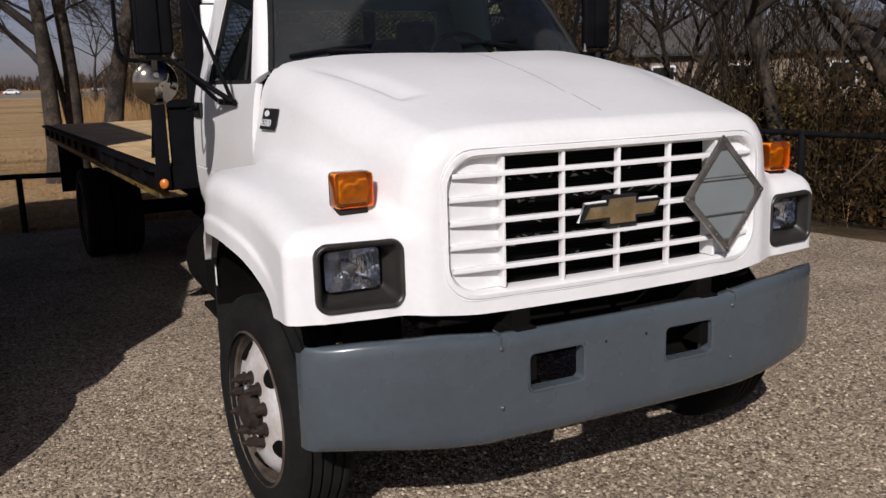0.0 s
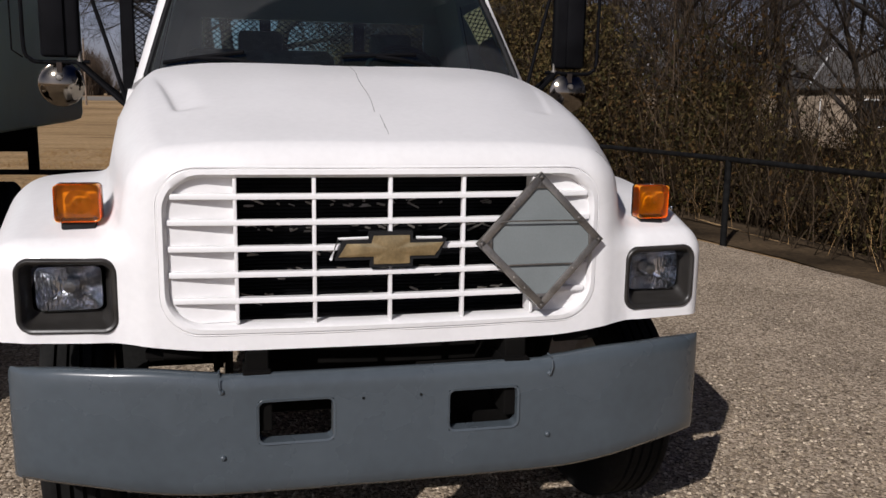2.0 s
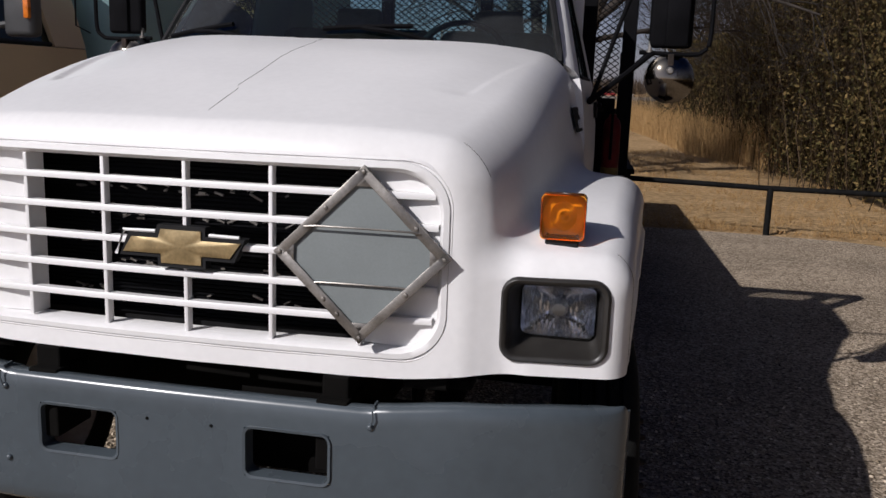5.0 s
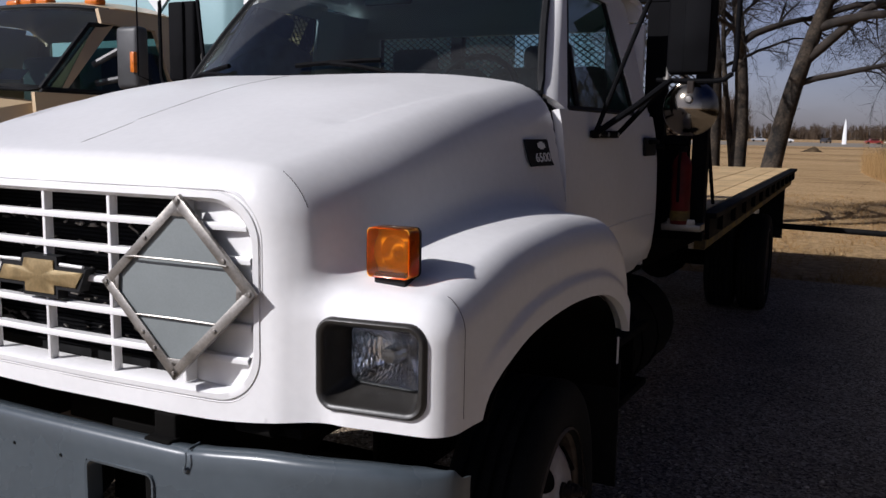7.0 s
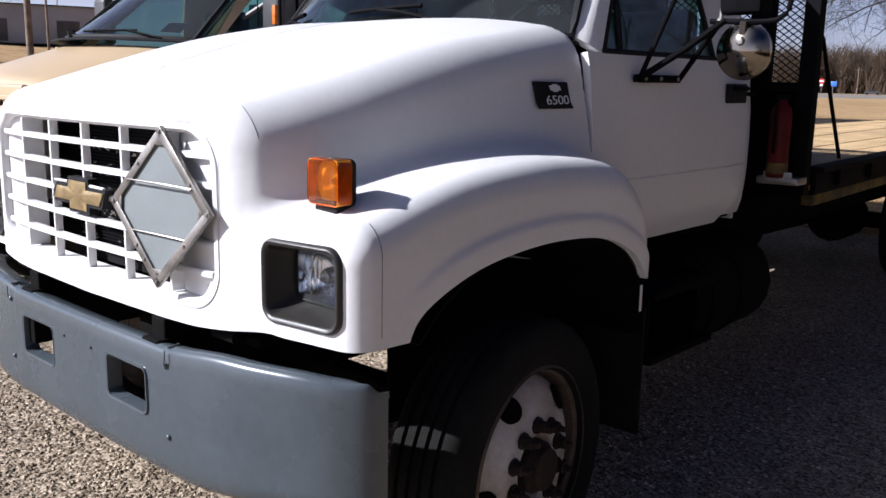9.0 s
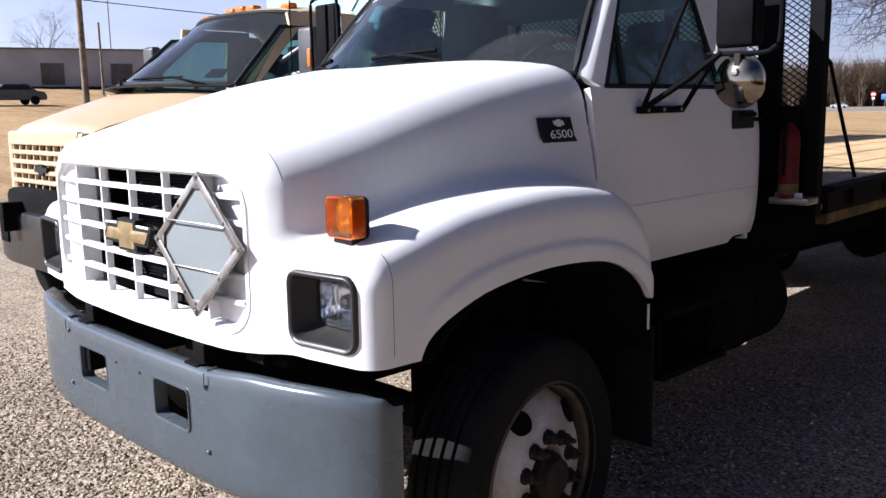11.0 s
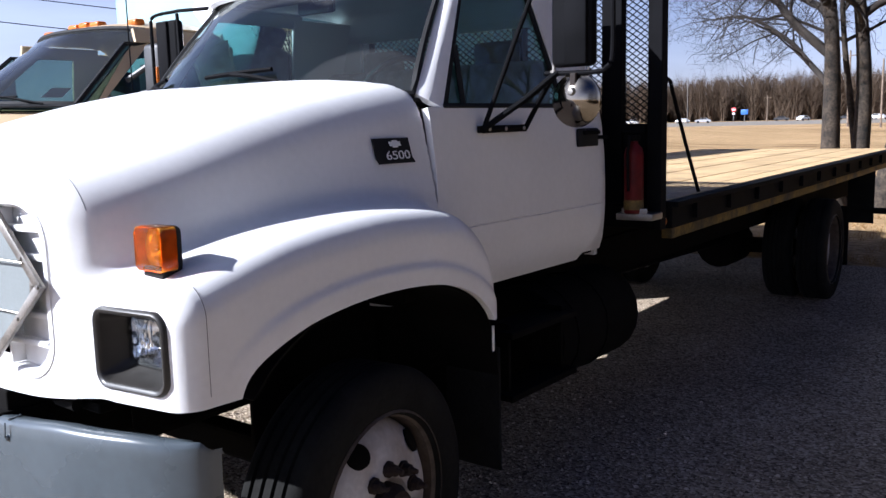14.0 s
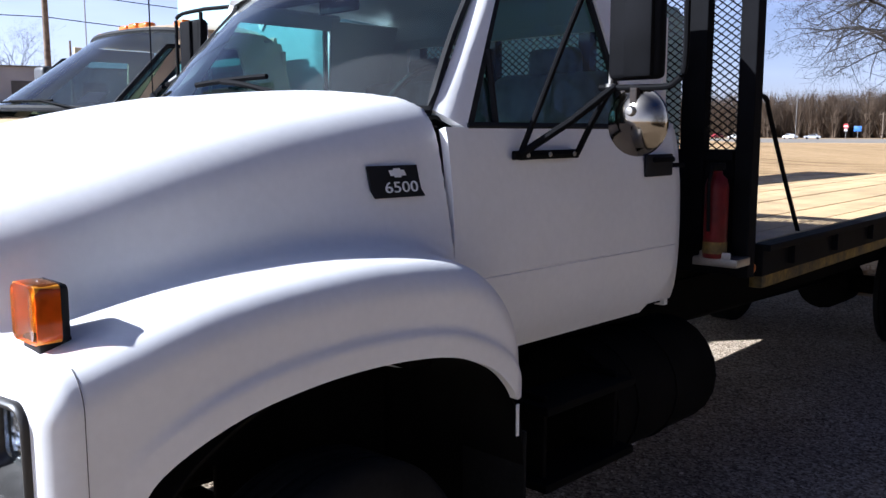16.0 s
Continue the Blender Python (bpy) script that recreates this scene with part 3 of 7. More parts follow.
# the rolled edge round the grille opening
bm = bmesh.new()
ring_g = dense([(x, z + GR_Z) for x, z in rounded(GR_W, GR_H, 0.125, 10)])
shrink = lambda d: [(x * (1 - d / GR_W), GR_Z + (z - GR_Z) * (1 - d / GR_H)) for x, z in ring_g]
ring_in = shrink(0.014)
ring_in2 = shrink(0.042)
ring_in3 = shrink(0.062)
ring_out = shrink(-0.012)
sheet(bm, [[(x, nose(x) + 0.004, z) for x, z in ring_out], [(x, nose(x) - 0.001, z) for x, z in ring_g], [(x, nose(x) + 0.007, z) for x, z in [(0.5 * (a + c), 0.5 * (b + d)) for (a, b), (c, d) in zip(ring_g, ring_in)]],
           [(x, nose(x) - 0.004, z) for x, z in ring_in], [(x, nose(x) - 0.006, z) for x, z in ring_in2], [(x, nose(x) + 0.006, z) for x, z in ring_in3],
           [(x * 0.995, nose(x) + 0.075, z) for x, z in ring_in3]], 0, closed=True)
part("grille_surround", bm, M_WHITE, hood, "white rolled edge round the grille", sharp=0.9)

# The white recessed side panels and the bars of the grille.
for sx in (1, -1):
    bm = bmesh.new()
    rows = []
    for z in np.linspace(GR_Z - 0.232, GR_Z + 0.232, 9):
        inset = 0.06 * max(0.0, abs(z - GR_Z) / 0.232 - 0.6)
        rows.append([(sx * x, nose(x) + 0.022 + 0.030 * t, z) for t, x in zip(np.linspace(1, 0, 7), np.linspace(0.490, 0.70 - inset, 7))])
    sheet(bm, rows, 0.004)
    part("grille_cheek", bm, M_WHITE, hood)
    pieces("grille_upright", [((sx * 0.486, nose(0.486) + 0.045, GR_Z), (0.012, 0.075, 0.462))], M_WHITE, hood, 0.003)
BAR_Z = [1.452, 1.371, 1.288, 1.206, 1.123]
for z in BAR_Z:
    bm = bmesh.new()
    half = 0.690 if 1.15 < z < 1.42 else 0.680
    xs = np.linspace(-half, half, 25)
    sheet(bm, [[(x, nose(x) + 0.006, z + 0.008) for x in xs], [(x, nose(x) + 0.003, z + 0.002) for x in xs], [(x, nose(x) + 0.005, z - 0.009) for x in xs],
               [(x, nose(x) + 0.032, z - 0.012) for x in xs], [(x, nose(x) + 0.032, z + 0.008) for x in xs], [(x, nose(x) + 0.006, z + 0.008) for x in xs]])
    part("grille_bar", bm, M_WHITE, hood)
for x in (-0.243, 0.0, 0.243):
    bm = bmesh.new()
    box(bm, (x, nose(x) + 0.022, GR_Z), (0.012, 0.028, 0.475), 0.003)
    part("grille_upright", bm, M_WHITE, hood)

# Radiator behind the grille, with its fins, in the dark engine bay.
bm = bmesh.new()
box(bm, (0, 0.30, 1.26), (1.34, 0.04, 0.56), 0.004)
radiator = part("radiator", bm, M_TRIM, truck, "black finned radiator")
bm = bmesh.new()
for z in np.arange(1.02, 1.52, 0.0125):
    box(bm, (0, 0.275, z), (1.30, 0.012, 0.005), 0)
part("finned_core", bm, M_BLACK, radiator)["kind"] = "stuff"
bm = bmesh.new()
random.seed(4)
for k in range(150):
    z = random.choice([1.412, 1.330, 1.247, 1.165, 1.083]) + random.uniform(-0.020, 0.020)
    x = -0.46 + 0.90 * random.uniform(0, 1) ** 1.25
    box(bm, (x, 0.262 + random.uniform(-0.004, 0.004), z), (random.uniform(0.006, 0.045), 0.006, random.uniform(0.003, 0.007)), 0,
        Matrix.Translation((x, 0.262, z)) @ Matrix.Rotation(random.uniform(-0.5, 0.5), 4, "Y") @ Matrix.Translation((-x, -0.262, -z)))
part("condenser_core", bm, M_STEEL, radiator)["kind"] = "stuff"

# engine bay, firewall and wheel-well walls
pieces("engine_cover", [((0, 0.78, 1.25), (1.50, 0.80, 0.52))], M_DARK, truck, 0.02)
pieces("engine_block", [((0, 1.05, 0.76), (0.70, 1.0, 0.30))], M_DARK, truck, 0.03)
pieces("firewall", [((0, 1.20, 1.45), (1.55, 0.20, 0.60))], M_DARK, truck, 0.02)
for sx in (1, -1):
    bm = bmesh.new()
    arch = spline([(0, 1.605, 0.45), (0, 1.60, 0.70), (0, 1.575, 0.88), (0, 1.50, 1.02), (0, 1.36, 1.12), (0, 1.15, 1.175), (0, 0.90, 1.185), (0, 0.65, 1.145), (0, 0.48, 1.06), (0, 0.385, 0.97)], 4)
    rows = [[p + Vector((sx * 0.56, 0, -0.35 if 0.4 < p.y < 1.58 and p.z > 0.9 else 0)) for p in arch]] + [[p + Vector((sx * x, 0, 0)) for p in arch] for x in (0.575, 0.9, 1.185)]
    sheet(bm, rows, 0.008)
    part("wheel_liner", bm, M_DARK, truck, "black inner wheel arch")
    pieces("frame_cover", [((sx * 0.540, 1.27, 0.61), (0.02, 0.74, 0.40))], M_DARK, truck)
    # added panel that hides sunlit gravel beyond, to keep the wheel well dark
    pieces("gap_blocker", [((sx * 0.555, 1.05, 0.98), (0.02, 1.10, 0.42))], M_DARK, truck)
    bm = bmesh.new()
    box(bm, (sx * 1.188, 1.556, 0.895), (0.005, 0.012, 0.10), 0.001)
    part("flap_tab", bm, M_WHITE, truck)
    bm = bmesh.new()
    box(bm, (sx * 1.06, 1.595, 0.60), (0.26, 0.012, 0.50), 0.003)
    part("mud_flap", bm, M_RUBBER, truck, "black rubber mud flap")

# seams on the hood
bm = bmesh.new()
rod(bm, [on_body((0.004 * math.sin(y * 14), y, 2.1), (0, 0, -1)) for y in np.linspace(0.40, 1.16, 40)], 0.0009, 5)
rod(bm, [on_body((0.012, y, 2.0), (0, 0, -1)) for y in np.linspace(0.18, 0.37, 12)], 0.0009, 5)
part("hood_seam", bm, M_SEAM, hood, "fine crack along the hood's middle")
bm = bmesh.new()
rod(bm, [on_body(((0.40 + 0.60 * math.cos(a)), 0.155, 1.20 + 0.60 * math.sin(a)), (-math.cos(a), 0, -math.sin(a))) for a in np.linspace(0.64, 0.86, 14)], 0.0008, 5)
part("corner_seam", bm, M_SEAM, hood)
bm = bmesh.new()
rod(bm, [on_body((1.06 + 0.4 * math.cos(a), 0.243, 1.20 + 0.4 * math.sin(a)), (-math.cos(a), 0, -math.sin(a))) for a in np.linspace(-0.95, 0.92, 44)], 0.0010, 5)
part("pod_seam", bm, M_SEAM, hood)

# ---- lamps ----
def pod_face(x):
    return 0.128 + 0.15 * max(abs(x) - 0.93, 0)


for sx in (1, -1):
    LAMP_X, LAMP_Z, LAMP_W, LAMP_H = LAMPS[sx]
    lamp = part("headlamp", (lambda b: (sheet(b, [
        [(sx * (LAMP_X + x), pod_face(LAMP_X + x) + dy, LAMP_Z + z) for x, z in rounded(LAMP_W + g, LAMP_H + g, max(0.02, 0.044 + g / 2), 8)]
        for g, dy in ((0.010, 0.012), (0.009, -0.002), (0.004, -0.009), (-0.006, -0.012), (-0.020, -0.010), (-0.030, -0.004), (-0.034, 0.004))] + [
        [(sx * (LAMP_X + x + 0.004), 0.206, LAMP_Z + 0.012 + z) for x, z in rounded(LAMP_W - 0.066, LAMP_H - 0.070, 0.026, 8)],
        [(sx * (LAMP_X + x + 0.004), 0.212, LAMP_Z + 0.012 + z) for x, z in rounded(LAMP_W - 0.080, LAMP_H - 0.084, 0.02, 8)]], 0, closed=True), b)[1])(bmesh.new()),
        M_BEZEL, truck, "rectangular sealed-beam headlamp in dark grey bezel")
    bm = bmesh.new()
    prof = []
    for s, d in ((1.0, 0.206), (0.97, 0.196), (0.86, 0.187), (0.60, 0.180), (0.30, 0.176), (0.02, 0.175)):
        prof.append([(sx * (LAMP_X + 0.004 + x * s), d, LAMP_Z + 0.012 + z * s) for x, z in rounded(0.204, 0.146, 0.026, 6)])
    sheet(bm, prof, 0, closed=True)
    part("lens", bm, M_LENS, lamp, "ribbed clear glass lens")
    bm = bmesh.new()
    prof = []
    for s, d in ((1.0, 0.208), (0.8, 0.240), (0.5, 0.265), (0.2, 0.276), (0.02, 0.278)):
        prof.append([(sx * (LAMP_X + 0.004 + x * s), d, LAMP_Z + 0.012 + z * s) for x, z in rounded(0.198, 0.140, 0.022, 6)])
    sheet(bm, prof, 0, closed=True)
    part("reflector", bm, M_REFLECT, lamp)
    bm = bmesh.new()
    lathe(bm, [(0.0, 0.030), (0.018, 0.028), (0.024, 0.018), (0.024, -0.02)], 18, Matrix.Translation((sx * (LAMP_X + 0.004), 0.245, LAMP_Z + 0.012)) @ Matrix.Rotation(radians(-90), 4, "Z"))
    part("bulb_shield", bm, M_BULB, lamp)
    # turn signal on its foot
    fw = 1.0 if sx > 0 else 1.18
    cx, cy, cz = (0.994, 0.254, 1.400) if sx > 0 else (-0.972, 0.275, 1.416)
    bm = bmesh.new()
    box(bm, (cx, cy + 0.004, cz - 0.067), (fw * 0.088, 0.066, 0.036), 0.005)
    signal = part("turn_signal", bm, M_TRIM, truck, "square amber turn signal on black foot")
    bm = bmesh.new()
    sheet(bm, [[(cx + fw * x, cy + d, cz + z) for x, z in rounded(w_, w_ * 1.03, r_, 5)] for w_, r_, d in ((0.118, 0.014, 0.012), (0.119, 0.015, 0.020), (0.110, 0.014, 0.029), (0.03, 0.01, 0.031), (0.001, 0.0004, 0.031))], 0, closed=True)
    part("signal_housing", bm, M_TRIM, signal, "black rear housing")
    bm = bmesh.new()
    sheet(bm, [[(cx + fw * x, cy + d, cz + z) for x, z in rounded(w_, w_ * 1.03, r_, 5)] for w_, r_, d in ((0.120, 0.020, 0.012), (0.121, 0.020, -0.028), (0.118, 0.022, -0.038), (0.111, 0.020, -0.044), (0.104, 0.017, -0.042), (0.05, 0.008, -0.041), (0.002, 0.001, -0.041))], 0, closed=True)
    shell = bmesh.new()
    sheet(shell, [[(cx + fw * x, cy + d, cz + z) for x, z in rounded(w_, w_ * 1.03, 0.012, 5)] for w_, d in ((0.116, 0.012), (0.1165, -0.038))], 0.002, closed=True)
    part("signal_body", shell, M_SIGNAL, signal, "orange plastic lamp body")
    part("signal_lens", bm, M_AMBER, signal, "clear amber plastic lens")
    bm = bmesh.new()
    lathe(bm, [(0.0, 0.020), (0.006, 0.021), (0.009, 0.005), (0.022, -0.004), (0.036, 0.002), (0.047, 0.016), (0.056, 0.018), (0.075, 0.018)], 28, Matrix.Translation((cx, cy + 0.008, cz)) @ Matrix.Rotation(radians(-90), 4, "Z"))
    bmesh.ops.scale(bm, vec=(0.74 * fw, 1.0, 0.84), space=Matrix.Translation((-cx, -cy, -cz)), verts=bm.verts)
    sheet(bm, [[(cx + fw * x, cy + 0.0105, cz + z) for x, z in rounded(w_, w_ * 1.03, r_, 5)] for w_, r_ in ((0.114, 0.012), (0.06, 0.008), (0.004, 0.001))], 0, closed=True)
    part("signal_reflector", bm, M_AMBERBACK, signal)

# ---- placard frame hung on the grille ----
bm = bmesh.new()
DIA = 0.326
pm = Matrix.Translation((0.502, 0.030, 1.297)) @ Matrix.Rotation(radians(6), 4, "Z") @ Matrix.Rotation(radians(-4), 4, "X") @ Matrix.Rotation(radians(45), 4, "Y")
box(bm, (0, 0.006, 0), (DIA - 0.01, 0.003, DIA - 0.01), 0.001)
bmesh.ops.transform(bm, matrix=pm, verts=bm.verts)
placard = part("placard_holder", bm, M_PLACARD, truck, "blank grey diamond placard in a riveted metal frame", smooth=False)
bm = bmesh.new()
w = 0.025
for k in range(4):
    r = Matrix.Rotation(radians(90 * k), 4, "Y")
    box(bm, (0, -0.001, DIA / 2 - w / 2), (DIA, 0.006, w), 0.0015, r)
    box(bm, (DIA / 2 - 0.0015, 0.004, 0), (0.003, 0.012, DIA), 0.0008, r)
    c = DIA / 2 - w - 0.006
    box(bm, (c, -0.0012, c), (0.050, 0.005, 0.022), 0.001, r @ Matrix.Translation((c, 0, c)) @ Matrix.Rotation(radians(45), 4, "Y") @ Matrix.Translation((-c, 0, -c)))
    box(bm, (DIA / 2 - w - 0.004, -0.0012, DIA / 2 - w - 0.004), (0.014, 0.005, 0.014), 0.001, r @ Matrix.Rotation(0.0, 4, "Y"))
bmesh.ops.transform(bm, matrix=pm, verts=bm.verts)
part("frame", bm, M_STEEL, placard, "worn bare metal frame")
for zc, half in ((0.068, 0.150), (-0.078, 0.138)):
    bm = bmesh.new()
    rod(bm, [(-half, -0.003, zc), (-half + 0.03, -0.009, zc + 0.004), (0, -0.010, zc + 0.003), (half - 0.03, -0.009, zc), (half, -0.003, zc - 0.004)], 0.0028, 6)
    bmesh.ops.transform(bm, matrix=Matrix.Translation((0.502, 0.030, 1.297)) @ Matrix.Rotation(radians(6), 4, "Z"), verts=bm.verts)
    part("retainer_wire", bm, M_STEEL, placard)
for k, (u, v) in enumerate([(1, 1), (1, -1), (-1, 1), (-1, -1), (1, 0.1), (-1, 0.1), (0.1, -1), (0.3, 1), (0.45, -1)]):
    bm = bmesh.new()
    q = pm @ Vector((u * (DIA / 2 - 0.012), -0.004, v * (DIA / 2 - 0.012)))
    lathe(bm, [(0.0, -0.005), (0.005, -0.0035), (0.0065, 0.0), (0.0065, 0.003)], 10, Matrix.Translation(q) @ Matrix.Rotation(radians(90), 4, "Z"))
    part("rivet", bm, M_STEEL, placard)

# ---- gold emblem on the grille ----
def prism(bm, outline, y0, y1, bevel=0.0):
    lo = [bm.verts.new((x, y1, z)) for x, z in outline]
    hi = [bm.verts.new((x, y0, z)) for x, z in outline]
    bm.faces.new(hi)
    bm.faces.new(list(reversed(lo)))
    n = len(outline)
    for k in range(n):
        bm.faces.new((lo[k], lo[(k + 1) % n], hi[(k + 1) % n], hi[k]))


def tie(s, ex):
    w, h, a, b = 0.170 + ex, 0.021 + ex, 0.058 + ex, 0.046 + ex
    return [(x * s, z * s) for x, z in ((-w + 0.026, h), (-a - 0.008, h), (-a, b), (a, b), (a, h), (w, h), (w - 0.030, -h), (a, -h), (a, -b), (-a, -b), (-a, -h), (-w, -h))]


bm = bmesh.new()
prism(bm, [(x, z + 1.281) for x, z in tie(1, 0.011)], 0.034, 0.066)
emblem = part("grille_emblem", bm, M_TRIM, truck, "plain gold cross-shaped emblem with black edge", smooth=False)
bm = bmesh.new()
face = dense([(x, z + 1.281) for x, z in tie(1, 0.0)], 0.012)
rings = [[(x * k, 0.036 if k == 1.0 and d == 0 else 0.030 - 0.003 * (1 - k * k), 1.281 + (z - 1.281) * k) for x, z in face] for k, d in ((1.0, 0), (1.0, 1), (0.8, 1), (0.6, 1), (0.4, 1), (0.2, 1), (0.01, 1))]
sheet(bm, rings, 0, closed=True)
part("emblem_face", bm, M_GOLD, emblem, sharp=0.6)
bm = bmesh.new()
rod(bm, [(-0.195, 0.040, 1.250), (-0.170, 0.038, 1.318), (-0.075, 0.036, 1.320)], 0.005, 6)
part("emblem_edge", bm, M_PALE, emblem)
bm = bmesh.new()
rod(bm, [(0.080, 0.036, 1.318), (0.165, 0.038, 1.316)], 0.005, 6)
part("emblem_edge", bm, M_PALE, emblem)

# ---- bumper ----
BX = [0, 0.30, 0.60, 0.82, 0.98, 1.09, 1.16, 1.198, 1.208]
BY = [0.0, 0.003, 0.012, 0.034, 0.074, 0.116, 0.162, 0.205, 0.250]


edge_pts = spline([(x, y, 0) for x, y in zip(BX, BY)], 6)
xs = sorted({round(float(p.x), 4) for p in edge_pts} | {0.19, 0.43, 0.20, 0.42, 0.50, 0.541})
smooth_y = {x: lerp_table(x, [p.x for p in edge_pts], [p.y for p in edge_pts]) for x in xs}
xs = [-x for x in reversed(xs) if x > 0] + xs


def bumper_row(z, dy):
    top = []
    for x in xs:
        a = abs(x)
        lift = 0.020 * smooth(0.52, 0.80, a) - 0.012 * smooth(1.0, 1.19, a)
        drop = 0.045 * smooth(0.55, 1.10, a)
        zz = z
        if z > 0.84:
            zz = z + lift - (0.006 if a < 0.55 else 0.0) - 0.030 * smooth(1.188, 1.208, a)
        if z < 0.56:
            zz = z + drop
        top.append(Vector((x * (1 - (0.012 if dy > 0.03 else 0)), smooth_y[a] + dy * (1 - 0.8 * smooth(1.12, 1.205, a)), zz)))
    return top


bm = bmesh.new()
levels = [(0.880, 0.085), (0.895, 0.050), (0.900, 0.025), (0.896, 0.010), (0.882, 0.001), (0.845, 0.0), (0.808, 0.0), (0.795, 0.0), (0.735, 0.0), (0.680, 0.0), (0.667, 0.0), (0.60, 0.0),
          (0.545, 0.0), (0.510, 0.006), (0.492, 0.022), (0.484, 0.05), (0.484, 0.09)]
rows = [bumper_row(z, d) for z, d in levels]
vs = [[bm.verts.new(p) for p in r] for r in rows]
for i in range(len(vs) - 1):
    for k in range(len(xs) - 1):
        xm, zm = abs((xs[k] + xs[k + 1]) / 2), (levels[i][0] + levels[i + 1][0]) / 2
        if 0.19 < xm < 0.43 and 0.667 < zm < 0.808 and 7 <= i + 1 <= 10 and levels[i][0] <= 0.808:
            continue
        bm.faces.new((vs[i][k], vs[i][k + 1], vs[i + 1][k + 1], vs[i + 1][k]))
fs = list(bm.faces)
bmesh.ops.recalc_face_normals(bm, faces=fs)
bmesh.ops.solidify(bm, geom=fs, thickness=0.006)
bumper = part("bumper", bm, M_GREY, truck, "heavy grey painted steel bumper with two tow openings", sharp=0.8)
for sx in (1, -1):
    bm = bmesh.new()
    sheet(bm, [[(sx * (0.31 + x), 0.0045 - d, 0.7375 + z) for x, z in rounded(0.246 + g, 0.147 + g, 0.026 + g / 2, 5)] for g, d in ((0.006, -0.001), (0.003, 0.005), (-0.012, 0.003), (-0.016, -0.012))]
          + [[(sx * (0.31 + x), 0.05, 0.7375 + z) for x, z in rounded(0.230, 0.131, 0.020, 5)]], 0, closed=True)
    part("opening_lip", bm, M_GREY, bumper)
    for z in (0.845, 0.627):
        bm = bmesh.new()
        lathe(bm, [(0.0, -0.009), (0.006, -0.008), (0.0095, -0.004), (0.010, 0.002)], 12, Matrix.Translation((sx * 0.541, 0.009, z)) @ Matrix.Rotation(radians(90), 4, "Z"))
        part("bolt", bm, M_GREY, bumper)
    for x in (0.095,):
        bm = bmesh.new()
        lathe(bm, [(0.0, -0.004), (0.004, -0.003), (0.0055, 0.002)], 10, Matrix.Translation((sx * x, 0.001, 0.800)) @ Matrix.Rotation(radians(90), 4, "Z"))
        part("rivet", bm, M_DARK, bumper)
    bm = bmesh.new()
    rod(bm, [(sx * 0.548, 0.001, 0.893), (sx * 0.55, -0.001, 0.870), (sx * 0.543, -0.0005, 0.848)], 0.0022, 6)
    rod(bm, [(sx * 0.548, 0.012, 0.899), (sx * 0.548, 0.05, 0.902)], 0.004, 6)
    part("weld", bm, M_GREY, bumper)

# frame rails, axles and what shows between bumper and hood
bm = bmesh.new()
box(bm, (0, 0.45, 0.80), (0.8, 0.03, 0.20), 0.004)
chassis = part("chassis", bm, M_DARK, truck, "grimy chassis frame, deep shade put into its near-black colour")
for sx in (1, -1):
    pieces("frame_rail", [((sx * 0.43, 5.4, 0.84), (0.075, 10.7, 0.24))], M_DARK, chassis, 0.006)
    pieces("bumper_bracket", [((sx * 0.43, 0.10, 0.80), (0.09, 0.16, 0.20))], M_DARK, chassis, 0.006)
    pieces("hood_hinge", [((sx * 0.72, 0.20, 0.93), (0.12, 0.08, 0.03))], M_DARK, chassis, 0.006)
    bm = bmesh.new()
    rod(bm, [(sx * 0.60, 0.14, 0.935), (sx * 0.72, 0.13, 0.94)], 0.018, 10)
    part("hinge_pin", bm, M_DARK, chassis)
# added dark sheet behind one tow opening, standing in for the shade inside
pieces("dark_backing", [((0.31, 0.17, 0.74), (0.40, 0.012, 0.24))], M_DARK, chassis, 0.003)
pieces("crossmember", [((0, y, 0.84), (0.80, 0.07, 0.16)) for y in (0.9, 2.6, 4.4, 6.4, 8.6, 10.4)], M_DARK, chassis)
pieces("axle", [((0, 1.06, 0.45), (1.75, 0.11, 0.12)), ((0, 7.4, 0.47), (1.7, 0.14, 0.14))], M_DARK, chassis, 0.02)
bm = bmesh.new()
rod(bm, [(0, 7.2, 0.47), (0, 7.6, 0.47)], 0.22, 16)
part("differential", bm, M_DARK, chassis)
bm = bmesh.new()
rod(bm, [(0, 1.6, 0.62), (0, 7.2, 0.52)], 0.05, 10)
part("drive_shaft", bm, M_DARK, chassis)
for sx in (1, -1):
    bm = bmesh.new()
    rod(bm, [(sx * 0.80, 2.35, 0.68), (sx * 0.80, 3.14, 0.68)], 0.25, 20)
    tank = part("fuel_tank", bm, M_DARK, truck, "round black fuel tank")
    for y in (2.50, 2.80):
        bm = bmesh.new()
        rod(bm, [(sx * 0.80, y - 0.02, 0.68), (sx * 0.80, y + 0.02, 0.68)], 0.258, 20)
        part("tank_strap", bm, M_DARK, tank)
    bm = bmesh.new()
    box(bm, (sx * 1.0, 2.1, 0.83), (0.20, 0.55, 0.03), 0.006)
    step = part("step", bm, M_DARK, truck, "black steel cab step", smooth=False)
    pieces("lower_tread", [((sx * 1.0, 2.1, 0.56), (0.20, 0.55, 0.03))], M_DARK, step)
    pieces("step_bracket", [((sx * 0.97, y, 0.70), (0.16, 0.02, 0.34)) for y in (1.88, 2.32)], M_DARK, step)

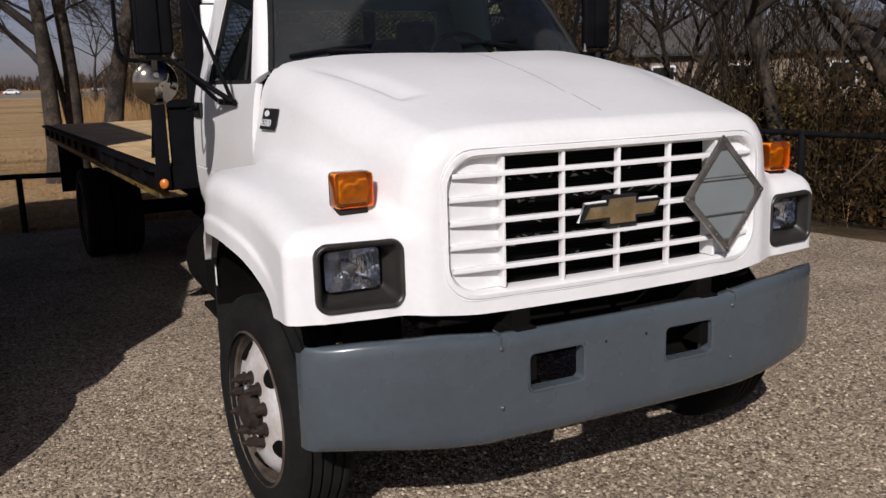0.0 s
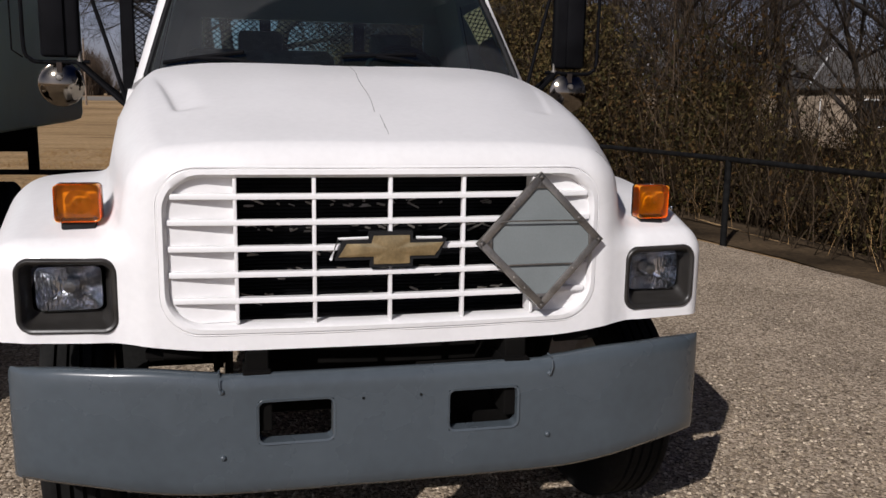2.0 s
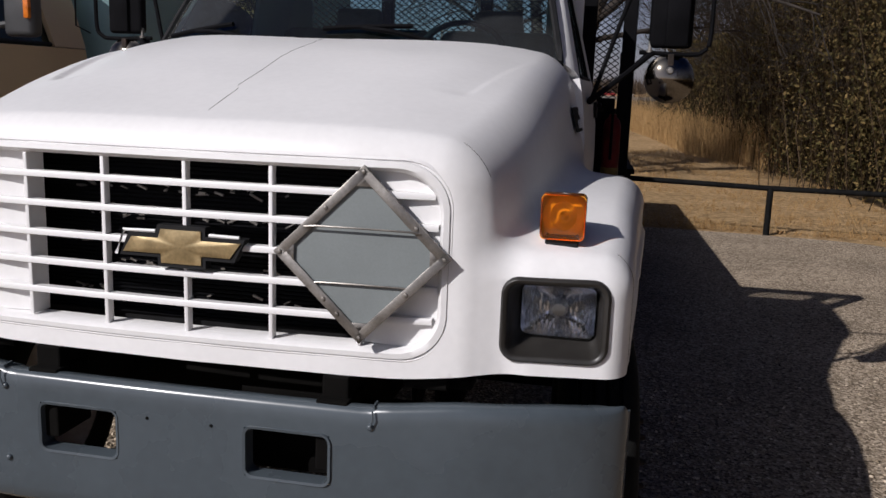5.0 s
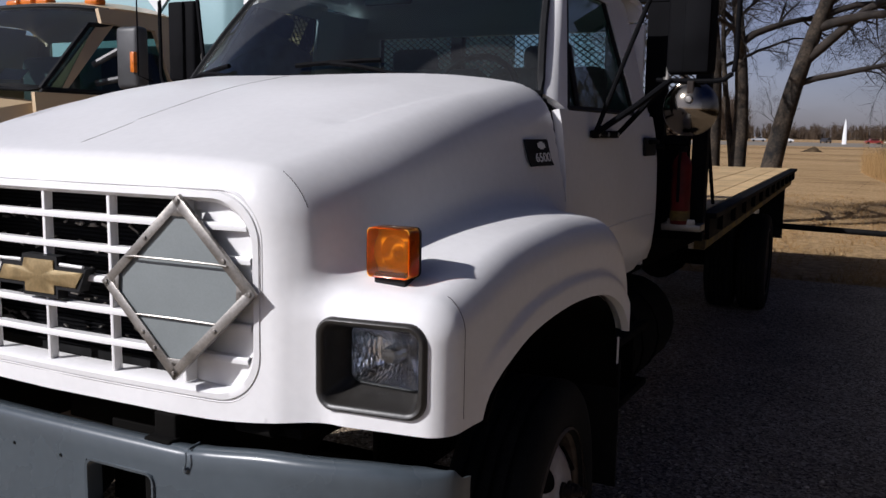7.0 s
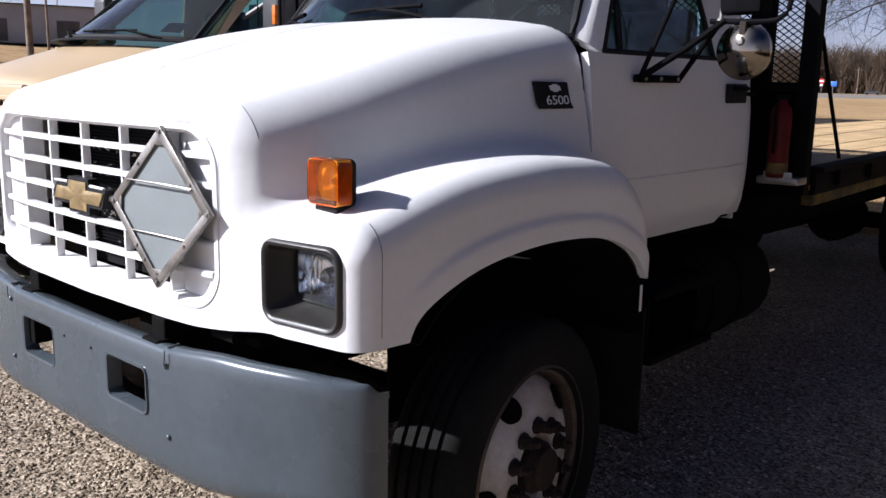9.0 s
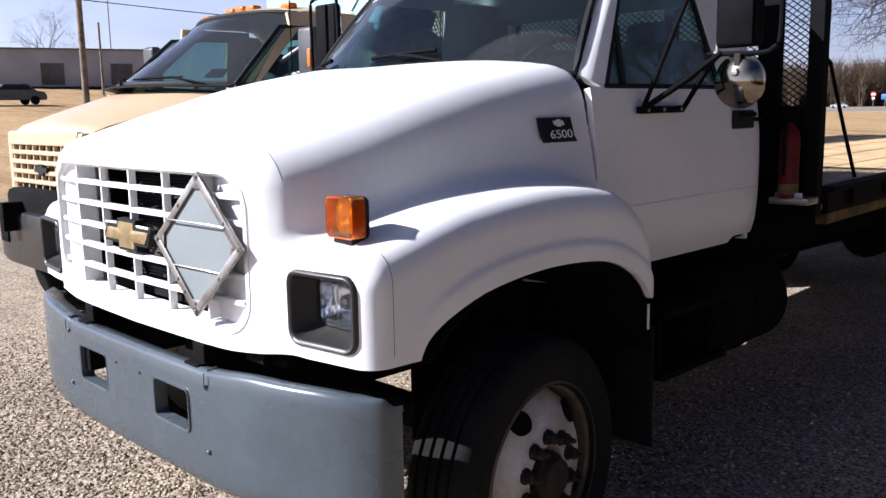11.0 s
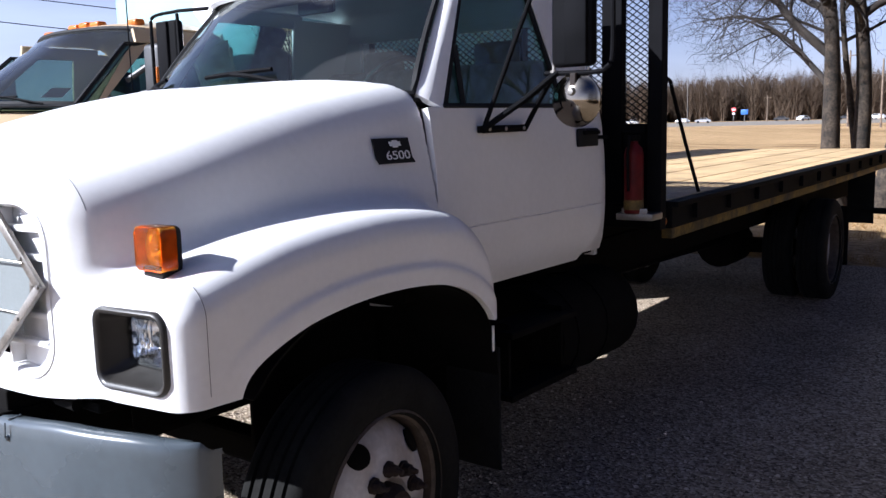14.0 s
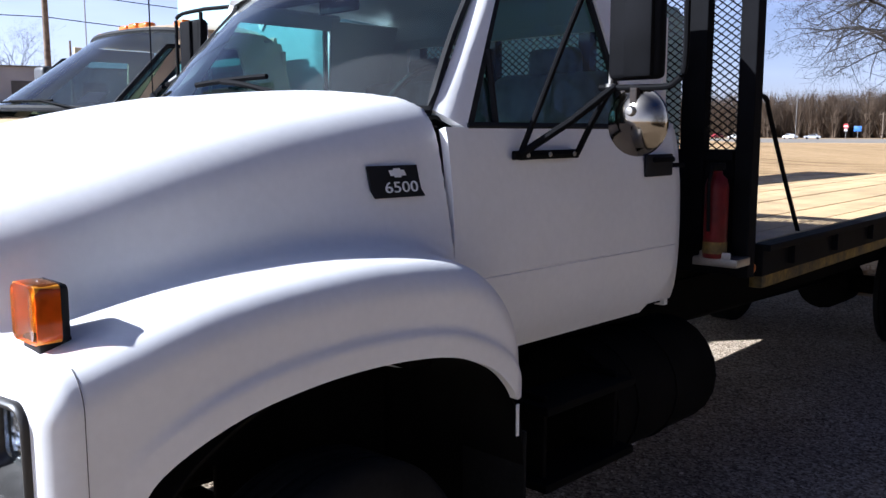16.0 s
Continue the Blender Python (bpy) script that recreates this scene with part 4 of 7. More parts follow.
# ---- wheels ----
def wheel_parts(parent, dual):
    bm = bmesh.new()
    R, W = 0.445, 0.245
    prof = [(0.290, -W * 0.40), (0.315, -W * 0.47), (0.38, -W * 0.50), (0.42, -W * 0.46), (0.437, -W * 0.40), (R, -W * 0.33)]
    for gx in (-0.060, -0.020, 0.020, 0.060):
        prof += [(R, gx - 0.007), (R - 0.012, gx - 0.005), (R - 0.012, gx + 0.005), (R, gx + 0.007)]
    prof += [(R, W * 0.33), (0.437, W * 0.40), (0.42, W * 0.46), (0.38, W * 0.50), (0.315, W * 0.47), (0.290, W * 0.40)]
    lathe(bm, prof, 64)
    tyre = part("tyre", bm, M_RUBBER, parent, "worn black ribbed tyre", sharp=0.5)
    bm = bmesh.new()
    s = 1 if not dual else -1
    face = [(0.300, 0.118), (0.308, 0.112), (0.300, 0.100), (0.284, 0.085), (0.278, 0.02)]
    disc = [(0.278, 0.02), (0.266, 0.055 if s > 0 else 0.0), (0.225, 0.092 if s > 0 else -0.045), (0.165, 0.112 if s > 0 else -0.085), (0.100, 0.116 if s > 0 else -0.088), (0.085, 0.090 if s > 0 else -0.110), (0.0, 0.085 if s > 0 else -0.115)]
    lathe(bm, [face[-1]] + disc[1:], 48)
    lathe(bm, [(0.292, -0.10), (0.270, -0.04), (0.268, 0.02)], 48)
    rim = part("rim", bm, M_RIM, parent, "white painted steel rim with rust stains")
    bm = bmesh.new()
    lathe(bm, face, 48)
    part("rim_lip", bm, M_LIP, rim, "rust-brown stained outer rim edge")
    for k in range(5):
        bm = bmesh.new()
        a = 2 * math.pi * k / 5 + 0.5
        x0 = 0.084 if s > 0 else -0.03
        m = Matrix.Rotation(a, 4, "X") @ Matrix.Translation((x0, 0, 0.228)) @ Matrix.Rotation(radians(-38 if s > 0 else 38), 4, "Y")
        lathe(bm, [(0.0, 0.012), (0.036, 0.012), (0.040, 0.010), (0.040, 0.0)], 18, m)
        part("vent_hole", bm, M_DARK, parent)
    hub_x = 0.116 if s > 0 else -0.088
    bm = bmesh.new()
    lathe(bm, [(0.082, hub_x - 0.030), (0.080, hub_x + 0.012), (0.068, hub_x + 0.022), (0.064, hub_x + 0.040), (0.05, hub_x + 0.046), (0.0, hub_x + 0.047)], 28)
    part("hub", bm, M_RUST, parent, "rusty wheel hub")
    for k in range(10):
        bm = bmesh.new()
        a = 2 * math.pi * k / 10
        m = Matrix.Rotation(a, 4, "X") @ Matrix.Translation((hub_x - 0.002, 0, 0.130))
        lathe(bm, [(0.0, 0.060), (0.008, 0.058), (0.012, 0.036), (0.0185, 0.033), (0.021, 0.010), (0.027, 0.009), (0.027, 0.0)], 8, m)
        part("lug_nut", bm, M_RUST, parent)


def wheel(x, y, steer=0.0, dual=False, z=0.464):
    sx = 1 if x > 0 else -1
    w = new("wheel")
    w.parent = truck
    w.matrix_basis = pose(x, y, z, 0, 0, (0 if sx > 0 else 180) + steer) @ Matrix.Scale(1.06, 4)
    wheel_parts(w, dual)


# The wheels' inside faces turn to the chassis.
wheel(1.095, 0.885, 5.0)
wheel(-1.095, 0.885, 5.0)


# ---- cab ----
def door_x(z):
    return lerp_table(z, [1.02, 1.10, 1.22, 1.32, 1.52, 1.70, 1.78, 2.33, 2.42], [0.940, 0.972, 0.986, 0.990, 0.988, 0.968, 0.950, 0.805, 0.74])


cab = None
bm = bmesh.new()
# roof
rows = []
for s in np.linspace(-1, 1, 25):
    x = 0.80 * math.sin(s * math.pi / 2 * 0.98)
    e = abs(s) ** 4
    zc = [(1.745 + 0.14 * s * s, 2.365 - 0.035 * e), (1.80 + 0.12 * s * s, 2.405 - 0.055 * e), (1.95 + 0.06 * s * s, 2.438 - 0.08 * e), (2.25, 2.455 - 0.09 * e), (2.6, 2.45 - 0.09 * e), (2.84, 2.42 - 0.07 * e), (2.90, 2.37 - 0.04 * e), (2.905, 2.25)]
    rows.append([(x * (1 + 0.012 * k), y, z) for k, (y, z) in enumerate(zc)])
sheet(bm, [spline(r, 3) for r in rows], 0.025)
cab = part("cab", bm, M_WHITE, truck, "white steel cab roof and pillars")
for sx in (1, -1):
    bm = bmesh.new()
    rows = []
    for t in np.linspace(0, 1, 9):
        fr = Vector((0.885 - 0.135 * t, 1.498 + 0.390 * t, 1.832 + 0.505 * t))
        ba = Vector((door_x(1.78 + 0.54 * t) - 0.002, 1.585 + 0.335 * t, 1.775 + 0.545 * t))
        mid = (fr + ba) / 2 + Vector((0.012, -0.012, 0))
        rows.append([Vector((sx * p.x, p.y, p.z)) for p in (fr, fr + (mid - fr) * 0.5, mid, ba + (mid - ba) * 0.5, ba)])
    sheet(bm, rows, 0.03)
    part("front_pillar", bm, M_WHITE, cab)
    bm = bmesh.new()
    rows = []
    for t in np.linspace(0, 1, 9):
        z = 1.775 + 0.56 * t
        y0, y1 = 2.545 - 0.10 * t, 2.885
        rows.append([(sx * (door_x(z) - 0.03 * smooth(0.7, 1, k)), y0 + (y1 - y0) * k, z) for k in np.linspace(0, 1, 6)])
    sheet(bm, rows, 0.03)
    part("rear_pillar", bm, M_WHITE, cab)
    bm = bmesh.new()
    rows = []
    for z in (2.285, 2.31, 2.335, 2.36):
        rows.append([(sx * (door_x(z) + 0.003), y, z) for y in np.linspace(1.86, 2.50, 6)])
    sheet(bm, rows, 0.03)
    part("roof_rail", bm, M_WHITE, cab)
    # door skin with a rounded lower rear corner
    bm = bmesh.new()
    rows = []
    for z in [1.03, 1.045, 1.07, 1.10, 1.14, 1.18, 1.22, 1.27, 1.296, 1.300, 1.306, 1.35, 1.45, 1.55, 1.65, 1.72, 1.76, 1.778]:
        rear = 2.835 - 0.20 * (1 - smooth(1.0, 1.24, z)) ** 1.6
        groove = -0.005 if 1.298 < z < 1.303 else 0.0
        rows.append([(sx * (door_x(z) + groove), 1.487 + (rear - 1.487) * k, z) for k in np.linspace(0, 1, 14)])
    sheet(bm, rows, 0.03)
    door = part("door", bm, M_WHITE, truck, "white cab door with black mirror bracket")
    bm = bmesh.new()
    rows = []
    for z in [1.06, 1.12, 1.20, 1.28, 1.40, 1.55, 1.70, 1.778]:
        rear = 2.843 - 0.20 * (1 - smooth(1.0, 1.24, z)) ** 1.6
        rows.append([(sx * (door_x(z) - 0.004), rear, z), (sx * (door_x(z) - 0.006), 2.88, z), (sx * (door_x(z) - 0.03), 2.915, z), (sx * (door_x(z) - 0.07), 2.925, z)])
    sheet(bm, rows, 0.01)
    part("cab_corner", bm, M_WHITE, cab)
    # window: black frame and glass
    bm = bmesh.new()
    wl_ = [(1.592, 1.778), (1.760, 2.06), (1.905, 2.298), (2.44, 2.300), (2.548, 1.778)]
    c = Vector((2.1, 2.02))
    inn = [tuple(c + (Vector(p) - c) * 0.93) for p in wl_]
    sheet(bm, [[(sx * (door_x(z) - 0.006), y, z) for y, z in wl_], [(sx * (door_x(z) - 0.004), y, z) for y, z in inn], [(sx * (door_x(z) - 0.02), y, z) for y, z in inn]], 0.006, closed=True)
    rod(bm, [(sx * (door_x(1.79) - 0.002), 1.59, 1.782), (sx * (door_x(1.79) - 0.002), 2.55, 1.782)], 0.010, 6)
    rod(bm, [(sx * (door_x(1.80) - 0.012), 1.74, 1.79), (sx * (door_x(2.0) - 0.012), 1.76, 2.03)], 0.012, 6)
    part("window_frame", bm, M_TRIM, door)
    bm = bmesh.new()
    v = [bm.verts.new((sx * (door_x(z) - 0.018), y, z)) for y, z in wl_]
    bm.faces.new(v)
    part("window_pane", bm, M_TINT, door, smooth=False)
    bm = bmesh.new()
    box(bm, (sx * 0.985, 2.69, 1.632), (0.018, 0.20, 0.088), 0.006)
    handle = part("door_handle", bm, M_TRIM, door, "black door handle plate")
    bm = bmesh.new()
    box(bm, (sx * 1.003, 2.70, 1.655), (0.022, 0.15, 0.022), 0.007)
    rod(bm, [(sx * 0.99, 2.79, 1.63), (sx * 1.02, 2.83, 1.63)], 0.010, 8)
    part("door_pull", bm, M_BLACK, door)
    # badge on the hood side
    bm = bmesh.new()
    sheet(bm, [[(sx * (0.966 + 0.010 * k - (z - 1.6) * 0.28), 1.172 + 0.185 * k + (0.012 if z < 1.6 else 0), z) for k in np.linspace(0, 1, 4)] for z in (1.578, 1.60, 1.645, 1.668)], 0.006)
    badge = part("side_badge", bm, M_TRIM, truck, "black model badge with pale numerals", smooth=False)
    txt = bpy.data.curves.new("numerals", "FONT")
    txt.body = "6500"
    txt.size, txt.extrude, txt.align_x = 0.045, 0.001, "CENTER"
    tob = new("numerals_text", txt)
    bpy.context.view_layer.update()
    me = bpy.data.meshes.new_from_object(tob.evaluated_get(bpy.context.evaluated_depsgraph_get()))
    bpy.data.objects.remove(tob)
    me.materials.append(M_PALE)
    nob = new("numerals", me)
    nob.parent = badge
    ex = Vector((0.054, 1, 0)).normalized() if sx > 0 else Vector((0.054, -1, 0)).normalized()
    ey = Vector((-0.27 * sx, 0, 1)).normalized()
    ez = ex.cross(ey)
    rot = Matrix((ex, ey, ez)).transposed().to_4x4()
    nob.matrix_basis = Matrix.Translation((sx * 0.978, 1.281, 1.592)) @ rot @ Matrix.Diagonal((1.42, 1.0, 1.0, 1.0))
    bm = bmesh.new()
    prism(bm, [(x * 0.16, z * 0.20) for x, z in tie(1, 0.02)], 0.0, 0.002)
    bmesh.ops.transform(bm, matrix=Matrix.Translation((sx * 0.969, 1.268, 1.647)) @ rot @ Matrix.Rotation(radians(90), 4, "X"), verts=bm.verts)
    part("badge_mark", bm, M_PALE, badge, smooth=False)

# windshield, cowl and wipers
def ws(s, t):
    """Windshield surface: s from -1 to 1 across, t from base to top."""
    base = Vector((0.873 * s, 1.195 + 0.300 * s * s, 1.872 - 0.042 * s * s))
    top = Vector((0.745 * s, 1.745 + 0.14 * s * s, 2.365 - 0.03 * s ** 4))
    p = base.lerp(top, t)
    p.y -= 0.02 * math.sin(math.pi * t)
    return p


bm = bmesh.new()
sheet(bm, [[ws(s, t) for s in np.linspace(-1, 1, 25)] for t in np.linspace(0, 1, 9)])
part("windshield", bm, M_GLASS, cab, "tinted glass windshield")
bm = bmesh.new()
loop = [ws(s, 0.0) for s in np.linspace(-1, 1, 25)] + [ws(1, t) for t in np.linspace(0.1, 1, 8)] + [ws(s, 1) for s in np.linspace(0.95, -1, 24)] + [ws(-1, t) for t in np.linspace(0.9, 0.1, 8)]
rod(bm, loop + [loop[0]], 0.016, 6, caps=False)
part("windshield_seal", bm, M_TRIM, cab, "black rubber seal")
bm = bmesh.new()
sheet(bm, [[Vector((x, 1.165 + 0.30 * (x / 0.873) ** 2, 1.862 - 0.05 * (x / 0.873) ** 2)) for x in np.linspace(-0.89, 0.89, 25)],
           [Vector((x, 1.20 + 0.30 * (x / 0.873) ** 2, 1.866 - 0.05 * (x / 0.873) ** 2)) for x in np.linspace(-0.89, 0.89, 25)],
           [Vector((x, 1.30 + 0.28 * (x / 0.873) ** 2, 1.83 - 0.05 * (x / 0.873) ** 2)) for x in np.linspace(-0.89, 0.89, 25)]], 0.01)
part("cowl", bm, M_TRIM, cab, "black plastic cowl")
for s0, s1 in ((0.62, 0.03), (-0.28, -0.86)):
    bm = bmesh.new()
    piv = ws(s0, 0.0) + Vector((0, -0.03, 0.0))
    mid = ws((s0 + s1) / 2, 0.075) + Vector((0, -0.028, 0.012))
    end = ws(s1 + 0.12, 0.105) + Vector((0, -0.022, 0.012))
    rod(bm, spline([piv, mid, end], 6), 0.010, 6)
    box(bm, piv, (0.03, 0.03, 0.03), 0.008)
    wiper = part("wiper", bm, M_BLACK, cab, "black wiper arm and blade")
    bm = bmesh.new()
    rod(bm, [ws(s, 0.095 + 0.01 * k) + Vector((0, -0.020, 0.010)) for k, s in enumerate(np.linspace(s1 - 0.06, s1 + 0.34, 6))], 0.010, 6)
    part("wiper_blade", bm, M_BLACK, cab)

# rear wall of the cab with its window, floor and inside
bm = bmesh.new()
for c, s in (((0, 2.90, 1.41), (1.84, 0.03, 0.78)), ((0, 2.90, 2.30), (1.56, 0.03, 0.18)), ((0.78, 2.90, 2.01), (0.20, 0.03, 0.46)), ((-0.78, 2.90, 2.01), (0.20, 0.03, 0.46))):
    box(bm, c, s, 0.004)
part("cab_back", bm, M_WHITE, cab)
bm = bmesh.new()
box(bm, (0, 2.12, 1.06), (1.82, 1.5, 0.05), 0.004)
box(bm, (0, 1.47, 1.40), (1.78, 0.03, 0.70), 0.004)
part("cab_floor", bm, M_DARK, cab)
bm = bmesh.new()
xs_ = np.linspace(-0.86, 0.86, 17)
sheet(bm, [[Vector((x, 1.30 + 0.24 * (x / 0.86) ** 2, 1.825 - 0.04 * (x / 0.86) ** 2)) for x in xs_], [Vector((x, 1.55 + 0.10 * (x / 0.86) ** 2, 1.815)) for x in xs_],
           [Vector((x, 1.74, 1.79)) for x in xs_], [Vector((x, 1.79, 1.74)) for x in xs_], [Vector((x, 1.76, 1.45)) for x in xs_]], 0.01)
box(bm, (0.38, 1.76, 1.82), (0.34, 0.16, 0.07), 0.025, seg=3)
part("dashboard", bm, M_DASH, cab, "grey plastic dashboard")
bm = bmesh.new()
sw = Matrix.Translation((0.38, 1.93, 1.83)) @ Matrix.Rotation(radians(62), 4, "X")
ring = [sw @ Vector((0.215 * math.cos(a), 0.215 * math.sin(a), 0)) for a in np.linspace(0, 2 * math.pi, 33)]
rod(bm, ring, 0.014, 8, caps=False)
for a in (0.2, 2.94, 4.71):
    rod(bm, [sw @ Vector((0, 0, -0.03)), sw @ Vector((0.21 * math.cos(a), 0.21 * math.sin(a), 0))], 0.012, 6)
rod(bm, [sw @ Vector((0, 0, 0)), sw @ Vector((0, 0, -0.35))], 0.03, 8)
part("steering_wheel", bm, M_TRIM, cab, "black steering wheel")
for x, wd in ((0.44, 0.62), (-0.34, 0.86)):
    bm = bmesh.new()
    box(bm, (x, 2.40, 1.42), (wd, 0.52, 0.16), 0.05, seg=3)
    box(bm, (x, 2.70, 1.72), (wd, 0.15, 0.60), 0.06, Matrix.Translation((0, 0.0, 0)), seg=3)
    box(bm, (x, 2.72, 2.06), (0.26, 0.09, 0.14), 0.035, seg=3)
    part("seat", bm, M_SEAT, cab, "grey cloth seat")
bm = bmesh.new()
box(bm, (0, 1.86, 2.27), (0.24, 0.02, 0.06), 0.01)
rod(bm, [(0, 1.84, 2.28), (0, 1.78, 2.34)], 0.006, 6)
part("inside_mirror", bm, M_TRIM, cab)
for x in (0.36, -0.36):
    bm = bmesh.new()
    box(bm, (x, 1.93, 2.335), (0.46, 0.16, 0.02), 0.008, Matrix.Identity(4))
    part("sun_visor", bm, M_SEAT, cab)
for x in (0, -0.14, 0.14, 0.60, -0.60):
    bm = bmesh.new()
    y = 1.85 + 0.14 * (x / 0.8) ** 2
    z = 2.425 - 0.05 * abs(x / 0.8) ** 4
    box(bm, (x, y, z), (0.11, 0.06, 0.045), 0.018, seg=3)
    part("roof_marker", bm, M_ORANGE, cab, "small amber roof marker lamp")

# ---- mirrors ----
for sx in (1, -1):
    bm = bmesh.new()
    rod(bm, [(sx * 0.985, 1.80, 1.685), (sx * 0.985, 2.12, 1.690)], 0.014, 8)
    box(bm, (sx * 0.985, 1.95, 1.688), (0.016, 0.36, 0.030), 0.004)
    rod(bm, [(sx * 0.99, 2.12, 1.69), (sx * 1.12, 2.02, 1.80), (sx * 1.22, 1.97, 1.90)], 0.011, 8)
    rod(bm, [(sx * 0.99, 1.80, 1.69), (sx * 1.12, 1.90, 1.80), (sx * 1.24, 1.96, 1.905)], 0.013, 8)
    rod(bm, [(sx * 0.99, 1.80, 1.69), (sx * 1.10, 1.88, 2.05), (sx * 1.20, 1.95, 2.36)], 0.010, 8)
    rod(bm, spline([(sx * 1.18, 1.97, 1.905), (sx * 1.40, 1.97, 1.900), (sx * 1.452, 1.97, 1.915), (sx * 1.478, 1.97, 1.96), (sx * 1.480, 1.97, 2.15), (sx * 1.480, 1.97, 2.30), (sx * 1.45, 1.97, 2.37), (sx * 1.20, 1.97, 2.38)], 4), 0.010, 8)
    rod(bm, [(sx * 1.20, 1.97, 2.38), (sx * 0.80, 1.96, 2.36)], 0.010, 8)
    mirror = part("side_mirror", bm, M_BLACK, truck, "black tubular mirror bracket with tall mirror head")
    bm = bmesh.new()
    box(bm, (sx * 1.31, 1.975, 2.13), (0.185, 0.055, 0.41), 0.02, seg=3)
    box(bm, (sx * 1.335, 1.945, 2.13), (0.10, 0.03, 0.40), 0.012, seg=2)
    part("mirror_head", bm, M_BLACK, mirror)
    bm = bmesh.new()
    box(bm, (sx * 1.31, 2.004, 2.13), (0.16, 0.004, 0.38), 0.001)
    part("mirror_glass", bm, M_CHROME, mirror)
    bm = bmesh.new()
    lathe(bm, [(0.0, -0.040), (0.02, -0.039), (0.045, -0.034), (0.068, -0.026), (0.088, -0.014), (0.100, -0.005), (0.107, -0.003), (0.109, 0.004), (0.104, 0.010), (0.0, 0.010)], 32, Matrix.Translation((sx * 1.318, 1.975, 1.795)) @ Matrix.Rotation(radians(90), 4, "Z"))
    part("round_mirror", bm, M_MIRROR, mirror, "round convex mirror with chromed back")
    bm = bmesh.new()
    lathe(bm, [(0.0, -0.052), (0.012, -0.050), (0.016, -0.044), (0.017, -0.026)], 12, Matrix.Translation((sx * 1.318, 1.975, 1.828)) @ Matrix.Rotation(radians(90), 4, "Z"))
    part("mirror_stud", bm, M_STEEL, mirror)
    pieces("mirror_clamp", [((sx * 1.318, 1.955, 1.87), (0.026, 0.02, 0.06))], M_RUST, mirror)
    bm = bmesh.new()
    lathe(bm, [(0.0, 0.050), (0.007, 0.048), (0.008, 0.012), (0.016, 0.010), (0.016, 0.0)], 10, Matrix.Translation((sx * 1.225, 1.962, 1.905)) @ Matrix.Rotation(radians(-90), 4, "Y"))
    part("pivot_bolt", bm, M_STEEL, mirror)
    for y in (1.83, 1.95, 2.09):
        bm = bmesh.new()
        lathe(bm, [(0.0, 0.006), (0.008, 0.004), (0.009, 0.0)], 8, Matrix.Translation((sx * 0.999, y, 1.688)))
        part("bracket_bolt", bm, M_STEEL, mirror)

# whip aerial on the passenger mirror bracket
bm = bmesh.new()
rod(bm, [(-1.47, 1.90, 1.92), (-1.50, 1.83, 1.95), (-1.50, 1.83, 3.25)], 0.004, 6)
part("aerial", bm, M_BLACK, truck, "thin black whip aerial")

# ---- flatbed ----
BED_Y0, BED_Y1 = 3.20, 10.75
BED_M = (BED_Y0 + BED_Y1) / 2
bed_turn = Matrix.Translation((0, 3.2, 0)) @ Matrix.Rotation(radians(2.3), 4, "Z") @ Matrix.Translation((0, -3.2, 0))
bm = bmesh.new()
box(bm, (0, BED_Y0 + 0.02, 1.20), (2.28, 0.05, 0.15), 0.004)
bed = part("flatbed", bm, M_BLACK, truck, "black steel flatbed frame with stake pockets", smooth=False)
pieces("tail_beam", [((0, BED_Y1 - 0.02, 1.19), (2.28, 0.05, 0.17))], M_BLACK, bed)
for sx in (1, -1):
    pieces("side_rail", [((sx * 1.165, BED_M, 1.205), (0.05, BED_Y1 - BED_Y0, 0.145))], M_BLACK, bed, 0.005)
    pieces("rub_rail", [((sx * 1.205, BED_M, 1.262), (0.035, BED_Y1 - BED_Y0, 0.030))], M_BLACK, bed)
    pieces("stake_pocket", [((sx * 1.204, y, 1.204), (0.030, 0.085, 0.085)) for y in np.arange(BED_Y0 + 0.35, BED_Y1, 0.61)], M_BLACK, bed, 0.003)
    pieces("long_sill", [((sx * 0.43, 7.0, 1.03), (0.09, 7.4, 0.16))], M_DARK, bed)
    pieces("mud_flap", [((sx * 1.02, 9.6, 0.78), (0.28, 0.02, 0.62))], M_RUBBER, bed)
pieces("crossbearer", [((0, y, 1.155), (2.26, 0.05, 0.10)) for y in np.arange(BED_Y0 + 0.3, BED_Y1, 0.4)], M_DARK, bed, 0.003)
bed.matrix_basis = bed_turn
for sx in (1, -1):
    bm = bmesh.new()
    box(bm, (sx * 1.13, (BED_Y0 + BED_Y1) / 2 + 0.03, 1.098), (0.06, BED_Y1 - BED_Y0 - 0.1, 0.062), 0.004)
    part("side_beam", bm, M_YELLOW, bed, "dirty yellow painted side beam")
    bm = bmesh.new()
    lathe(bm, [(0.0, 0.022), (0.018, 0.020), (0.030, 0.012), (0.033, 0.0)], 20, Matrix.Translation((1.140, 3.165, 1.172)) @ Matrix.Rotation(radians(-60), 4, "Z") if sx > 0
          else Matrix.Translation((-1.145, 3.18, 1.172)) @ Matrix.Rotation(radians(-120), 4, "Z"))
    part("marker_lamp", bm, M_ORANGE, bed, "round amber marker lamp")
n_pl = 16
for k in range(n_pl):
    bm = bmesh.new()
    wpl = 2.27 / n_pl
    box(bm, (-1.135 + wpl * (k + 0.5), (BED_Y0 + BED_Y1) / 2, 1.262 + 0.002 * math.sin(k * 2.3)), (wpl - 0.004, BED_Y1 - BED_Y0 - 0.10, 0.036), 0.003)
    part("plank", bm, M_PLANK, bed, smooth=False)
